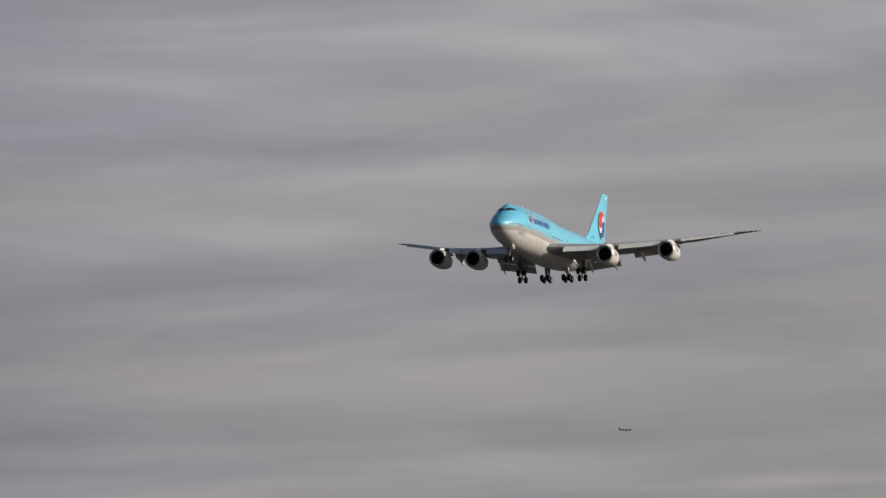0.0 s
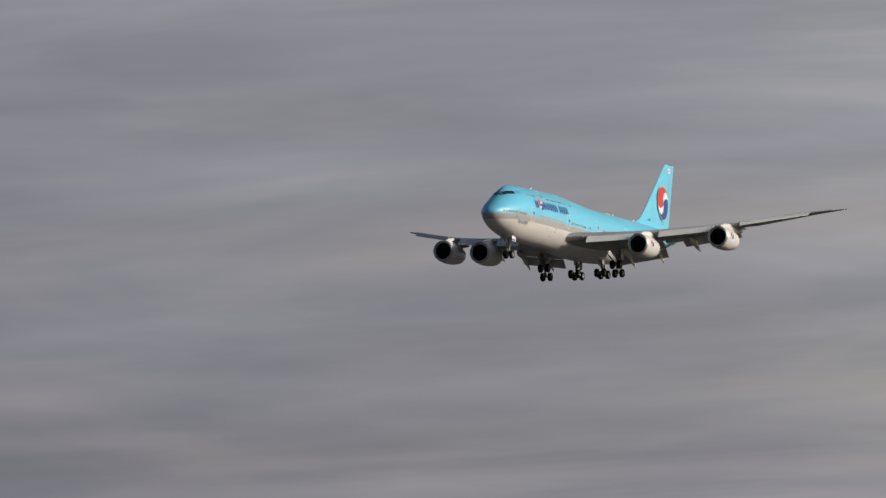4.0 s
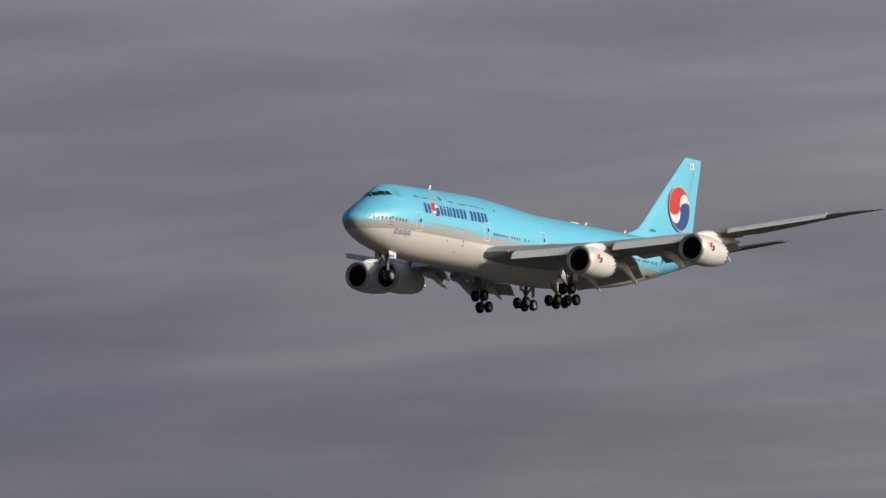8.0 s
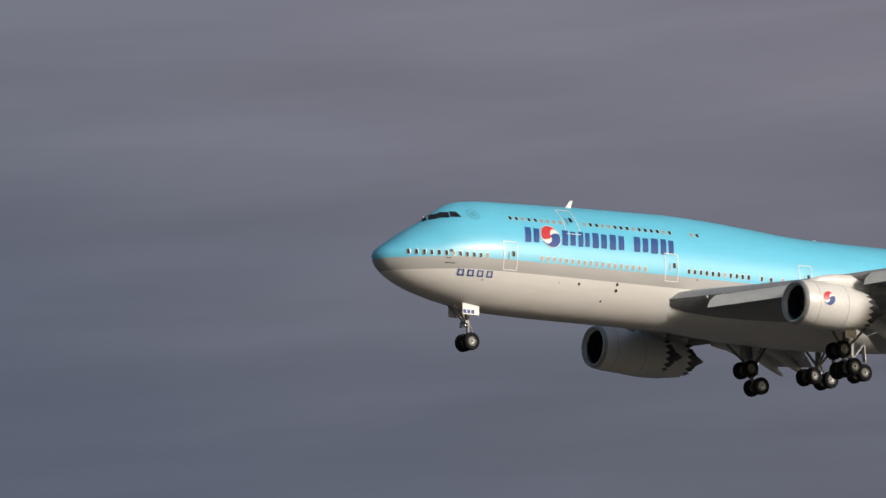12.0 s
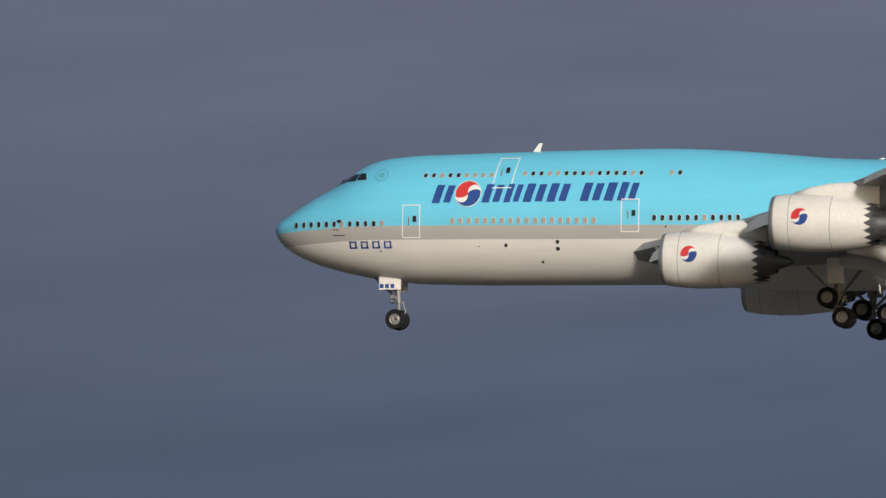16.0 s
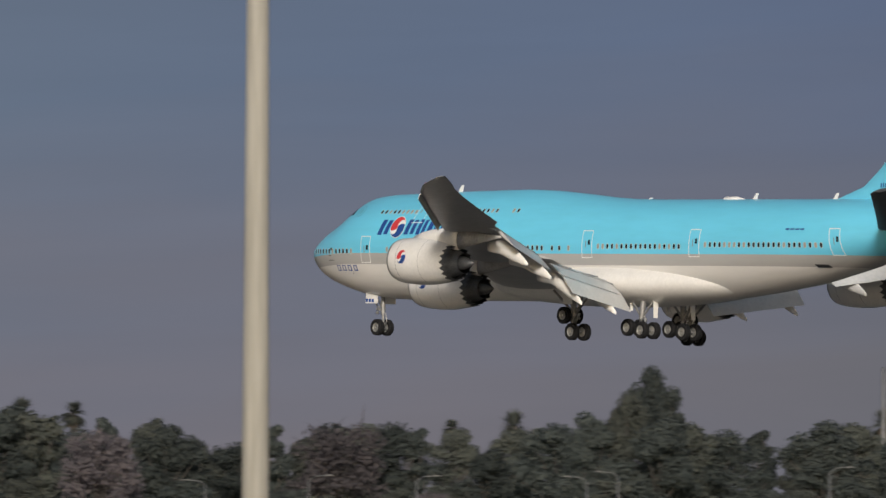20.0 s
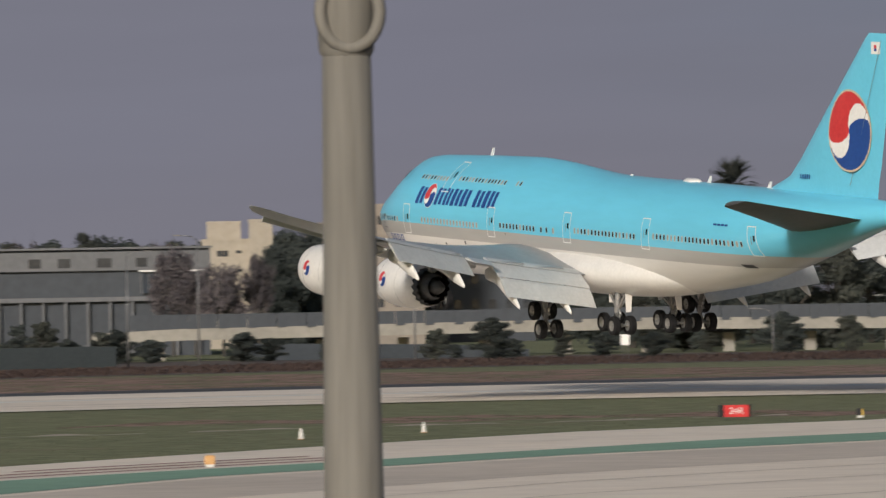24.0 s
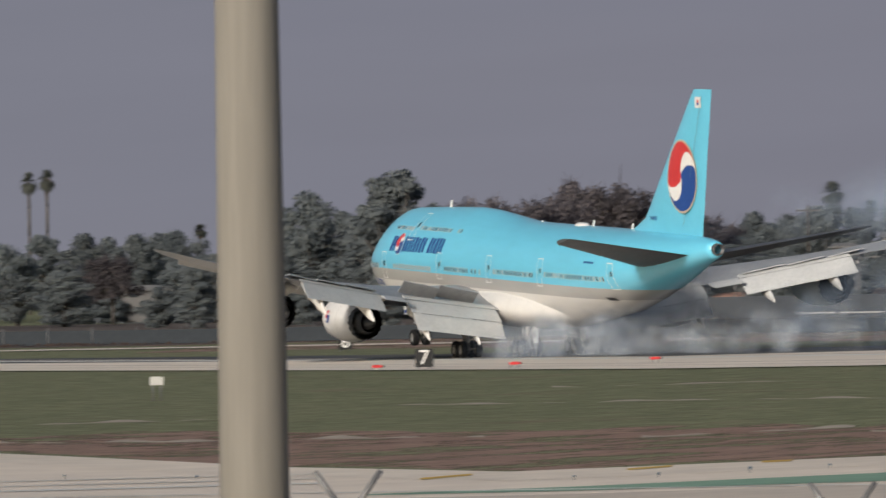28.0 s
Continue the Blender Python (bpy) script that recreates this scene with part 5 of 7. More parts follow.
HAZEDTREES = [leafy_tree("leafy_tree", 61 + k, 10, w, HAZED, "haze-paled grey-green tree beyond the runway") for k, w in enumerate((9, 7, 11, 5.2, 8))]
LEAFY = [leafy_tree("leafy_tree", 11 + k, h, w, mt, lb) for k, (h, w, mt, lb) in enumerate((
    (10, 9, LEAF, "dark green broad-crowned tree beyond the runway"), (10, 7, OLIVE, "olive green tree with uneven crown"),
    (10, 11, LEAF, "wide dark evergreen tree"), (10, 5.2, LEAF, "narrow upright dark green tree"), (10, 8, OLIVE, "dull green rounded tree")))]
SHRUBS = [leafy_tree("shrub", 81 + k, 10, w, HAZED, "haze-paled grey-green shrub on rising ground", 16, 150, 0.3, 0.02) for k, w in enumerate((10, 13, 9))]
BARETREES = [bare_tree("bare_tree", 31 + k, 10, w, "leafless tree with reddish brown twigs") for k, w in enumerate((8, 6.5))]
PALMS = [fan_palm("fan_palm", 41 + k, h, "tall thin fan palm with dry skirt", hd) for k, (h, hd) in enumerate(((12, 1.7), (15, 1.5), (9, 2.0)))]
USED = set()


def plant(pool, k, bearing, r, height, base_h, wide=1.0, rnd=random):
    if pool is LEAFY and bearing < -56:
        pool = HAZEDTREES
    tmpl = pool[k % len(pool)]
    turn = rnd.uniform(0, 360)
    s = height / base_h * (1.04 if base_h == 10 else 1.0)
    m = Matrix.Translation(spot(bearing, r)) @ pose(0, 0, 0, 0, 0, turn)
    if tmpl.name not in USED:
        USED.add(tmpl.name)
        ob = tmpl
        ob.matrix_world = m
    else:
        ob = copy_thing(tmpl, m)
    s *= reach(bearing)
    ob.scale = (s * wide, s * wide, s)
    return ob


def top_z(el, r):
    return EYE[2] + r * math.tan(radians(el))


SKYLINE = [(-72, 0.2), (-69, 0.18), (-67, 0.12), (-66.5, 0.18), (-66, 0.15), (-65.3, 0.12), (-65, 0.36), (-64.7, 0.3), (-63.9, 0.27), (-63.57, 0.36), (-63.2, 0.42), (-62.7, 0.45), (-62.3, 0.33), (-61.6, 0.22), (-61, 0.27), (-60.1, 0.31), (-59.65, 0.47),
           (-59.2, 0.42), (-58.8, 0.3), (-58.1, 0.4), (-57.7, 0.39), (-57.3, 0.42), (-57.1, 0.33), (-56.5, 0.3), (-56.2, 0.4), (-55.1, 0.36), (-54.7, 0.4), (-54, 0.37), (-53.4, 0.42), (-52.2, 0.25), (-51, 0.38), (-49, 0.38), (-47, 0.35), (-45.5, 0.22), (-44.1, 0.48),
           (-43.8, 0.4), (-43.3, 0.46), (-42.9, 0.56), (-42.4, 0.33), (-41.9, 0.36), (-41.4, 0.38), (-40.7, 0.4), (-40.2, 0.54), (-39.6, 0.57), (-39.1, 0.46), (-38.5, 0.42), (-37.9, 0.38), (-37.3, 0.28), (-36.7, 0.34), (-35.8, 0.34), (-35.3, 0.28), (-34.65, 0.36), (-33.9, 0.36), (-33.4, 0.31),
           (-32.9, 0.36), (-32.1, 0.36), (-31.6, 0.24), (-30.9, 0.38), (-30.2, 0.36), (-29.6, 0.4), (-28, 0.3), (-25, 0.25)]
rnd = random.Random(77)
# rising ground with scrub behind the perimeter road
SCRUB = surface("blue_grey_scrub", (0.07, 0.078, 0.08), (0.125, 0.13, 0.13), 0.95, scale=0.06, fine=0.5, bump=0.4)
bm = bmesh.new()
rise = [[bm.verts.new(spot(b, r, z * max(0.0, min(1.0, (b + 66.5) / 2, (-58.8 - b) / 1.2)) * (1 + 0.12 * math.sin(5 * b + r)) - 0.3)) for b in np.arange(-66.5, -58.7, 0.1)] for r, z in ((860, 0.0), (885, 1.6), (905, 3.0), (930, 4.6), (960, 6.2), (1010, 6.6), (1080, 0.0))]
for p, q in zip(rise, rise[1:]):
    for i in range(len(p) - 1):
        bm.faces.new((p[i], q[i], q[i + 1], p[i + 1]))
tagged(part("hillside", finish(bm), SCRUB), "low scrubby hillside behind the perimeter road", "hill", kind="structure")
a = -71.0
k = 0
while a < -26:
    bare_zone = -63.7 < a < -62.0
    built_zone = -57.2 < a < -51.5
    r = rnd.uniform(950, 1030) if -62.3 < a < -59.7 else rnd.uniform(900, 1000)
    h = top_z(interp(a, SKYLINE) - rnd.choice((-0.02, 0.0, 0.04, 0.1)), r)
    if bare_zone:
        plant(BARETREES, k, a, r - 30, h + 1.0, 10, 1.0, rnd)
    elif built_zone:
        plant(LEAFY, k, a, rnd.uniform(1120, 1200), top_z(interp(a, SKYLINE) - 0.03, 1160), 10, 1.0, rnd)
    else:
        plant(LEAFY, k, a, r, h, 10, 0.95, rnd)
    k += 1
    a += rnd.uniform(0.16, 0.28)
# lower, nearer trees and shrubs before them
a = -69.0
while a < -28:
    built_zone = -62.4 < a < -48
    if not built_zone or rnd.random() < 0.45:
        r = rnd.uniform(815, 890)
        h = rnd.uniform(3.0, 6.8) if not built_zone else rnd.uniform(2.0, 4.2 if a > -59.7 else 2.9)
        if rnd.random() < 0.1 and not built_zone:
            plant(BARETREES, k, a, r, h + 1.5, 10, 1.0, rnd)
        else:
            plant(SHRUBS if a < -56 and h < 4.2 else LEAFY, k + 1, a, r, h, 10, 1.35, rnd)
        k += 1
    a += rnd.uniform(0.16, 0.34)
# scrub and small trees up the hillside
a = -66.3
while a < -59.0:
    for r, z in ((878, 0.9), (903, 2.6), (932, 4.4)):
        b = a + rnd.uniform(-0.12, 0.12)
        if rnd.random() < 0.8 and not (r > 900 and -60.72 < b < -60.36) and not (r < 900 and -61.62 < b < -61.2):
            ob = plant(BARETREES if rnd.random() < 0.1 else SHRUBS, k, b, r, rnd.uniform(1.8, 3.6), 10, rnd.uniform(1.3, 2.1), rnd)
            ob.location.z += z * max(0.0, min(1.0, (b + 66.5) / 2, (-58.8 - b) / 1.2)) - 0.5
            k += 1
    a += 0.17
a = -46.0
while a < -37.6:
    if rnd.random() < 0.6:
        plant(LEAFY, 1 if rnd.random() < 0.7 else 0, a, 790, rnd.uniform(1.6, 2.8), 10, 1.8, rnd)
    a += rnd.uniform(0.2, 0.45)
# single trees that stand out
for pool, kk, b, r, el, wide in ((LEAFY, 0, -34.16, 930, 0.72, 0.5), (LEAFY, 1, -34.36, 915, 0.58, 0.55), (LEAFY, 3, -34.05, 925, 0.6, 0.7), (LEAFY, 0, -34.6, 915, 0.42, 0.7), (LEAFY, 3, -64.26, 860, 0.6, 0.95), (LEAFY, 3, -64.4, 868, 0.36, 0.9), (LEAFY, 0, -64.8, 880, 0.39, 0.9), (LEAFY, 0, -64.0, 890, 0.3, 0.7),
                                 (LEAFY, 3, -56.88, 1000, 0.54, 0.7), (LEAFY, 3, -56.8, 1010, 0.48, 0.8), (LEAFY, 0, -57.45, 870, 0.19, 0.95), (LEAFY, 0, -57.25, 875, 0.15, 1.0), (LEAFY, 4, -57.7, 866, -0.05, 1.1), (LEAFY, 4, -38.7, 860, 0.1, 1.0), (BARETREES, 0, -42.5, 850, 0.28, 0.8), (BARETREES, 1, -40.75, 850, 0.26, 0.7),
                                 (BARETREES, 0, -37.9, 855, 0.35, 0.9), (BARETREES, 0, -36.3, 880, 0.4, 1.0), (LEAFY, 1, -65.6, 800, -0.05, 1.2), (LEAFY, 1, -63.9, 790, -0.1, 1.1), (LEAFY, 1, -64.35, 785, -0.12, 1.2)):
    plant(pool, kk, b, r, top_z(el, r), 10, wide, rnd)
for kk, b, r, el, wide in ((0, -54.2, 940, 0.36, 0.55), (1, -54.05, 935, 0.2, 0.6), (0, -53.86, 930, 0.24, 0.75), (1, -53.62, 935, 0.32, 0.45), (0, -55.17, 1050, 0.4, 0.7), (1, -54.26, 1060, 0.4, 0.7)):
    plant(BARETREES, kk, b, r, top_z(el, r), 10, wide, rnd)
for b, r, el, wide in ((-53.4, 1000, 0.4, 0.75), (-53.24, 1010, 0.44, 0.75), (-53.5, 985, 0.3, 0.7), (-55.03, 1055, 0.36, 0.6), (-54.35, 850, -0.3, 1.6), (-54.58, 855, -0.23, 1.4), (-53.73, 850, -0.26, 1.7), (-53.55, 852, -0.3, 1.6), (-52.3, 850, -0.36, 1.6), (-51.9, 850, -0.33, 1.6), (-51.3, 850, -0.3, 1.5), (-60.5, 868, -0.07, 1.2), (-60.62, 872, -0.04, 1.0), (-61.42, 868, -0.06, 1.2), (-61.6, 872, -0.02, 1.0)):
    plant(LEAFY, 0, b, r, top_z(el, r), 10, wide, rnd)
for kk, (b, el) in enumerate(((-30.42, 0.47), (-35.54, 0.42), (-35.13, 0.42), (-34.96, 0.35), (-34.83, 0.33), (-32.6, 0.44), (-31.79, 0.48), (-31.7, 0.48), (-38.44, 0.48), (-38.09, 0.5), (-37.52, 0.42), (-44.36, 0.54), (-43.53, 0.53), (-42.33, 0.57), (-41.95, 0.59), (-41.0, 0.58), (-41.12, 0.5),
                              (-45.24, 0.55), (-45.09, 0.66), (-44.91, 0.74), (-44.73, 0.61), (-44.6, 0.54), (-57.12, 0.61), (-58.94, 0.49), (-58.52, 0.46), (-57.84, 0.45), (-58.75, 0.44), (-61.28, 0.43), (-60.8, 0.45), (-60.64, 0.39), (-60.51, 0.41), (-61.03, 0.33), (-60.05, 0.43), (-59.93, 0.42), (-59.14, 0.62),
                              (-58.66, 0.52), (-59.08, 0.55), (-65.56, 0.25), (-50.0, 0.45), (-47.5, 0.5), (-48.3, 0.42), (-46.4, 0.5), (-54.8, 0.43))):
    r = 1035 + 15 * (kk % 4)
    h = top_z(el, r) - 1.2
    plant(PALMS, kk, b, r, h, (12, 15, 9)[kk % 3], 1.15 if kk % 3 == 1 else (1.0 if kk % 3 == 0 else 0.75), rnd)

plant(PALMS, 1, -66.71, 1035, top_z(0.585, 1035) - 1.0, 15, 0.8, rnd)
plant(PALMS, 1, -66.59, 1050, top_z(0.6, 1050) - 1.0, 15, 0.8, rnd)
plant(PALMS, 2, -50.43, 1040, top_z(0.76, 1040) - 1.2, 9, 1.0, rnd)

# weeds on the far bank and tufts in the mown grass, too many to count
def tufts(name, mat, n, a0, a1, inner, outer, size, seed, label, droop=0.3):
    rr = np.random.default_rng(seed)
    az = np.radians(rr.uniform(a0, a1, n))
    u = rr.uniform(0, 1, n)
    deg = np.degrees(az)
    ri = np.array([inner(x) for x in deg])
    ro = np.array([outer(x) for x in deg])
    r = ri + (ro - ri) * u
    base = np.array([spot(d, q, -0.06) for d, q in zip(deg, r)])
    verts, faces = [], []
    for i in range(n):
        w, h = size * rr.uniform(0.5, 1.2), size * rr.uniform(0.4, 1.1) / max(1, droop)
        t = rr.uniform(0, math.pi)
        d = np.array([math.cos(t) * w, math.sin(t) * w, 0])
        lean = np.array([rr.uniform(-droop, droop) * h, rr.uniform(-droop, droop) * h, h])
        j = len(verts)
        verts += [tuple(base[i] - d), tuple(base[i] + d), tuple(base[i] + lean + 0.5 * d), tuple(base[i] + lean * 0.8 - 0.5 * d)]
        faces.append((j, j + 1, j + 2, j + 3))
    me = bpy.data.meshes.new(name)
    me.from_pydata(verts, [], faces)
    me.materials.append(mat)
    tagged(new(name, me), label, "weeds", kind="stuff")


TUFT = surface("grass_tufts", (0.08, 0.086, 0.05), (0.108, 0.112, 0.064), 0.9, scale=0.3, fine=2)
tufts("weeds", WEED, 26000, -70, -36, lambda a: BANK(a) + 6, lambda a: BANK(a) + 78, 0.3, 3, "dry reddish brown weeds on the far bank")
tufts("grass_tufts", TUFT, 9000, -68, -48, TAXI_EDGE, RUN_NEAR, 0.07, 4, "rough tufts in the mown grass", 2.5)
tufts("dry_grass_tufts", TUFT, 2000, -68, -48, TAXI_EDGE, lambda a: TAXI_EDGE(a) + 60, 0.09, 5, "dry tufts along the taxiway edge", 2.0)

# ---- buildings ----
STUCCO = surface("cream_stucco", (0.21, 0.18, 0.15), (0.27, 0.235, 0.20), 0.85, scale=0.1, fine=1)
GREYWALL = surface("grey_cladding", (0.028, 0.034, 0.044), (0.045, 0.053, 0.065), 0.7, scale=0.1, fine=1)
PALEWALL = surface("pale_grey_wall", (0.11, 0.108, 0.105), (0.155, 0.15, 0.145), 0.8, scale=0.1, fine=1)
TERRACOTTA = surface("terracotta_roof", (0.24, 0.135, 0.1), (0.33, 0.19, 0.145), 0.85, scale=0.2, fine=2)
GLASS = surface("dark_glazing", (0.02, 0.024, 0.03), (0.05, 0.056, 0.064), 0.15, scale=0.2, fine=1)
GREYSTEEL = surface("galvanised_steel", (0.13, 0.13, 0.135), (0.22, 0.22, 0.22), 0.5, 0.4, scale=0.5, fine=4)


def building(name, b0, b1, r, el, storeys, bays, wall, label, depth=16.0, roof=None, glass=GLASS, win=(0.55, 0.5)):
    """A block whose front faces the viewpoint, with recessed window bays by storey."""
    bm_mid = (b0 + b1) / 2
    w = radians(b1 - b0) * r
    h = top_z(el, r)
    ob = tagged(empty(name, facing(bm_mid, r)), label, "building")
    bm = bmesh.new()
    add_box(bm, -w / 2, w / 2, 0, depth, -0.2, h)
    part("wall", finish(bm, False), wall, ob)
    bm = bmesh.new()
    add_box(bm, -w / 2 - 0.07, w / 2 + 0.07, -0.07, depth + 0.07, h + 0.003, h + 0.35)
    part("parapet", finish(bm, False), roof or wall, ob)
    if storeys:
        sh, bw = h / storeys, w / bays
        me = None
        for s_, b_ in itertools.product(range(storeys), range(bays)):
            x, z = -w / 2 + (b_ + 0.5) * bw, (s_ + 0.5) * sh
            if me is None:
                bm = bmesh.new()
                ww, hh = bw * win[0] / 2, sh * win[1] / 2
                v = add_box(bm, -ww, ww, -0.12, 0.05, -hh, hh)
                me = bpy.data.meshes.new("window")
                finish(bm, False).to_mesh(me)
                bm.free()
                me.materials.append(glass)
            o = new("window", me)
            o.parent = ob
            o.location = (x, 0, z)
    return ob, w, h


PALEBOARD = surface("weathered_white_board", (0.42, 0.42, 0.4), (0.52, 0.52, 0.5), 0.7)
HOTELWALL = surface("pale_cream_render", (0.37, 0.335, 0.295), (0.46, 0.425, 0.375), 0.85, scale=0.1, fine=1)
# hotel with a sloped coloured roof block
hotel, w, h = building("hotel", -42.6, -41.42, 2000, 0.74, 11, 9, HOTELWALL, "tall cream hotel block beyond the trees", 22.0, win=(0.5, 0.42))
part("cornice", loft([[(-w / 2 - q, -q, z), (w / 2 + q, -q, z), (w / 2 + q, 22 + q, z), (-w / 2 - q, 22 + q, z)] for z, q in ((h - 1.6, 0.05), (h + 0.6, 1.3), (h + 1.5, 1.3))], smooth=False), HOTELWALL, hotel, "flared pale cornice")
for nm, x0, x1, mt in (("roof_house", -0.43, -0.12, TERRACOTTA), ("roof_screen", -0.1, 0.22, surface("ochre_panel", (0.4, 0.33, 0.22), (0.5, 0.42, 0.3), 0.7)), ("roof_sign", 0.24, 0.45, surface("teal_panel", (0.03, 0.12, 0.14), (0.05, 0.18, 0.2), 0.6))):
    bm = bmesh.new()
    v = add_box(bm, w * x0, w * x1, 2, 14, h + 1.51, h + 4.6)
    for q in v:
        if q.co.z > h + 2:
            q.co.x *= 0.92
            q.co.z -= 2.4 * abs(q.co.x + w * 0.1) / w
    part(nm, finish(bm, False), mt, hotel)
bm = bmesh.new()
for k in range(10):
    add_box(bm, -w / 2 + k * w / 9 - 0.35, -w / 2 + k * w / 9 + 0.35, -0.7, -0.01, -0.1, h - 0.2)
part("wall_ribs", finish(bm, False), HOTELWALL, hotel)
building("office_block", -45.75, -45.06, 1500, 0.5, 7, 1, PALEWALL, "beige office block with ribbon windows", 18.0, win=(0.96, 0.35))
building("house", -43.68, -43.38, 1100, 0.33, 2, 3, STUCCO, "house with terracotta roof among trees", 9.0, TERRACOTTA)
building("house", -44.05, -43.85, 1080, 0.28, 2, 2, STUCCO, "house with terracotta roof among trees", 9.0, TERRACOTTA)
building("yard_wall", -46.5, -44.7, 830, -0.33, 0, 1, STUCCO, "low cream yard wall", 2.0)
hall, w, h = building("warehouse", -55.6, -53.95, 960, 0.30, 0, 6, GREYWALL, "long grey two-storey hall with pale parapet", 30.0)
PARAPET = surface("pale_grey_panelling", (0.095, 0.098, 0.106), (0.135, 0.138, 0.147), 0.75, scale=0.15, fine=1.5)
z_of = lambda el: top_z(el, 960)
part("parapet_band", box_bm(-w / 2 - 0.1, w / 2 + 0.1, -0.6, -0.02, z_of(0.178), h + 0.1), PARAPET, hall, "pale panelled parapet band")
part("roof_edge", box_bm(-w / 2 - 0.3, w / 2 + 0.3, -0.75, 0.2, h + 0.36, h + 0.6), PARAPET, hall)
for x0, x1 in ((-0.24, -0.19), (-0.12, -0.07), (0.04, 0.1), (0.2, 0.245)):
    part("window", box_bm(w * x0, w * x1, -0.66, -0.605, z_of(0.2), z_of(0.262)), GLASS, hall)
part("glazing", box_bm(w * 0.22, w * 0.48, -0.5, -0.02, z_of(0.02), z_of(0.165)), surface("blue_dark_glazing", (0.02, 0.03, 0.045), (0.045, 0.06, 0.08), 0.15, scale=0.2), hall, "dark blue glazed front")
part("canopy", box_bm(w * 0.21, w * 0.49, -1.1, -0.02, z_of(0.166), z_of(0.177)), WHITE, hall, "thin white canopy edge")
for k in range(9):
    x = w * (0.22 + 0.26 * k / 8)
    part("mullion", box_bm(x - 0.07, x + 0.07, -0.58, -0.505, z_of(0.02), z_of(0.165)), PARAPET, hall)
part("floor_band", box_bm(-w / 2, w / 2, -0.9, -0.02, z_of(-0.03), z_of(0.0)), PARAPET, hall)
for k in range(11):
    x = -w / 2 + w * (k + 0.5) / 11
    part("column", box_bm(x - 0.14, x + 0.14, -0.8, -0.5, -0.1, z_of(-0.031)), PARAPET, hall)
building("warehouse", -57.05, -55.7, 1010, 0.35, 2, 8, GREYWALL, "grey industrial building with upper windows", 30.0, win=(0.5, 0.22))
# Lighter copy of the cream stucco with sunlight painted into the colour.
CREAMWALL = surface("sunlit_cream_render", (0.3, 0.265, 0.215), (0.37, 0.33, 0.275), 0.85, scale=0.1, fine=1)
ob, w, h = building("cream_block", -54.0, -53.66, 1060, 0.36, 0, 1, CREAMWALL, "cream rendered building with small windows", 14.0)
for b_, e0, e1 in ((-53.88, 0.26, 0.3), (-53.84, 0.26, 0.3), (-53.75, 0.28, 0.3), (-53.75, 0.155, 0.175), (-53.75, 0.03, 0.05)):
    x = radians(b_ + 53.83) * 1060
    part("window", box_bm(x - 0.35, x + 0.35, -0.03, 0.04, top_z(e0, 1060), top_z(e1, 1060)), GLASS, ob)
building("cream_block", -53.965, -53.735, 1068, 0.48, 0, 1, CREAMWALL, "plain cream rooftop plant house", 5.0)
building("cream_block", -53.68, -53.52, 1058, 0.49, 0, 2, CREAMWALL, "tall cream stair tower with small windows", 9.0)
building("cream_block", -53.3, -52.95, 1100, 0.46, 4, 3, STUCCO, "cream rendered building with small windows", 14.0, win=(0.2, 0.28))
building("tower_block", -52.85, -52.5, 1090, 0.58, 5, 3, STUCCO, "plain cream rendered stair tower", 12.0, win=(0.3, 0.3))
building("tower_block", -52.45, -51.75, 1120, 0.5, 5, 6, GREYWALL, "grey and cream stepped block", 12.0, win=(0.4, 0.35))
building("depot", -57.97, -57.5, 905, 0.14, 0, 1, PALEWALL, "pale depot with vertical ribbed wall", 20.0)
for k in range(12):
    b = -57.95 + 0.43 * k / 11
    tagged(part("wall_rib", box_bm(-0.12, 0.12, -0.25, -0.02, 0.1, top_z(0.13, 905)), GREYWALL, None, "", None, facing(b, 904.6)), "vertical grey rib on the depot wall", "rib", "ribs of the depot wall")
ob, w, h = building("house", -64.04, -63.7, 890, -0.045, 1, 4, STUCCO, "pale house with a low pitched roof on the rise", 7.0, win=(0.3, 0.25))
bm = bmesh.new()
v = [bm.verts.new(p) for p in ((-w / 2 - 0.5, -0.6, h + 0.36), (w / 2 + 0.5, -0.6, h + 0.36), (w / 2 + 0.5, 7.6, h + 0.36), (-w / 2 - 0.5, 7.6, h + 0.36), (-w * 0.12, 3.5, h + 1.95), (w * 0.16, 3.5, h + 1.95))]
for f in ((0, 1, 5, 4), (1, 2, 5), (2, 3, 4, 5), (3, 0, 4), (3, 2, 1, 0)):
    bm.faces.new([v[i] for i in f])
part("roof", finish(bm, False), surface("pale_shingle", (0.26, 0.23, 0.2), (0.36, 0.32, 0.28), 0.9), ob)
ob, w, h = building("shed", -64.1, -63.48, 830, -0.36, 0, 1, GREYWALL, "long low shed with a pale flat roof", 9.0)
part("roof", loft([[(x, y, h + 0.36 + z) for x, y, z in ((-w / 2 - 0.4, y_, 0.0), (-w * 0.2, y_, 0.55), (w * 0.25, y_, 0.4), (w / 2 + 0.4, y_, 0.0))] for y_ in (-0.5, 9.5)], smooth=False), surface("pale_sheet_roof", (0.2, 0.19, 0.175), (0.28, 0.265, 0.245), 0.7), ob)
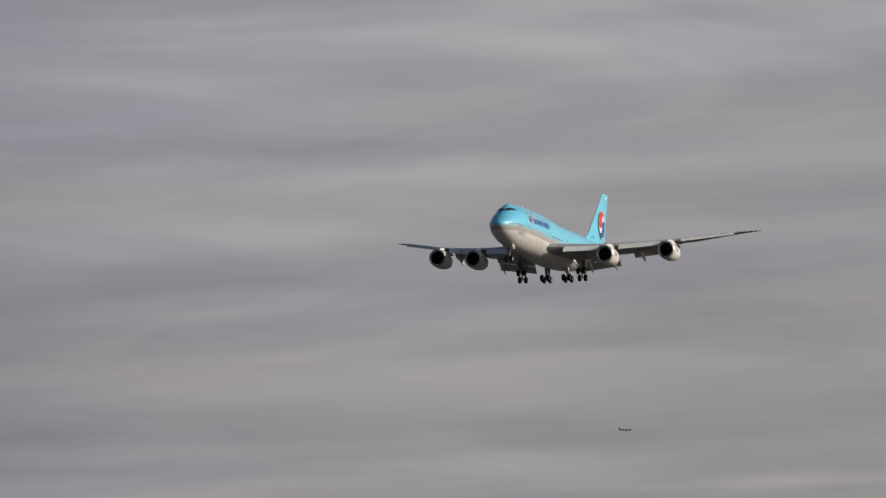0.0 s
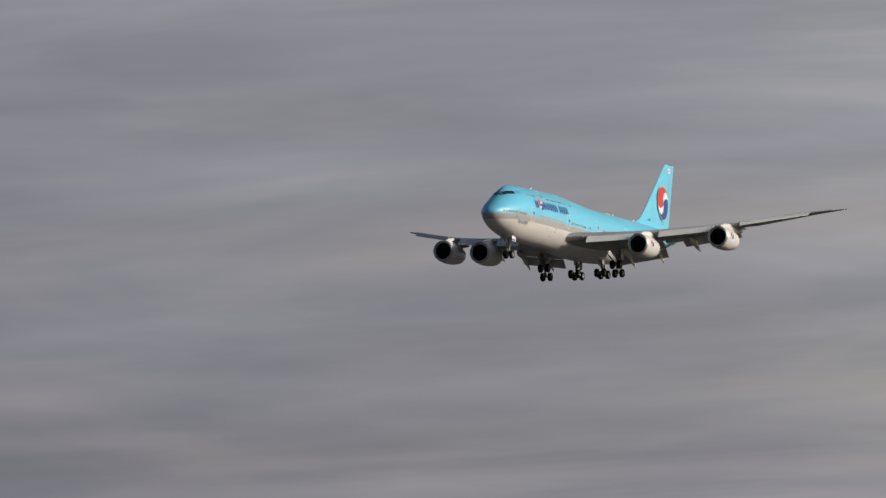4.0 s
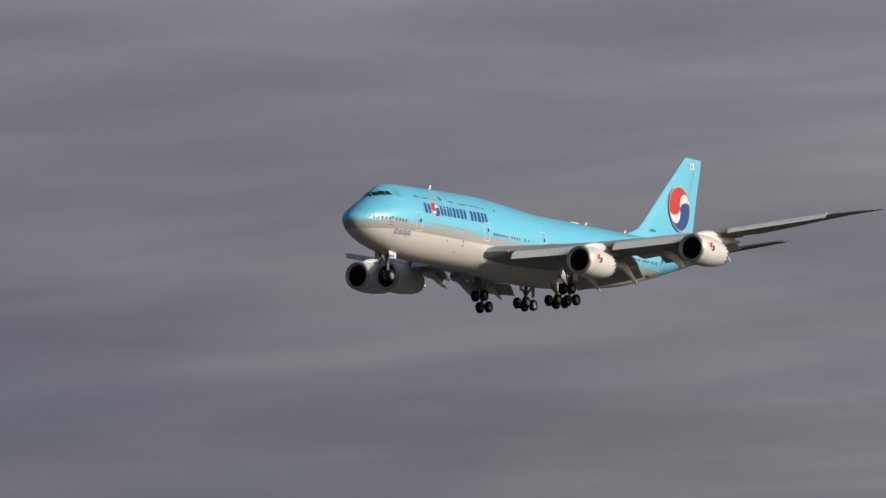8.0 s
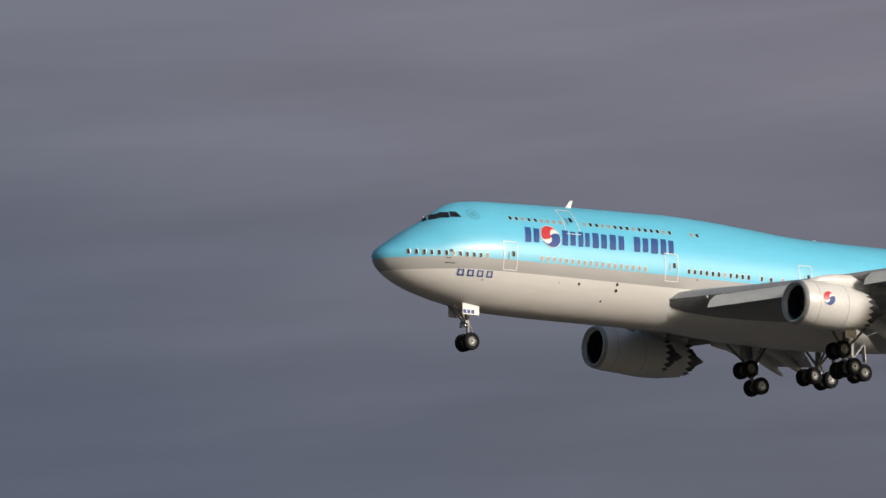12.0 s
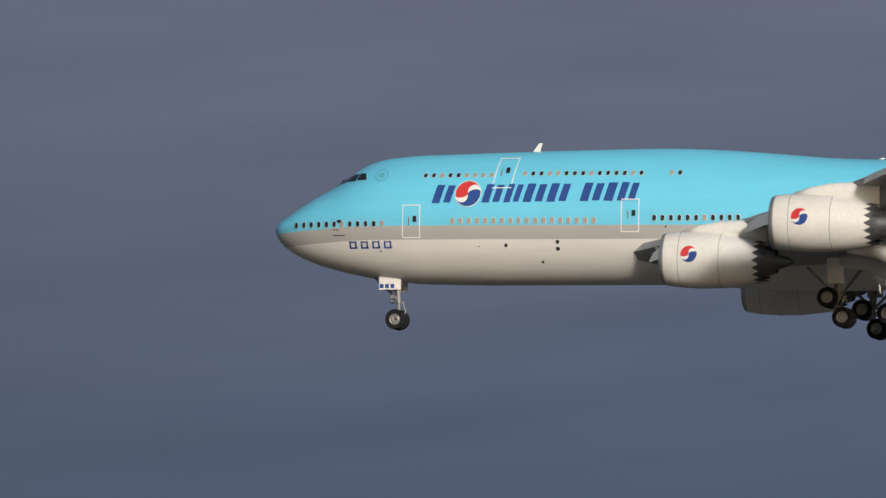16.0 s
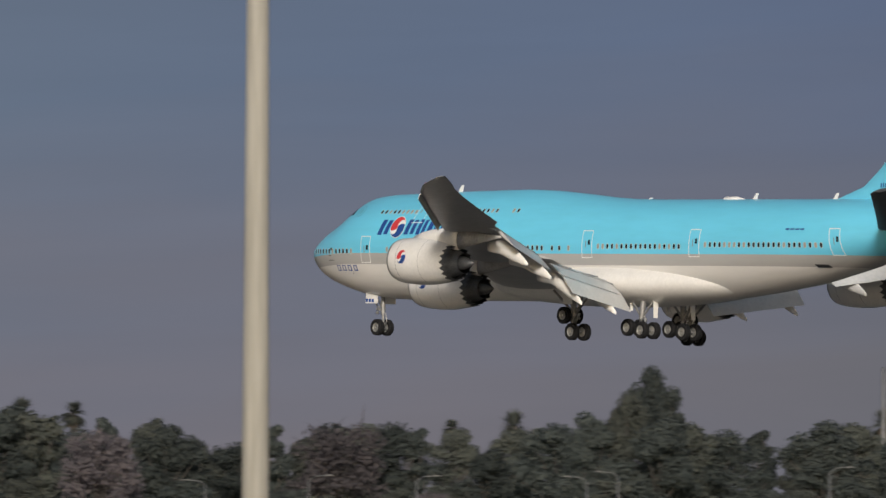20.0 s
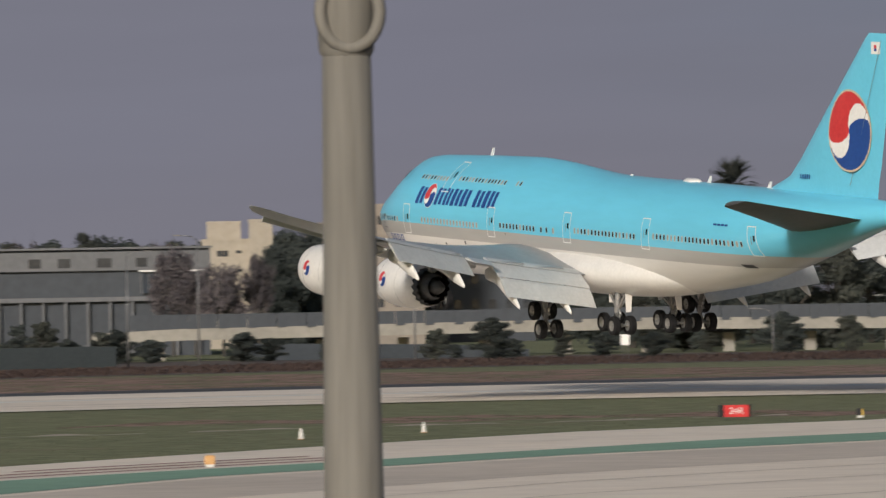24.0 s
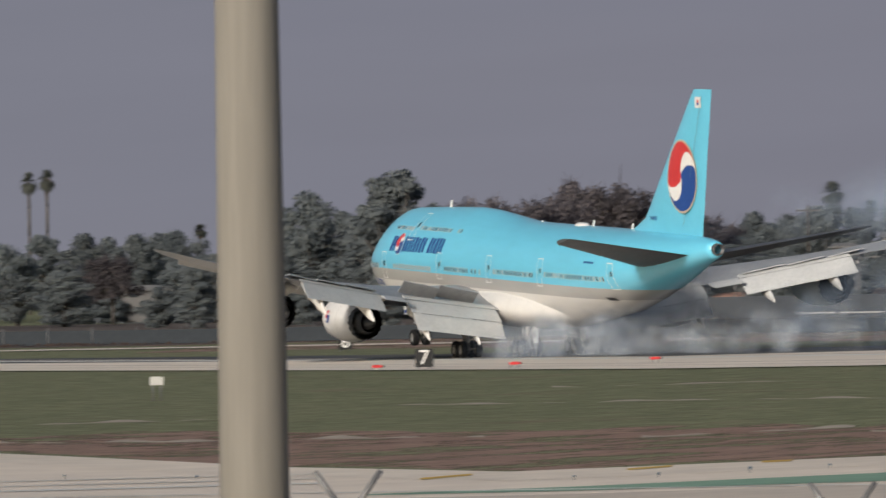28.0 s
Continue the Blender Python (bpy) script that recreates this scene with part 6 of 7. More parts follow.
def cottage(b0, b1, r, e0, e1, roof, label):
    """A small house on the hillside, from a bearing to a bearing, with a hipped roof."""
    wd, zb, zt = radians(b1 - b0) * r, top_z(e0, r), top_z(e1, r)
    o = tagged(empty("house", facing((b0 + b1) / 2, r)), label, "house", "hillside houses")
    ze = zb + 0.6 * (zt - zb)
    part("wall", box_bm(-wd / 2, wd / 2, 0, 6, zb - 4, ze), PALEWALL, o)
    for q in range(2):
        x = wd * (q - 0.5) * 0.5
        part("window", box_bm(x - wd * 0.09, x + wd * 0.09, -0.04, 0.03, zb + 0.25 * (ze - zb), zb + 0.8 * (ze - zb)), GLASS, o)
    part("roof", loft([[(-wd / 2 - 0.3 + k_, -0.3 + m_, z), (wd / 2 + 0.3 - k_, -0.3 + m_, z), (wd / 2 + 0.3 - k_, 6.3 - m_, z), (-wd / 2 - 0.3 + k_, 6.3 - m_, z)] for z, k_, m_ in ((ze + 0.002, 0, 0), (ze + 0.12, 0, 0), (zt, wd * 0.2, 2.8))], smooth=False), roof, o)


FLATROOF = surface("pale_house_roof", (0.16, 0.157, 0.155), (0.22, 0.213, 0.207), 0.9)
cottage(-60.66, -60.53, 935, -0.02, 0.1, FLATROOF, "pale hillside house with a shallow roof")
cottage(-60.52, -60.4, 930, -0.035, 0.085, FLATROOF, "pale hillside house with a shallow roof")
cottage(-61.57, -61.26, 885, -0.26, -0.165, TERRACOTTA, "low hillside house with a terracotta roof")
cottage(-62.08, -61.88, 875, -0.38, -0.3, TERRACOTTA, "low hillside house with a terracotta roof")
cottage(-60.95, -60.83, 960, 0.0, 0.09, FLATROOF, "pale hillside house with a shallow roof")
cottage(-61.3, -61.12, 940, -0.06, 0.02, FLATROOF, "pale hillside house with a shallow roof")
cottage(-66.1, -65.77, 880, -0.28, -0.185, FLATROOF, "low hillside house with a pale roof")
rail = tagged(empty("guard_rail"), "white roadside guard rail before the wall", "barrier")
for b in np.arange(-61.5, -60.9, 0.1):
    part("rail", box_bm(-0.68, 0.68, -0.03, 0.03, 0.4, 0.5), PALEBOARD, rail, "", None, facing(b, 797))
    part("post", box_bm(-0.05, 0.05, 0.035, 0.1, -0.05, 0.5), GREYSTEEL, rail, "", None, facing(b, 797))
# control tower with a flared cab
tower = tagged(empty("control_tower", facing(-48.58, 1150)), "white water-tower-like control tower with flared top", "tower")
H_T = top_z(1.15, 1150)
part("shaft", loft([[(r * math.cos(i * math.pi / 6), r * math.sin(i * math.pi / 6), z) for i in range(12)] for z, r in ((-0.2, 1.7), (H_T - 4.6, 1.45))]), PALEWALL, tower)
part("cab", loft([[(r * math.cos(i * math.pi / 6), r * math.sin(i * math.pi / 6), z) for i in range(12)] for z, r in ((H_T - 4.59, 1.6), (H_T - 3.4, 2.1), (H_T - 2.2, 2.35))]), PALEWALL, tower)
part("glazing", loft([[(r * math.cos(i * math.pi / 6), r * math.sin(i * math.pi / 6), z) for i in range(12)] for z, r in ((H_T - 2.19, 2.2), (H_T - 1.3, 2.3))]), GLASS, tower)
part("roof", loft([[(r * math.cos(i * math.pi / 6), r * math.sin(i * math.pi / 6), z) for i in range(12)] for z, r in ((H_T - 1.29, 2.5), (H_T, 2.45))]), WHITE, tower)

FENCEGREEN = surface("green_fence_screen", (0.01, 0.016, 0.02), (0.022, 0.03, 0.034), 0.85, scale=0.3, fine=3)
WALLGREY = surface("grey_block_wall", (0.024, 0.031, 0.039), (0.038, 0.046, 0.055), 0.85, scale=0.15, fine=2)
# elevated road on piers
deck = tagged(empty("elevated_road"), "pale concrete elevated road on piers", "bridge", kind="structure")
bm = bmesh.new()
rows = []
for b in np.arange(-54.75, -46.9, 0.2):
    z1 = top_z(interp(b, [(-54.75, -0.25), (-54.2, -0.225), (-51, -0.2), (-47, -0.25)]), 880)
    rows.append([spot(b, 880, z1 - 1.2), spot(b, 880, z1), spot(b, 880.4, z1), spot(b, 880.4, z1 - 0.8), spot(b, 892, z1 - 0.8), spot(b, 892, z1 - 1.2)])
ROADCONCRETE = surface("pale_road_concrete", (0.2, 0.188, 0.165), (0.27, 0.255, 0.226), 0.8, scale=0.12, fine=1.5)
part("deck", loft(rows, smooth=False), ROADCONCRETE, deck)
for b in np.arange(-54.3, -47, 0.55):
    z1 = top_z(-0.235, 880) - 1.15
    bm = bmesh.new()
    add_box(bm, -0.6, 0.6, -2, 2, -0.1, z1)
    part("pier", finish(bm, False), ROADCONCRETE, deck, "", None, facing(b, 886))

rows = []
for b in np.arange(-53.7, -51.8, 0.1):
    z1 = top_z(interp(b, [(-53.7, -0.33), (-52.3, -0.36), (-51.8, -0.4)]), 862)
    rows.append([spot(b, 862, -0.1), spot(b, 862, z1), spot(b, 862.4, z1), spot(b, 870, z1 - 0.6), spot(b, 870, -0.1)])
# Ramp takes the dark wall grey to paint in shade below the deck.
part("ramp", loft(rows, smooth=False), WALLGREY, deck, "lower concrete ramp wall, shade painted dark")
for b in np.arange(-54.4, -47.2, 0.2):
    z1 = top_z(-0.225, 880)
    part("rail_panel", box_bm(-1.5, 1.5, -0.03, 0.03, z1, z1 + 1.5), GREYWALL, deck, "", None, facing(b, 880.2))
# fences and walls by the perimeter road


def screen(name, a0, a1, r, h, mat, label, category, post=0.3):
    ob = tagged(empty(name), label, category)
    for a in np.arange(a0, a1, post):
        b1 = min(a + post, a1)
        p, q = spot(a, r), spot(b1, r)
        w = (q - p).length
        m = facing((a + b1) / 2, r)
        part("panel", box_bm(-w / 2, w / 2, -0.04, 0.04, 0, h * (1 + 0.02 * math.sin(a * 40))), mat, ob, "", None, m)
        part("post", tube_bm((0, 0, -0.1), (0, 0, h + 0.25), 0.05, n=6), GREYSTEEL, ob, "", None, facing(a, r - 0.12))


screen("screened_fence", -46.0, -37.5, 715, 1.1, FENCEGREEN, "dark green screened perimeter fence", "fence")
screen("screened_fence", -67.5, -60.55, 662, 1.1, WALLGREY, "long blue-grey screened perimeter fence", "fence")
screen("block_wall", -60.0, -57.0, 790, 1.6, FENCEGREEN, "dark green screened fence behind machines", "fence")
screen("screened_fence", -56.6, -54.6, 800, 2.0, FENCEGREEN, "dark green screened perimeter fence", "fence")
# Wall grey paled and blued to paint haze into the colour.
HAZEWALL = surface("haze_tinted_wall", (0.048, 0.056, 0.068), (0.066, 0.075, 0.088), 0.85, scale=0.15, fine=2)
screen("block_wall", -63.6, -60.95, 800, 2.1, HAZEWALL, "pale grey wall section", "wall", 0.6)

# ---- street lamps ----
def street_lamp(h, arm):
    ob = tagged(empty("street_lamp"), "grey steel street lamp with curved arm", "lamp", "street lamps")
    part("pole", tube_bm((0, 0, -0.1), (0, 0, h - 0.5), 0.11, 0.07, n=8), GREYSTEEL, ob)
    bm = bmesh.new()
    pts = [Vector((0, 0, h - 0.51)), Vector((arm * 0.35, 0, h - 0.1)), Vector((arm, 0, h))]
    for p, q in zip(pts, pts[1:]):
        add_tube(bm, p, q, 0.05, 0.045, 6)
    part("arm", finish(bm), GREYSTEEL, ob)
    bm = bmesh.new()
    v = add_box(bm, arm - 0.02, arm + 0.75, -0.14, 0.14, h - 0.06, h + 0.1)
    for q in v:
        if q.co.x > arm + 0.5:
            q.co.z = h + (q.co.z - h) * 0.5
    part("head", finish(bm, False), PALEWALL, ob)
    return ob


LAMPS = {}
for kk, (b, el) in enumerate(((-35.77, 0.02), (-34.62, 0.03), (-34.41, 0.06), (-32.98, 0.09), (-44.3, -0.03), (-43.81, -0.02), (-43.5, -0.01), (-42.78, -0.01), (-42.17, -0.12), (-41.69, 0.0), (-41.44, -0.19), (-40.54, 0.0), (-39.28, 0.02), (-38.6, 0.02), (-37.2, 0.0), (-36.5, 0.03), (-52.57, 0.1), (-48.64, -0.08), (-54.51, 0.3),
                              (-54.03, 0.42), (-50.15, -0.15), (-59.14, 0.34), (-59.04, 0.26), (-58.43, -0.17), (-58.19, -0.15), (-58.02, 0.09), (-57.82, 0.38), (-57.35, -0.16), (-61.91, -0.04), (-61.11, -0.04), (-62.57, 0.22), (-62.17, 0.17), (-61.95, -0.05), (-61.13, -0.07), (-62.5, -0.2), (-64.26, -0.25), (-63.76, -0.23), (-65.1, -0.1), (-62.85, -0.12), (-47.4, -0.05), (-49.3, -0.1), (-45.2, 0.0), (-46.3, -0.02))):
    r = 805 + 12 * (kk % 3)
    h = round(top_z(el, r) * 2) / 2
    key = h
    m = facing(b, r) @ pose(0, 0, 0, 0, 0, 180 if kk % 3 else 0)
    if key in LAMPS:
        copy_thing(LAMPS[key], m)
    else:
        LAMPS[key] = street_lamp(h, 1.6)
        LAMPS[key].matrix_world = m
for b, el in ((-32.62, 0.77), (-31.95, 0.8), (-31.29, 0.81)):
    mast = tagged(part("lattice_mast", tube_bm((0, 0, -0.1), (0, 0, top_z(el, 1020)), 0.27, 0.2, n=6), GREYSTEEL, None, "", None, facing(b, 1020)), "tall slim grey mast beyond the trees", "mast", "masts beyond the trees")
for b, el in ((-61.45, 0.28), (-64.85, 0.42)):
    up = tagged(empty("utility_pole", facing(b, 930)), "wooden utility pole with crossarm", "utility pole")
    z = top_z(el, 930)
    part("pole", tube_bm((0, 0, -0.1), (0, 0, z), 0.18, 0.12, n=6), BARK, up)
    part("crossarm", box_bm(-1.3, 1.3, -0.19, -0.06, z - 0.7, z - 0.5), BARK, up)

# ---- stored machines by the fence: blue lifts, orange loaders, blue tank ----
MACHINEBLUE = surface("blue_machine_paint", (0.022, 0.08, 0.125), (0.038, 0.125, 0.185), 0.6, scale=0.5, fine=4, vary=0.2)
MACHINEORANGE = surface("orange_machine_paint", (0.22, 0.11, 0.045), (0.3, 0.16, 0.06), 0.6, scale=0.5, fine=4)


def lift(mat, label):
    ob = tagged(empty("boom_lift"), label, "machine", "stored boom lifts")
    part("chassis", box_bm(-1.3, 1.3, -0.9, 0.9, 0.45, 0.95), mat, ob)
    for x, y in itertools.product((-0.85, 0.85), (-0.98, 0.98)):
        part("wheel", tube_bm((x, y - 0.14, 0.45), (x, y + 0.14, 0.45), 0.45, 0.45, n=12), TYRE, ob)
    part("turret", box_bm(-0.9, 0.6, -0.7, 0.7, 0.96, 1.5), mat, ob)
    bm = bmesh.new()
    add_tube(bm, (-0.6, 0, 1.45), (1.5, 0, 2.5), 0.16, 0.14, 8)
    add_tube(bm, (1.5, 0, 2.5), (-1.2, 0, 2.75), 0.13, 0.11, 8)
    part("boom", finish(bm), mat, ob)
    bm = bmesh.new()
    for x, y in itertools.product((-2.0, -1.2), (-0.4, 0.4)):
        add_tube(bm, (x, y, 2.2), (x, y, 3.1), 0.04, n=5)
    add_box(bm, -2.0, -1.2, -0.42, 0.42, 2.16, 2.22)
    part("basket", finish(bm, False), GREYSTEEL, ob)
    return ob


blue_lift = lift(MACHINEBLUE, "folded blue boom lift parked in a row")
blue_lift.matrix_world = facing(-59.0, 760) @ Matrix.Scale(0.55, 4)
b = -58.85
kk = 0
while b < -56.95:
    copy_thing(blue_lift, facing(b, 762 + 6 * (kk % 2)) @ Matrix.Scale(0.52, 4) @ pose(0, 0, 0, 0, 0, rnd.choice((0, 90, 180, 35, 140))))
    b += 0.11
    kk += 1
for b in np.arange(-59.95, -59.2, 0.12):
    copy_thing(blue_lift, facing(b, 766) @ Matrix.Scale(0.55, 4) @ pose(0, 0, 0, 0, 0, rnd.choice((0, 90, 180, 60))))
orange = lift(MACHINEORANGE, "orange loader parked among blue lifts")
orange.matrix_world = facing(-57.7, 772) @ Matrix.Scale(0.62, 4)
copy_thing(orange, facing(-57.56, 772) @ Matrix.Scale(0.62, 4) @ pose(0, 0, 0, 0, 0, 150))
tank = tagged(empty("tank", facing(-57.44, 778) @ Matrix.Scale(0.62, 4)), "blue round storage tank", "tank")
part("shell", loft([[(x, 1.35 * math.cos(i * math.pi / 10), 2.6 + 1.35 * math.sin(i * math.pi / 10)) for i in range(20)] for x in (-1.2, -1.0, 1.0, 1.2)]), MACHINEBLUE, tank)
for x in (-0.8, 0.8):
    part("saddle", box_bm(x - 0.15, x + 0.15, -1.1, 1.1, 0, 1.4), GREYSTEEL, tank)
# scaffold tower
DULLSTEEL = surface("dull_scaffold_steel", (0.07, 0.075, 0.082), (0.12, 0.125, 0.132), 0.6, 0.2, scale=0.5, fine=4)
scaf = tagged(empty("scaffold", facing(-56.97, 830)), "grey steel scaffold frame beside the depot", "scaffold")
for k in range(17):
    x = -4 + 0.5 * k
    part("upright", tube_bm((x, 0, -0.05), (x, 0, 6.3 + 0.3 * math.sin(5 * k)), 0.035, n=6), DULLSTEEL, scaf)
for z in (0.9, 1.9, 2.9, 3.8, 4.9, 5.9):
    part("ledger", box_bm(-4.1, 4.1, 0.06, 0.1, z, z + 0.06), DULLSTEEL, scaf)
# roadside signs
for b, r, wv, hv, zc, mt, lb in ((-40.81, 700, 1.75, 0.65, 0.46, surface("green_road_sign", (0.02, 0.16, 0.1), (0.03, 0.22, 0.14), 0.5), "green roadside direction sign"), (-41.35, 700, 1.0, 0.7, 0.83, PALEBOARD, "white square roadside sign"), (-60.67, 735, 1.5, 0.75, 1.7, PALEBOARD, "white board on a post by the wall"),
                                 (-44.05, 800, 0.9, 0.8, 4.3, WHITE, "white signal board on an arm"), (-58.75, 740, 0.7, 0.55, 0.8, PALEBOARD, "small white board at the verge"), (-65.87, 399, 0.62, 0.4, 0.9, PALEBOARD, "small white equipment box on legs"), (-51.15, 790, 0.8, 1.0, 1.9, WHITE, "plain white roadside sign board")):
    sg = tagged(empty("sign", facing(b, r)), lb, "sign")
    part("board", box_bm(-wv / 2, wv / 2, -0.05, 0.05, zc - hv / 2, zc + hv / 2), mt, sg)
    for x in (-wv * 0.3, wv * 0.3):
        part("leg", tube_bm((x, 0.09, -0.05), (x, 0.09, zc + hv * 0.3), 0.04, n=6), GREYSTEEL, sg)
red_board = tagged(empty("billboard", facing(-45.27, 900)), "large red funnel-shaped hoarding on a grey frame", "billboard")
zt, zb = top_z(0.06, 900), top_z(-0.2, 900)
bm = bmesh.new()
hz = zt - zb
rim = ((-2.9, zt), (2.9, zt), (2.9, zt - 0.32 * hz), (2.1, zt - 0.33 * hz), (2.1, zb + 0.25 * hz), (0.7, zb), (-0.7, zb), (-2.1, zb + 0.25 * hz), (-2.1, zt - 0.33 * hz), (-2.9, zt - 0.32 * hz))
fronts, backs = [[bm.verts.new((x, y, z)) for x, z in rim] for y in (-0.1, 0.1)]
bm.faces.new(fronts)
bm.faces.new(backs[::-1])
for i in range(len(rim)):
    bm.faces.new((fronts[i], fronts[(i + 1) % len(rim)], backs[(i + 1) % len(rim)], backs[i]))
part("board", finish(bm, False), surface("faded_red_board", (0.22, 0.022, 0.024), (0.29, 0.032, 0.034), 0.9), red_board)
for x in (-3.2, -1, 1, 3.2):
    part("leg", tube_bm((x, 0.25, -0.1), (x, 0.25, zb + 0.5), 0.1, n=6), GREYSTEEL, red_board)
part("rail", box_bm(-3.6, 3.6, -0.05, 0.05, zb - 1.6, zb - 1.3), GREYSTEEL, red_board)

# ---- airfield signs and lights ----
BLACKPANEL = surface("black_sign_panel", (0.006, 0.006, 0.007), (0.014, 0.014, 0.015), 0.7)
SIGNYELLOW = surface("yellow_sign_panel", (0.55, 0.36, 0.04), (0.65, 0.45, 0.06), 0.5)


def lettering(text, size, mat, parent, at):
    cu = bpy.data.curves.new("number_marking", "FONT")
    cu.body, cu.size, cu.extrude = text, size, 0.01
    cu.align_x, cu.align_y = "CENTER", "CENTER"
    cu.materials.append(mat)
    ob = new("number_marking", cu)
    ob.parent = parent
    ob.matrix_local = Matrix.Translation(at) @ pose(0, 0, 0, 90, 0, 0)


for b, r, txt, wv, hv, turn in ((-64.06, 490, "7", 1.2, 1.2, 0), (-64.59, 586, "6", 1.15, 1.2, 0), (-55.49, 628, "7", 1.2, 1.3, 0)):
    sg = tagged(empty("distance_sign", facing(b, r, 0, turn) @ Matrix.Scale(0.88, 4)), "black runway distance sign with white number %s" % txt, "sign")
    bm = bmesh.new()
    add_box(bm, -wv / 2, wv / 2, -0.15, 0.15, 0.12, 0.12 + hv)
    bmesh.ops.bevel(bm, geom=bm.edges, offset=0.03, segments=2, affect="EDGES")
    part("panel", finish(bm, False), BLACKPANEL, sg)
    for x in (-0.4, 0.4):
        part("leg", tube_bm((x, 0, -0.02), (x, 0, 0.13), 0.05, n=6), GREYSTEEL, sg)
    lettering(txt, hv * 1.15, WHITE, sg, (0, -0.17, 0.12 + hv / 2))
rs = tagged(empty("runway_sign", facing(-50.41, 430, 0, 12) @ Matrix.Scale(0.76, 4)), "red runway designation sign reading 24R", "sign")
bm = bmesh.new()
add_box(bm, -0.85, 0.85, -0.18, 0.18, 0.1, 0.9)
bmesh.ops.bevel(bm, geom=bm.edges, offset=0.03, segments=2, affect="EDGES")
part("panel", finish(bm, False), RED, rs)
part("end_panel", box_bm(-1.15, -0.86, -0.2, 0.2, 0.1, 0.92), BLACKPANEL, rs)
part("end_panel", box_bm(0.86, 1.0, -0.2, 0.2, 0.1, 0.92), BLACKPANEL, rs)
lettering("24R", 0.62, WHITE, rs, (0.0, -0.2, 0.5))
drum = tagged(empty("guidance_sign", facing(-57.43, 313, 0, -22)), "black drum-shaped taxiway sign with yellow marks at one end", "sign")
DRUM = surface("black_rubber_drum", (0.012, 0.013, 0.016), (0.03, 0.032, 0.037), 0.6, scale=2, fine=12)


def drum_rings(stations):
    return [[(x, q * math.cos(i * math.pi / 14), 0.5 + q * math.sin(i * math.pi / 14)) for i in range(28)] for x, q in stations]


part("housing", loft(drum_rings([(-0.98, 0.3), (-0.95, 0.39), (-0.9, 0.42), (-0.3, 0.425), (0.2, 0.42), (0.26, 0.39)])), DRUM, drum, angle=40)
part("end_ring", loft(drum_rings([(0.265, 0.4), (0.29, 0.425), (0.44, 0.425), (0.46, 0.4)])), DRUM, drum, angle=40)
part("end_cap", loft(drum_rings([(0.5, 0.4), (0.53, 0.425), (0.82, 0.42), (0.88, 0.38), (0.9, 0.28)])), DRUM, drum, angle=40)
part("yellow_band", loft(drum_rings([(0.455, 0.395), (0.465, 0.4), (0.505, 0.4), (0.51, 0.395)])), SIGNYELLOW, drum)
for x, wv in ((0.58, 0.1), (0.72, 0.06)):
    part("yellow_bar", box_bm(x, x + wv, -0.435, -0.38, 0.36, 0.62), SIGNYELLOW, drum)
for x in (-0.7, 0.6):
    part("foot", box_bm(x - 0.08, x + 0.08, -0.3, 0.3, -0.02, 0.14), GREYSTEEL, drum)
MARKORANGE = surface("faded_orange_plastic", (0.46, 0.26, 0.1), (0.56, 0.33, 0.14), 0.7, scale=3, fine=20)
for k, (b, r) in enumerate(((-56.47, 321), (-53.97, 331), (-49.57, 427))):
    yb = tagged(empty("marker_box", facing(b, r)), "faded orange taxiway marker box on a pale stand" if k < 2 else "black taxiway marker box with a yellow bar", "marker", "marker boxes")
    bm = bmesh.new()
    add_box(bm, -0.21, 0.21, -0.18, 0.18, 0.1, 0.46)
    bmesh.ops.bevel(bm, geom=bm.edges, offset=0.04, segments=2, affect="EDGES")
    part("box", finish(bm), MARKORANGE if k < 2 else BLACKPANEL, yb, angle=40)
    if k == 2:
        part("yellow_bar", box_bm(0.06, 0.14, -0.2, -0.182, 0.12, 0.44), SIGNYELLOW, yb)
    part("base", box_bm(-0.16, 0.16, -0.14, 0.14, -0.02, 0.1), PALEBOARD, yb)
for b, r in ((-53.35, 391), (-52.52, 404)):
    cn = tagged(empty("marker_cone", facing(b, r) @ Matrix.Scale(0.75, 4)), "white and orange marker cone on the grass", "cone", "marker cones")
    part("cone", loft([[(q * math.cos(i * math.pi / 6), q * math.sin(i * math.pi / 6), z) for i in range(12)] for z, q in ((0.0, 0.17), (0.35, 0.11), (0.65, 0.05))]), WHITE, cn)
    part("base", box_bm(-0.22, 0.22, -0.22, 0.22, -0.03, 0.0), MACHINEORANGE, cn)
small = Matrix.Scale(0.7, 4)
rb = tagged(empty("approach_light"), "low red runway light unit on short legs", "light", "red runway light units")
bm = bmesh.new()
add_box(bm, -0.36, 0.36, -0.2, 0.2, 0.22, 0.42)
bmesh.ops.bevel(bm, geom=bm.edges, offset=0.04, segments=2, affect="EDGES")
part("housing", finish(bm), RED, rb, angle=40)
part("lens", box_bm(0.37, 0.5, -0.16, 0.16, 0.24, 0.38), BLACKPANEL, rb)
for x in (-0.25, 0.25):
    part("leg", tube_bm((x, 0, -0.02), (x, 0, 0.22), 0.03, n=6), GREYSTEEL, rb)
rb.matrix_world = facing(-63.45, 488) @ Matrix.Scale(0.85, 4)
for b, r in ((-62.5, 501), (-64.38, 485), (-65.33, 483)):
    copy_thing(rb, facing(b, r) @ Matrix.Scale(0.85, 4))
BLUEGLOBE = surface("dark_blue_lamp_globe", (0.02, 0.06, 0.1), (0.03, 0.09, 0.14), 0.3)
el_ = tagged(empty("edge_light"), "small blue taxiway edge light on a short stalk", "light", "taxiway edge lights")
part("stalk", tube_bm((0, 0, -0.02), (0, 0, 0.15), 0.02, n=6), GREYSTEEL, el_)
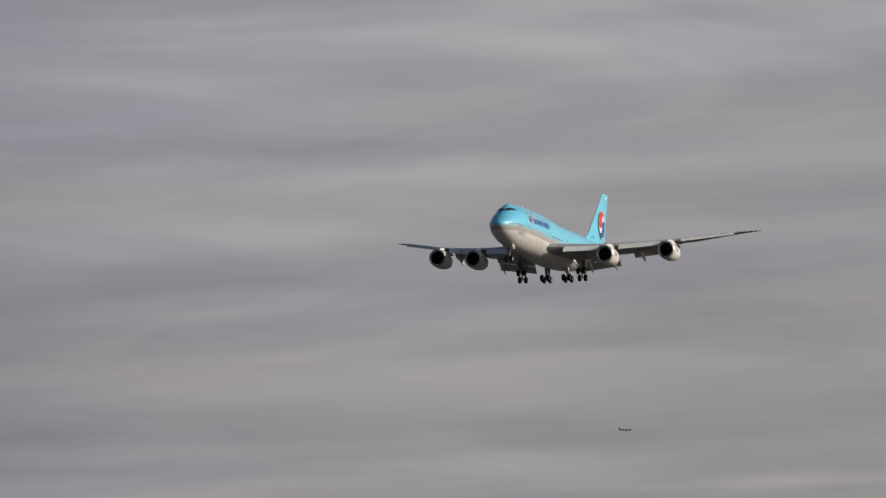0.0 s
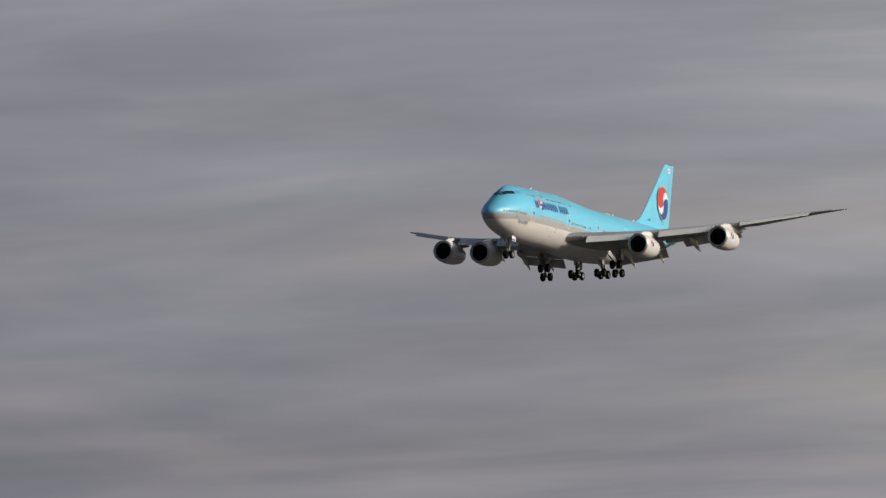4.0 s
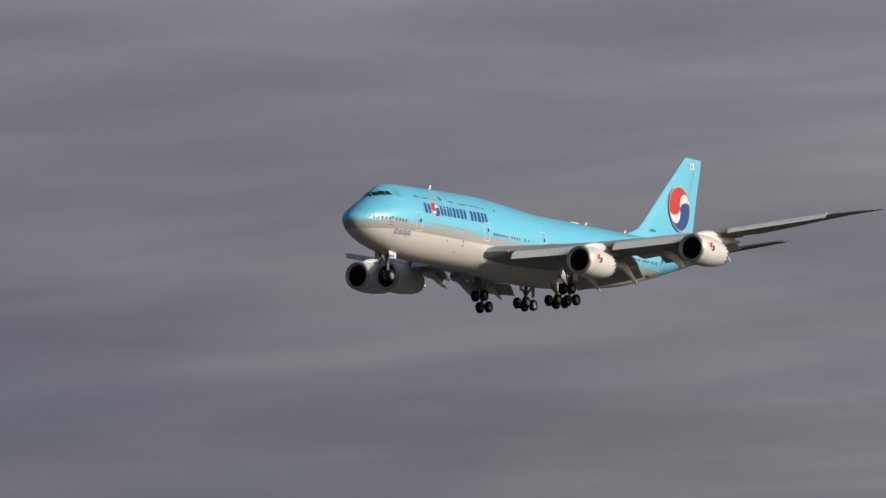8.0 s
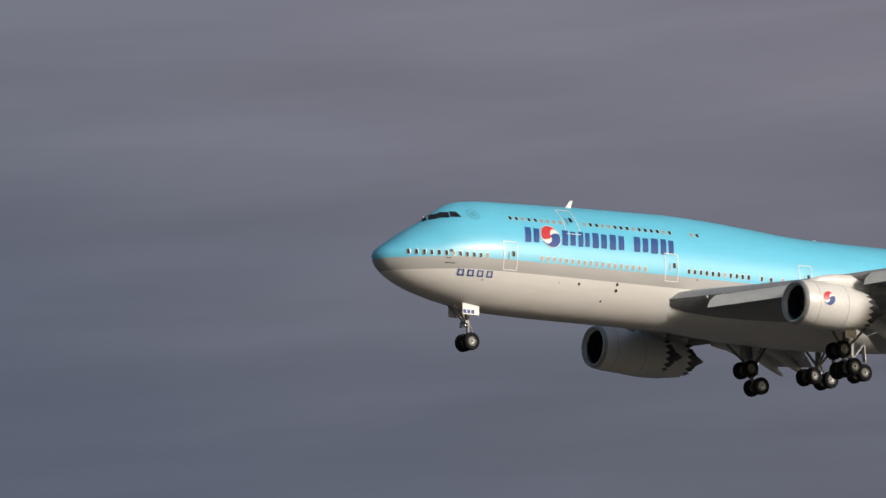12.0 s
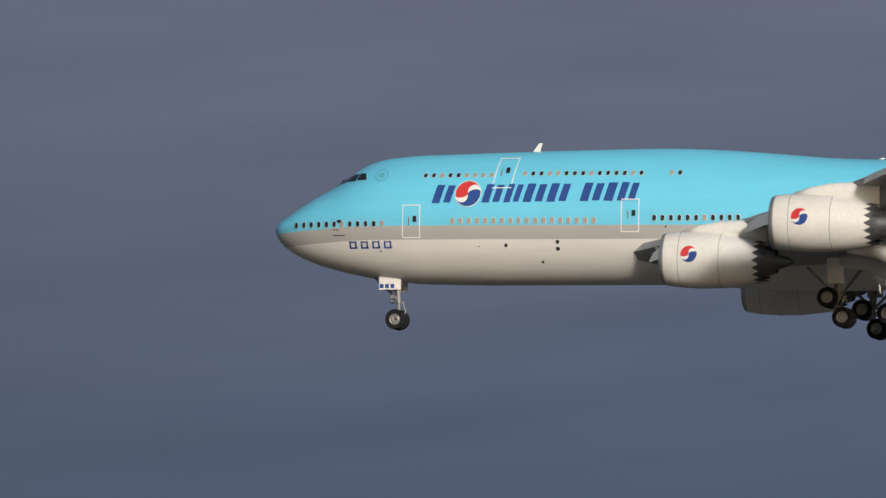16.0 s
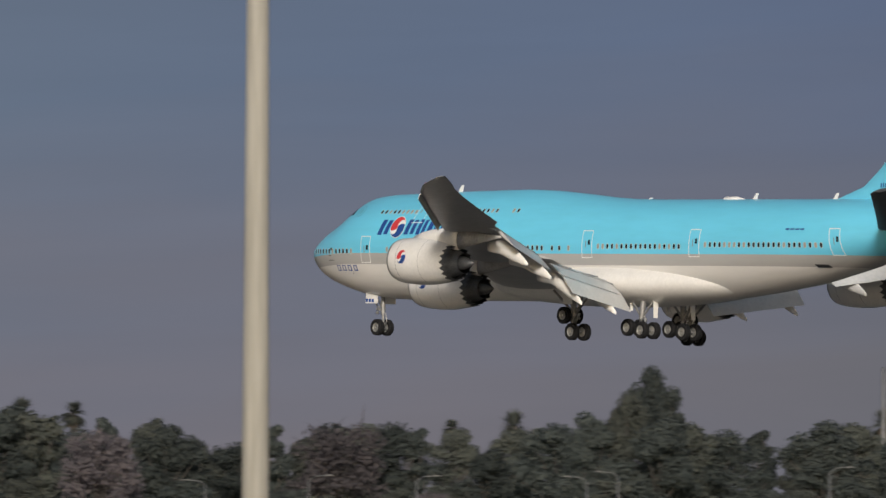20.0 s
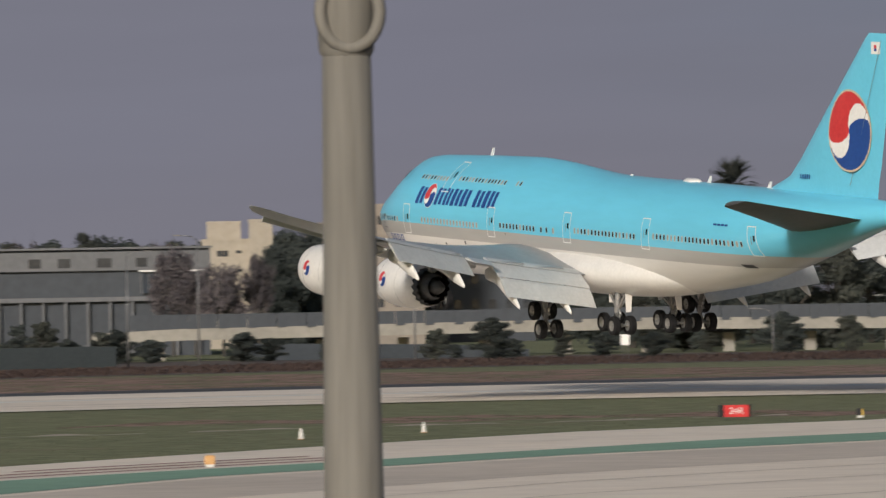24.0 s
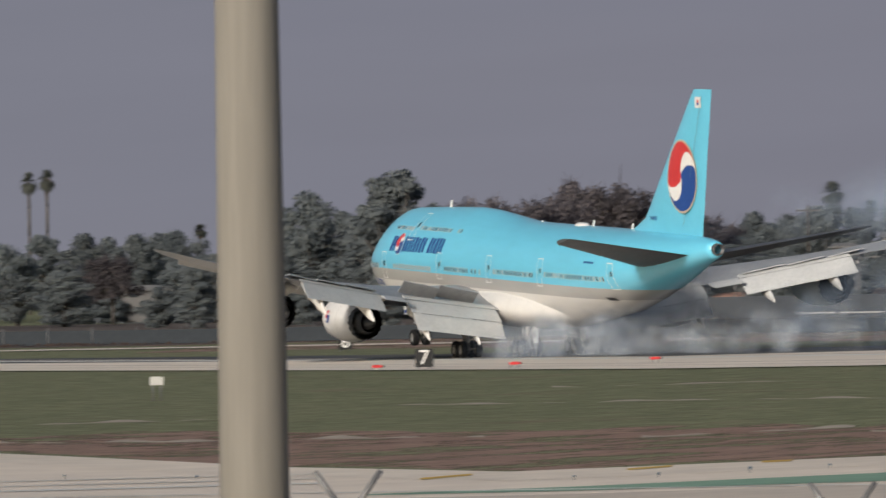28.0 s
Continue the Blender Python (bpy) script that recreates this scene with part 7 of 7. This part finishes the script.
part("globe", loft([[(q * math.cos(i * math.pi / 4), q * math.sin(i * math.pi / 4), z) for i in range(8)] for z, q in ((0.15, 0.05), (0.2, 0.075), (0.27, 0.045))]), BLUEGLOBE, el_)
el_.matrix_world = facing(-61.87, 252.5) @ small
for b, r in ((-63.06, 247.5), (-62.49, 249), (-61.33, 256), (-60.41, 263), (-60.12, 265), (-59.82, 245), (-65.61, 255), (-66.5, 258)):
    copy_thing(el_, facing(b, r) @ small)

# ---- poles near the viewpoint ----
POLEGREY = surface("weathered_concrete_pole", (0.24, 0.225, 0.19), (0.36, 0.34, 0.295), 0.85, scale=1.5, fine=25, bump=0.06, stretch=(1, 1, 0.06))
LAMPGREY = surface("painted_lamp_housing", (0.16, 0.15, 0.135), (0.23, 0.218, 0.197), 0.55, scale=1.5, fine=10)


def octa(z, r, n=8):
    return [(r * math.cos(2 * math.pi * (i + 0.5) / n), r * math.sin(2 * math.pi * (i + 0.5) / n), z) for i in range(n)]


p1 = tagged(empty("lamp_pole", facing(-36.86, 60)), "plain weathered grey concrete pole close by", "pole")
part("shaft", loft([octa(-0.1, 0.125, 20), octa(6, 0.1, 20), octa(13.5, 0.062, 20)]), POLEGREY, p1)
part("cap", loft([octa(13.49, 0.07), octa(13.6, 0.05)], smooth=False), LAMPGREY, p1)
POLEDARK = surface("soot_grey_pole", (0.14, 0.131, 0.113), (0.205, 0.192, 0.168), 0.8, scale=1.5, fine=25, bump=0.06, stretch=(1, 1, 0.06))
p2 = tagged(empty("lamp_pole", facing(-53.0, 40)), "weathered grey pole with a rounded bracket collar", "pole")
part("shaft", loft([octa(-0.1, 0.2, 20), octa(4, 0.165, 20), octa(7.95, 0.115, 20)]), POLEDARK, p2)
zc = EYE[2] + 40 * math.tan(radians(1.75))
rings = []
for k in range(25):
    u = 2 * math.pi * k / 24
    c = Vector((0.02 + 0.14 * math.sin(u), -0.11, zc + 0.1 + 0.17 * math.cos(u)))
    out = Vector((math.sin(u), 0, math.cos(u)))
    rings.append([c + 0.03 * (math.cos(i * math.pi / 4) * out + math.sin(i * math.pi / 4) * Vector((0, 1, 0))) for i in range(8)])
part("bracket_ring", loft(rings, caps=False), POLEDARK, p2)
part("bracket_collar", loft([[(0.0 + q * math.cos(i * math.pi / 8), q * math.sin(i * math.pi / 8), z) for i in range(16)] for z, q in ((zc - 0.14, 0.1), (zc - 0.08, 0.13), (zc + 0.3, 0.15), (zc + 0.5, 0.14))]), POLEDARK, p2)
POLEMID = surface("weathered_grey_pole", (0.2, 0.184, 0.157), (0.25, 0.232, 0.2), 0.85, scale=0.8, fine=25, bump=0.04, stretch=(1, 1, 0.06))
p3 = tagged(empty("lamp_pole", facing(-65.22, 40)), "thick weathered grey pole close by", "pole")
part("shaft", loft([octa(-0.1, 0.21, 20), octa(5.5, 0.168, 20), octa(12, 0.125, 20)]), POLEMID, p3)
part("cap", loft([octa(11.99, 0.14), octa(12.1, 0.1)], smooth=False), LAMPGREY, p3)

# cobra-head street lamp under the approach
cob = tagged(empty("cobra_lamp", facing(35.5, 32, 0)), "grey cobra-head street lamp on a curved arm", "lamp")
zl = EYE[2] + 32 * math.tan(radians(3.45))
LEAN = 0.25


def tray_ring(u, hw, top, bot):
    """A cross-section of the lamp's tray, tipped so that its underside shows."""
    side = [(-1.0, bot), (-1.0, bot + 0.6 * (top - bot)), (-0.9, top), (0.9, top), (1.0, bot + 0.6 * (top - bot)), (1.0, bot)]
    return [(u, y * hw, zl + z - LEAN * y * hw) for y, z in side]


def block_ring(u, hw, top, bot):
    side = [(-1.0, bot), (-1.0, bot + 0.75 * (top - bot)), (-0.8, top), (0.8, top), (1.0, bot + 0.75 * (top - bot)), (1.0, bot)]
    return [(u, y * hw, zl + z - LEAN * y * hw) for y, z in side]


LAMPPALE = surface("pale_lamp_casting", (0.36, 0.345, 0.315), (0.46, 0.44, 0.405), 0.5, scale=3, fine=18, bump=0.05)
tray = []
for u in (-0.383, -0.375, -0.355, -0.32, -0.27, -0.2, -0.1, 0.0, 0.1, 0.2, 0.3, 0.375):
    hw = 0.135 * math.sqrt(max(0.02, 1 - (min(0.0, u + 0.05) / 0.335) ** 2)) * (1 - 0.12 * max(0.0, u) / 0.375)
    mid = -0.05 - 0.06 * (u + 0.1)
    rise = interp(u, [(-0.383, 0.012), (-0.33, 0.045), (-0.2, 0.062), (-0.06, 0.068), (0.15, 0.05), (0.375, 0.035)])
    tray.append((u, hw, mid + rise, mid))
part("tray", loft([tray_ring(*q) for q in tray]), LAMPPALE, cob, "pale cast lamp tray", 40)
part("lens", loft([[(u, y * hw * 0.93, zl + bot - 0.003 - d - LEAN * y * hw * 0.93) for y, d in ((-1, 0), (1, 0), (0.7, 0.012), (-0.7, 0.012))] for u, hw, top, bot in tray[1:-1]]), PANE, cob, "dark glass lens")
part("housing", loft([block_ring(0.205, 0.1, 0.062, -0.052), block_ring(0.215, 0.105, 0.07, -0.055), block_ring(0.36, 0.095, 0.05, -0.07), block_ring(0.385, 0.07, 0.03, -0.062)]), LAMPPALE, cob, "pale cast driver housing", 35)
part("shoulder", loft([block_ring(0.05, 0.05, 0.028, 0.0), block_ring(0.1, 0.055, 0.06, -0.005), block_ring(0.204, 0.06, 0.075, -0.01)]), LAMPGREY, cob, angle=35)
part("photocell", loft([[(0.157 + q * math.cos(i * math.pi / 10), q * math.sin(i * math.pi / 10), zl + z) for i in range(20)] for z, q in ((0.07, 0.036), (0.095, 0.036), (0.097, 0.042), (0.155, 0.041), (0.163, 0.036))]), surface("sooty_photocell", (0.05, 0.045, 0.04), (0.14, 0.125, 0.1), 0.6, scale=8, fine=30), cob, "sooty round photocell")
pts = [Vector((0.33 + d, 0, zl - 0.30 * d - 0.12 * d * d)) for d in np.linspace(-0.06, 2.4, 24)]
rings = []
for p, q, o in zip(pts, pts[1:] + pts[-1:], pts[:1] + pts[:-1]):
    t_ = (q - o).normalized()
    u_ = Vector((-t_.z, 0, t_.x))
    rings.append([p + 0.034 * (math.cos(i * math.pi / 6) * u_ + math.sin(i * math.pi / 6) * Vector((0, 1, 0))) for i in range(12)])
part("arm", loft(rings), POLEGREY, cob)
end = pts[-1]
part("pole", tube_bm((end.x, 0, -0.1), (end.x, 0, end.z + 0.12), 0.11, 0.075, n=10), POLEGREY, cob)

# perimeter fence with angled wire arms, close below the view
fence = tagged(empty("wire_fence"), "steel perimeter fence with angled barbed-wire arms", "fence")
for b, ztop in ((-72.2, 4.5), (-68.2, 4.45), (-64.59, 4.4), (-61.25, 4.19), (-58.2, 4.02), (-55.5, 4.27), (-52.9, 4.1), (-50.5, 4.1), (-48.2, 4.1), (-46.1, 4.1)):
    part("post", tube_bm((0, 0, -0.1), (0, 0, ztop - 0.5), 0.04, n=8), GREYSTEEL, fence, "", None, facing(b, 90))
    for sgn in (-1, 1):
        part("wire_arm", tube_bm((0, 0, ztop - 0.5), (sgn * 0.35, sgn * 0.05, ztop), 0.035, 0.03, n=6), GREYSTEEL, fence, "", None, facing(b, 90))

# ---- distant jets ----
# Jet grey lightened so that the colour itself carries the haze.
JETGREY = surface("hazy_jet_grey", (0.2, 0.2, 0.215), (0.26, 0.26, 0.275), 0.7)


def small_jet(length, label):
    ob = tagged(empty("distant_jet"), label, "airplane")
    L = length
    part("fuselage", loft([ring_x(x * L, 0, z * L, r * L, r * L, 10) for x, r, z in ((-0.5, 0.005, 0.0), (-0.46, 0.03, 0), (-0.36, 0.05, 0), (0.2, 0.05, 0), (0.4, 0.03, 0.01), (0.5, 0.008, 0.02))]), JETGREY, ob)
    for s in (-1, 1):
        part("wing", loft([[(x * L, s * y * L, z * L) for x, z in ((a, h), (a + c * 0.4, h + 0.012), (a + c, h), (a + c * 0.4, h - 0.008))] for y, a, c, h in ((0.03, -0.1, 0.22, -0.02), (0.45, 0.16, 0.06, 0.02))], smooth=False), JETGREY, ob)
        part("tailplane", loft([[(x * L, s * y * L, z * L) for x, z in ((a, h), (a + c * 0.4, h + 0.006), (a + c, h), (a + c * 0.4, h - 0.006))] for y, a, c, h in ((0.02, 0.38, 0.11, 0.02), (0.17, 0.47, 0.05, 0.03))], smooth=False), JETGREY, ob)
        part("engine", loft([ring_x((-0.1 + x) * L, s * 0.15 * L, -0.055 * L, r * L, r * L, 8) for x, r in ((0, 0.028), (0.04, 0.03), (0.12, 0.02))]), JETGREY, ob)
    part("fin", loft([[(x * L, y * L, z * L) for x, y in ((a, 0), (a + c * 0.4, 0.006), (a + c, 0), (a + c * 0.4, -0.006))] for z, a, c in ((0.03, 0.33, 0.16), (0.2, 0.46, 0.07))], smooth=False), JETGREY, ob)
    return ob


JET_A = small_jet(6.4, "tiny hazy grey jet far off under the clouds")
JET_B = small_jet(16.0, "hazy dark jet far off climbing under cloud")

# ---- tyre smoke: thin flakes in puffs that lie under the runway until the wheels touch ----
def smoke_material(name, density, colour):
    m, nt, b = nodes_of(name)
    tc = nt.nodes.new("ShaderNodeTexCoord")
    ln = nt.nodes.new("ShaderNodeVectorMath")
    ln.operation = "LENGTH"
    nt.links.new(tc.outputs["Object"], ln.inputs[0])
    edge = nt.nodes.new("ShaderNodeMapRange")
    edge.interpolation_type = "SMOOTHSTEP"
    edge.inputs[1].default_value, edge.inputs[2].default_value, edge.inputs[3].default_value, edge.inputs[4].default_value = 0.1, 1.0, 1.0, 0.0
    nt.links.new(ln.outputs["Value"], edge.inputs[0])
    info = nt.nodes.new("ShaderNodeObjectInfo")
    shift = nt.nodes.new("ShaderNodeVectorMath")
    shift.operation = "MULTIPLY_ADD"
    nt.links.new(info.outputs["Random"], shift.inputs[0])
    shift.inputs[1].default_value = (40, 70, 90)
    nt.links.new(tc.outputs["Object"], shift.inputs[2])
    n = nt.nodes.new("ShaderNodeTexNoise")
    n.inputs["Scale"].default_value, n.inputs["Detail"].default_value = 1.6, 4.0
    nt.links.new(shift.outputs[0], n.inputs["Vector"])
    r = ramp_node(nt, [(0.33, (0, 0, 0)), (0.7, (density,) * 3)])
    nt.links.new(n.outputs[0], r.inputs[0])
    mul = nt.nodes.new("ShaderNodeMath")
    mul.operation = "MULTIPLY"
    nt.links.new(r.outputs[0], mul.inputs[0])
    nt.links.new(edge.outputs[0], mul.inputs[1])
    nt.links.new(mul.outputs[0], b.inputs["Alpha"])
    b.inputs["Base Color"].default_value = colour
    b.inputs["Roughness"].default_value = 1.0
    b.inputs["Specular IOR Level"].default_value = 0.0
    return m


def flake_mesh(mat):
    """A shallow round dish of one metre radius."""
    bm = bmesh.new()
    c = bm.verts.new((0, 0.12, 0))
    rows = [[bm.verts.new((k * math.cos(i * math.pi / 10), 0.12 * (1 - k * k) + 0.04 * math.sin(5 * k + i), k * math.sin(i * math.pi / 10))) for i in range(20)] for k in (0.35, 0.7, 1.0)]
    for i in range(20):
        j = (i + 1) % 20
        bm.faces.new((c, rows[0][i], rows[0][j]))
        for p, q in zip(rows, rows[1:]):
            bm.faces.new((p[i], q[i], q[j], p[j]))
    me = bpy.data.meshes.new("flake")
    finish(bm).to_mesh(me)
    bm.free()
    me.materials.append(mat)
    return me


DENSE, HAZE = flake_mesh(smoke_material("tyre_smoke", 0.34, (0.4, 0.45, 0.52, 1))), flake_mesh(smoke_material("tyre_smoke_haze", 0.36, (0.27, 0.34, 0.45, 1)))


def puff(seed, size, me, spread, n=5):
    rr = random.Random(seed)
    ob = tagged(empty("tyre_smoke"), "thin bluish grey puff of tyre smoke", "smoke", "tyre smoke puffs")
    for k in range(n):
        f = new("flake", me)
        f.parent = ob
        f.matrix_local = Matrix.Translation((rr.gauss(0, spread), rr.gauss(0, spread), rr.gauss(0, spread * 0.5))) @ pose(0, 0, 0, rr.uniform(-25, 25), rr.uniform(0, 360), 60 + rr.uniform(-30, 30)) @ Matrix.Scale(size * rr.uniform(0.7, 1.3), 4)
    return ob


AIRLINER, SPOILERS, BOGIES = build_airliner()


def airliner_at(t):
    rows = np.array(AIRLINER_WAY)
    v = [float(np.interp(t, rows[:, 0], rows[:, k])) for k in range(1, 7)]
    return pose(v[0], v[1], v[2], v[5], v[4], v[3])


PUFFS = []
rr = random.Random(9)
for k in range(44):
    tb = 27.55 + 0.42 * k / 44
    gear = ((35.5, -5.5), (38.7, -2.0), (38.7, 2.0), (35.5, 5.5))[k % 4]
    w = airliner_at(tb) @ Vector((gear[0] + rr.uniform(-0.4, 2.2), gear[1] + rr.uniform(-0.6, 0.6), -6.2))
    PUFFS.append((puff(300 + k, rr.uniform(1.0, 2.2), DENSE, 1.0, 2), tb, w, rr.uniform(0.8, 3.2), rr.uniform(-2, 3), 4.5))
for k in range(72):
    tb = 26.35 + 1.5 * k / 72
    gear = ((34.6, -5.5), (38.6, -2.0), (34.6, 5.5), (38.6, 2.0))[k % 4]
    w = airliner_at(tb) @ Vector((gear[0] + rr.uniform(0.5, 3.0), gear[1], -6.2))
    if k % 2 and tb > 27.25:
        PUFFS.append((puff(100 + k, rr.uniform(1.3, 2.4), DENSE, 1.2, 2), tb, w, rr.uniform(0.4, 2.4), rr.uniform(0, 5), 4.5))
    else:
        PUFFS.append((puff(100 + k, rr.uniform(2.4, 4.2), HAZE, 2.0, 1), tb, w, rr.uniform(2.0, 12.0), rr.uniform(0, 8), 10.0))


def motions():
    walk(AIRLINER, [(t, pose(x, y, z, r, p, h)) for t, x, y, z, h, p, r in AIRLINER_WAY])
    rows = np.array(AIRLINER_WAY)
    for ob, piston, (gx, gy, gz), tilt in BOGIES:
        turns, slides = [(0.0, pose(gx, gy, gz, 0, tilt, 0)), (26.2, pose(gx, gy, gz, 0, tilt, 0))], [(0.0, pose(gx, gy, gz)), (26.2, pose(gx, gy, gz))]
        for t in (26.5, 27.0, 27.2, 27.5, 28.0):
            m = airliner_at(t)
            p = m @ Vector((gx, gy, gz))
            up = fall(math.degrees(math.atan2(p.x, p.y))) + 0.62 - p.z
            z = min(gz + 0.9, max(gz - 0.35, gz + up))
            turns.append((t, pose(gx, gy, z, 0, -float(np.interp(t, rows[:, 0], rows[:, 5])), 0)))
            slides.append((t, pose(gx, gy, z)))
        walk(ob, turns)
        walk(piston, slides)
    for ob, at in SPOILERS:
        up = -30.0 if abs(at[1]) < 12 else -6.0
        walk(ob, [(t, pose(*at, 0, a, 0)) for t, a in ((0.0, 9.0), (27.1, 9.0), (27.6, up * 0.6), (28.0, up))])
    walk(JET_A, [(t, Matrix.Translation(spot(55.69 + 0.22 * t, 4000, top_z(2.7, 4000))) @ pose(0, 0, 0, 0, 0, 180 - 55)) for t in (0.0, 4.0, 28.0)])
    walk(JET_B, [(t, Matrix.Translation(spot(27.56 + 0.2 * (t - 11), 4000, top_z(6.9, 4000))) @ pose(0, 0, 0, 0, 4, 180 - 27)) for t in (0.0, 11.0, 28.0)])
    for ob, tb, w, rise, back, deep in PUFFS:
        g = fall(math.degrees(math.atan2(w.x, w.y)))
        under, low = Vector((w.x, w.y, g - deep)), Vector((w.x, w.y, g + 0.7))
        rows = [(0.0, Matrix.Translation(under)), (tb - 0.25, Matrix.Translation(under)), (tb, Matrix.Translation(low)), (tb + 0.12, Matrix.Translation(low + Vector((0, 0, 0.3))))]
        if tb < 27.75:
            left = 28 - tb
            up = low + Vector((0.95, -0.05, 0)) * back * left + Vector((0, 0, min(rise * left, 1.2 + rise)))
            rows.append((28.0, Matrix.Translation(up) @ pose(0, 0, 0, 0, 0, 12)))
        walk(ob, rows)


motions()
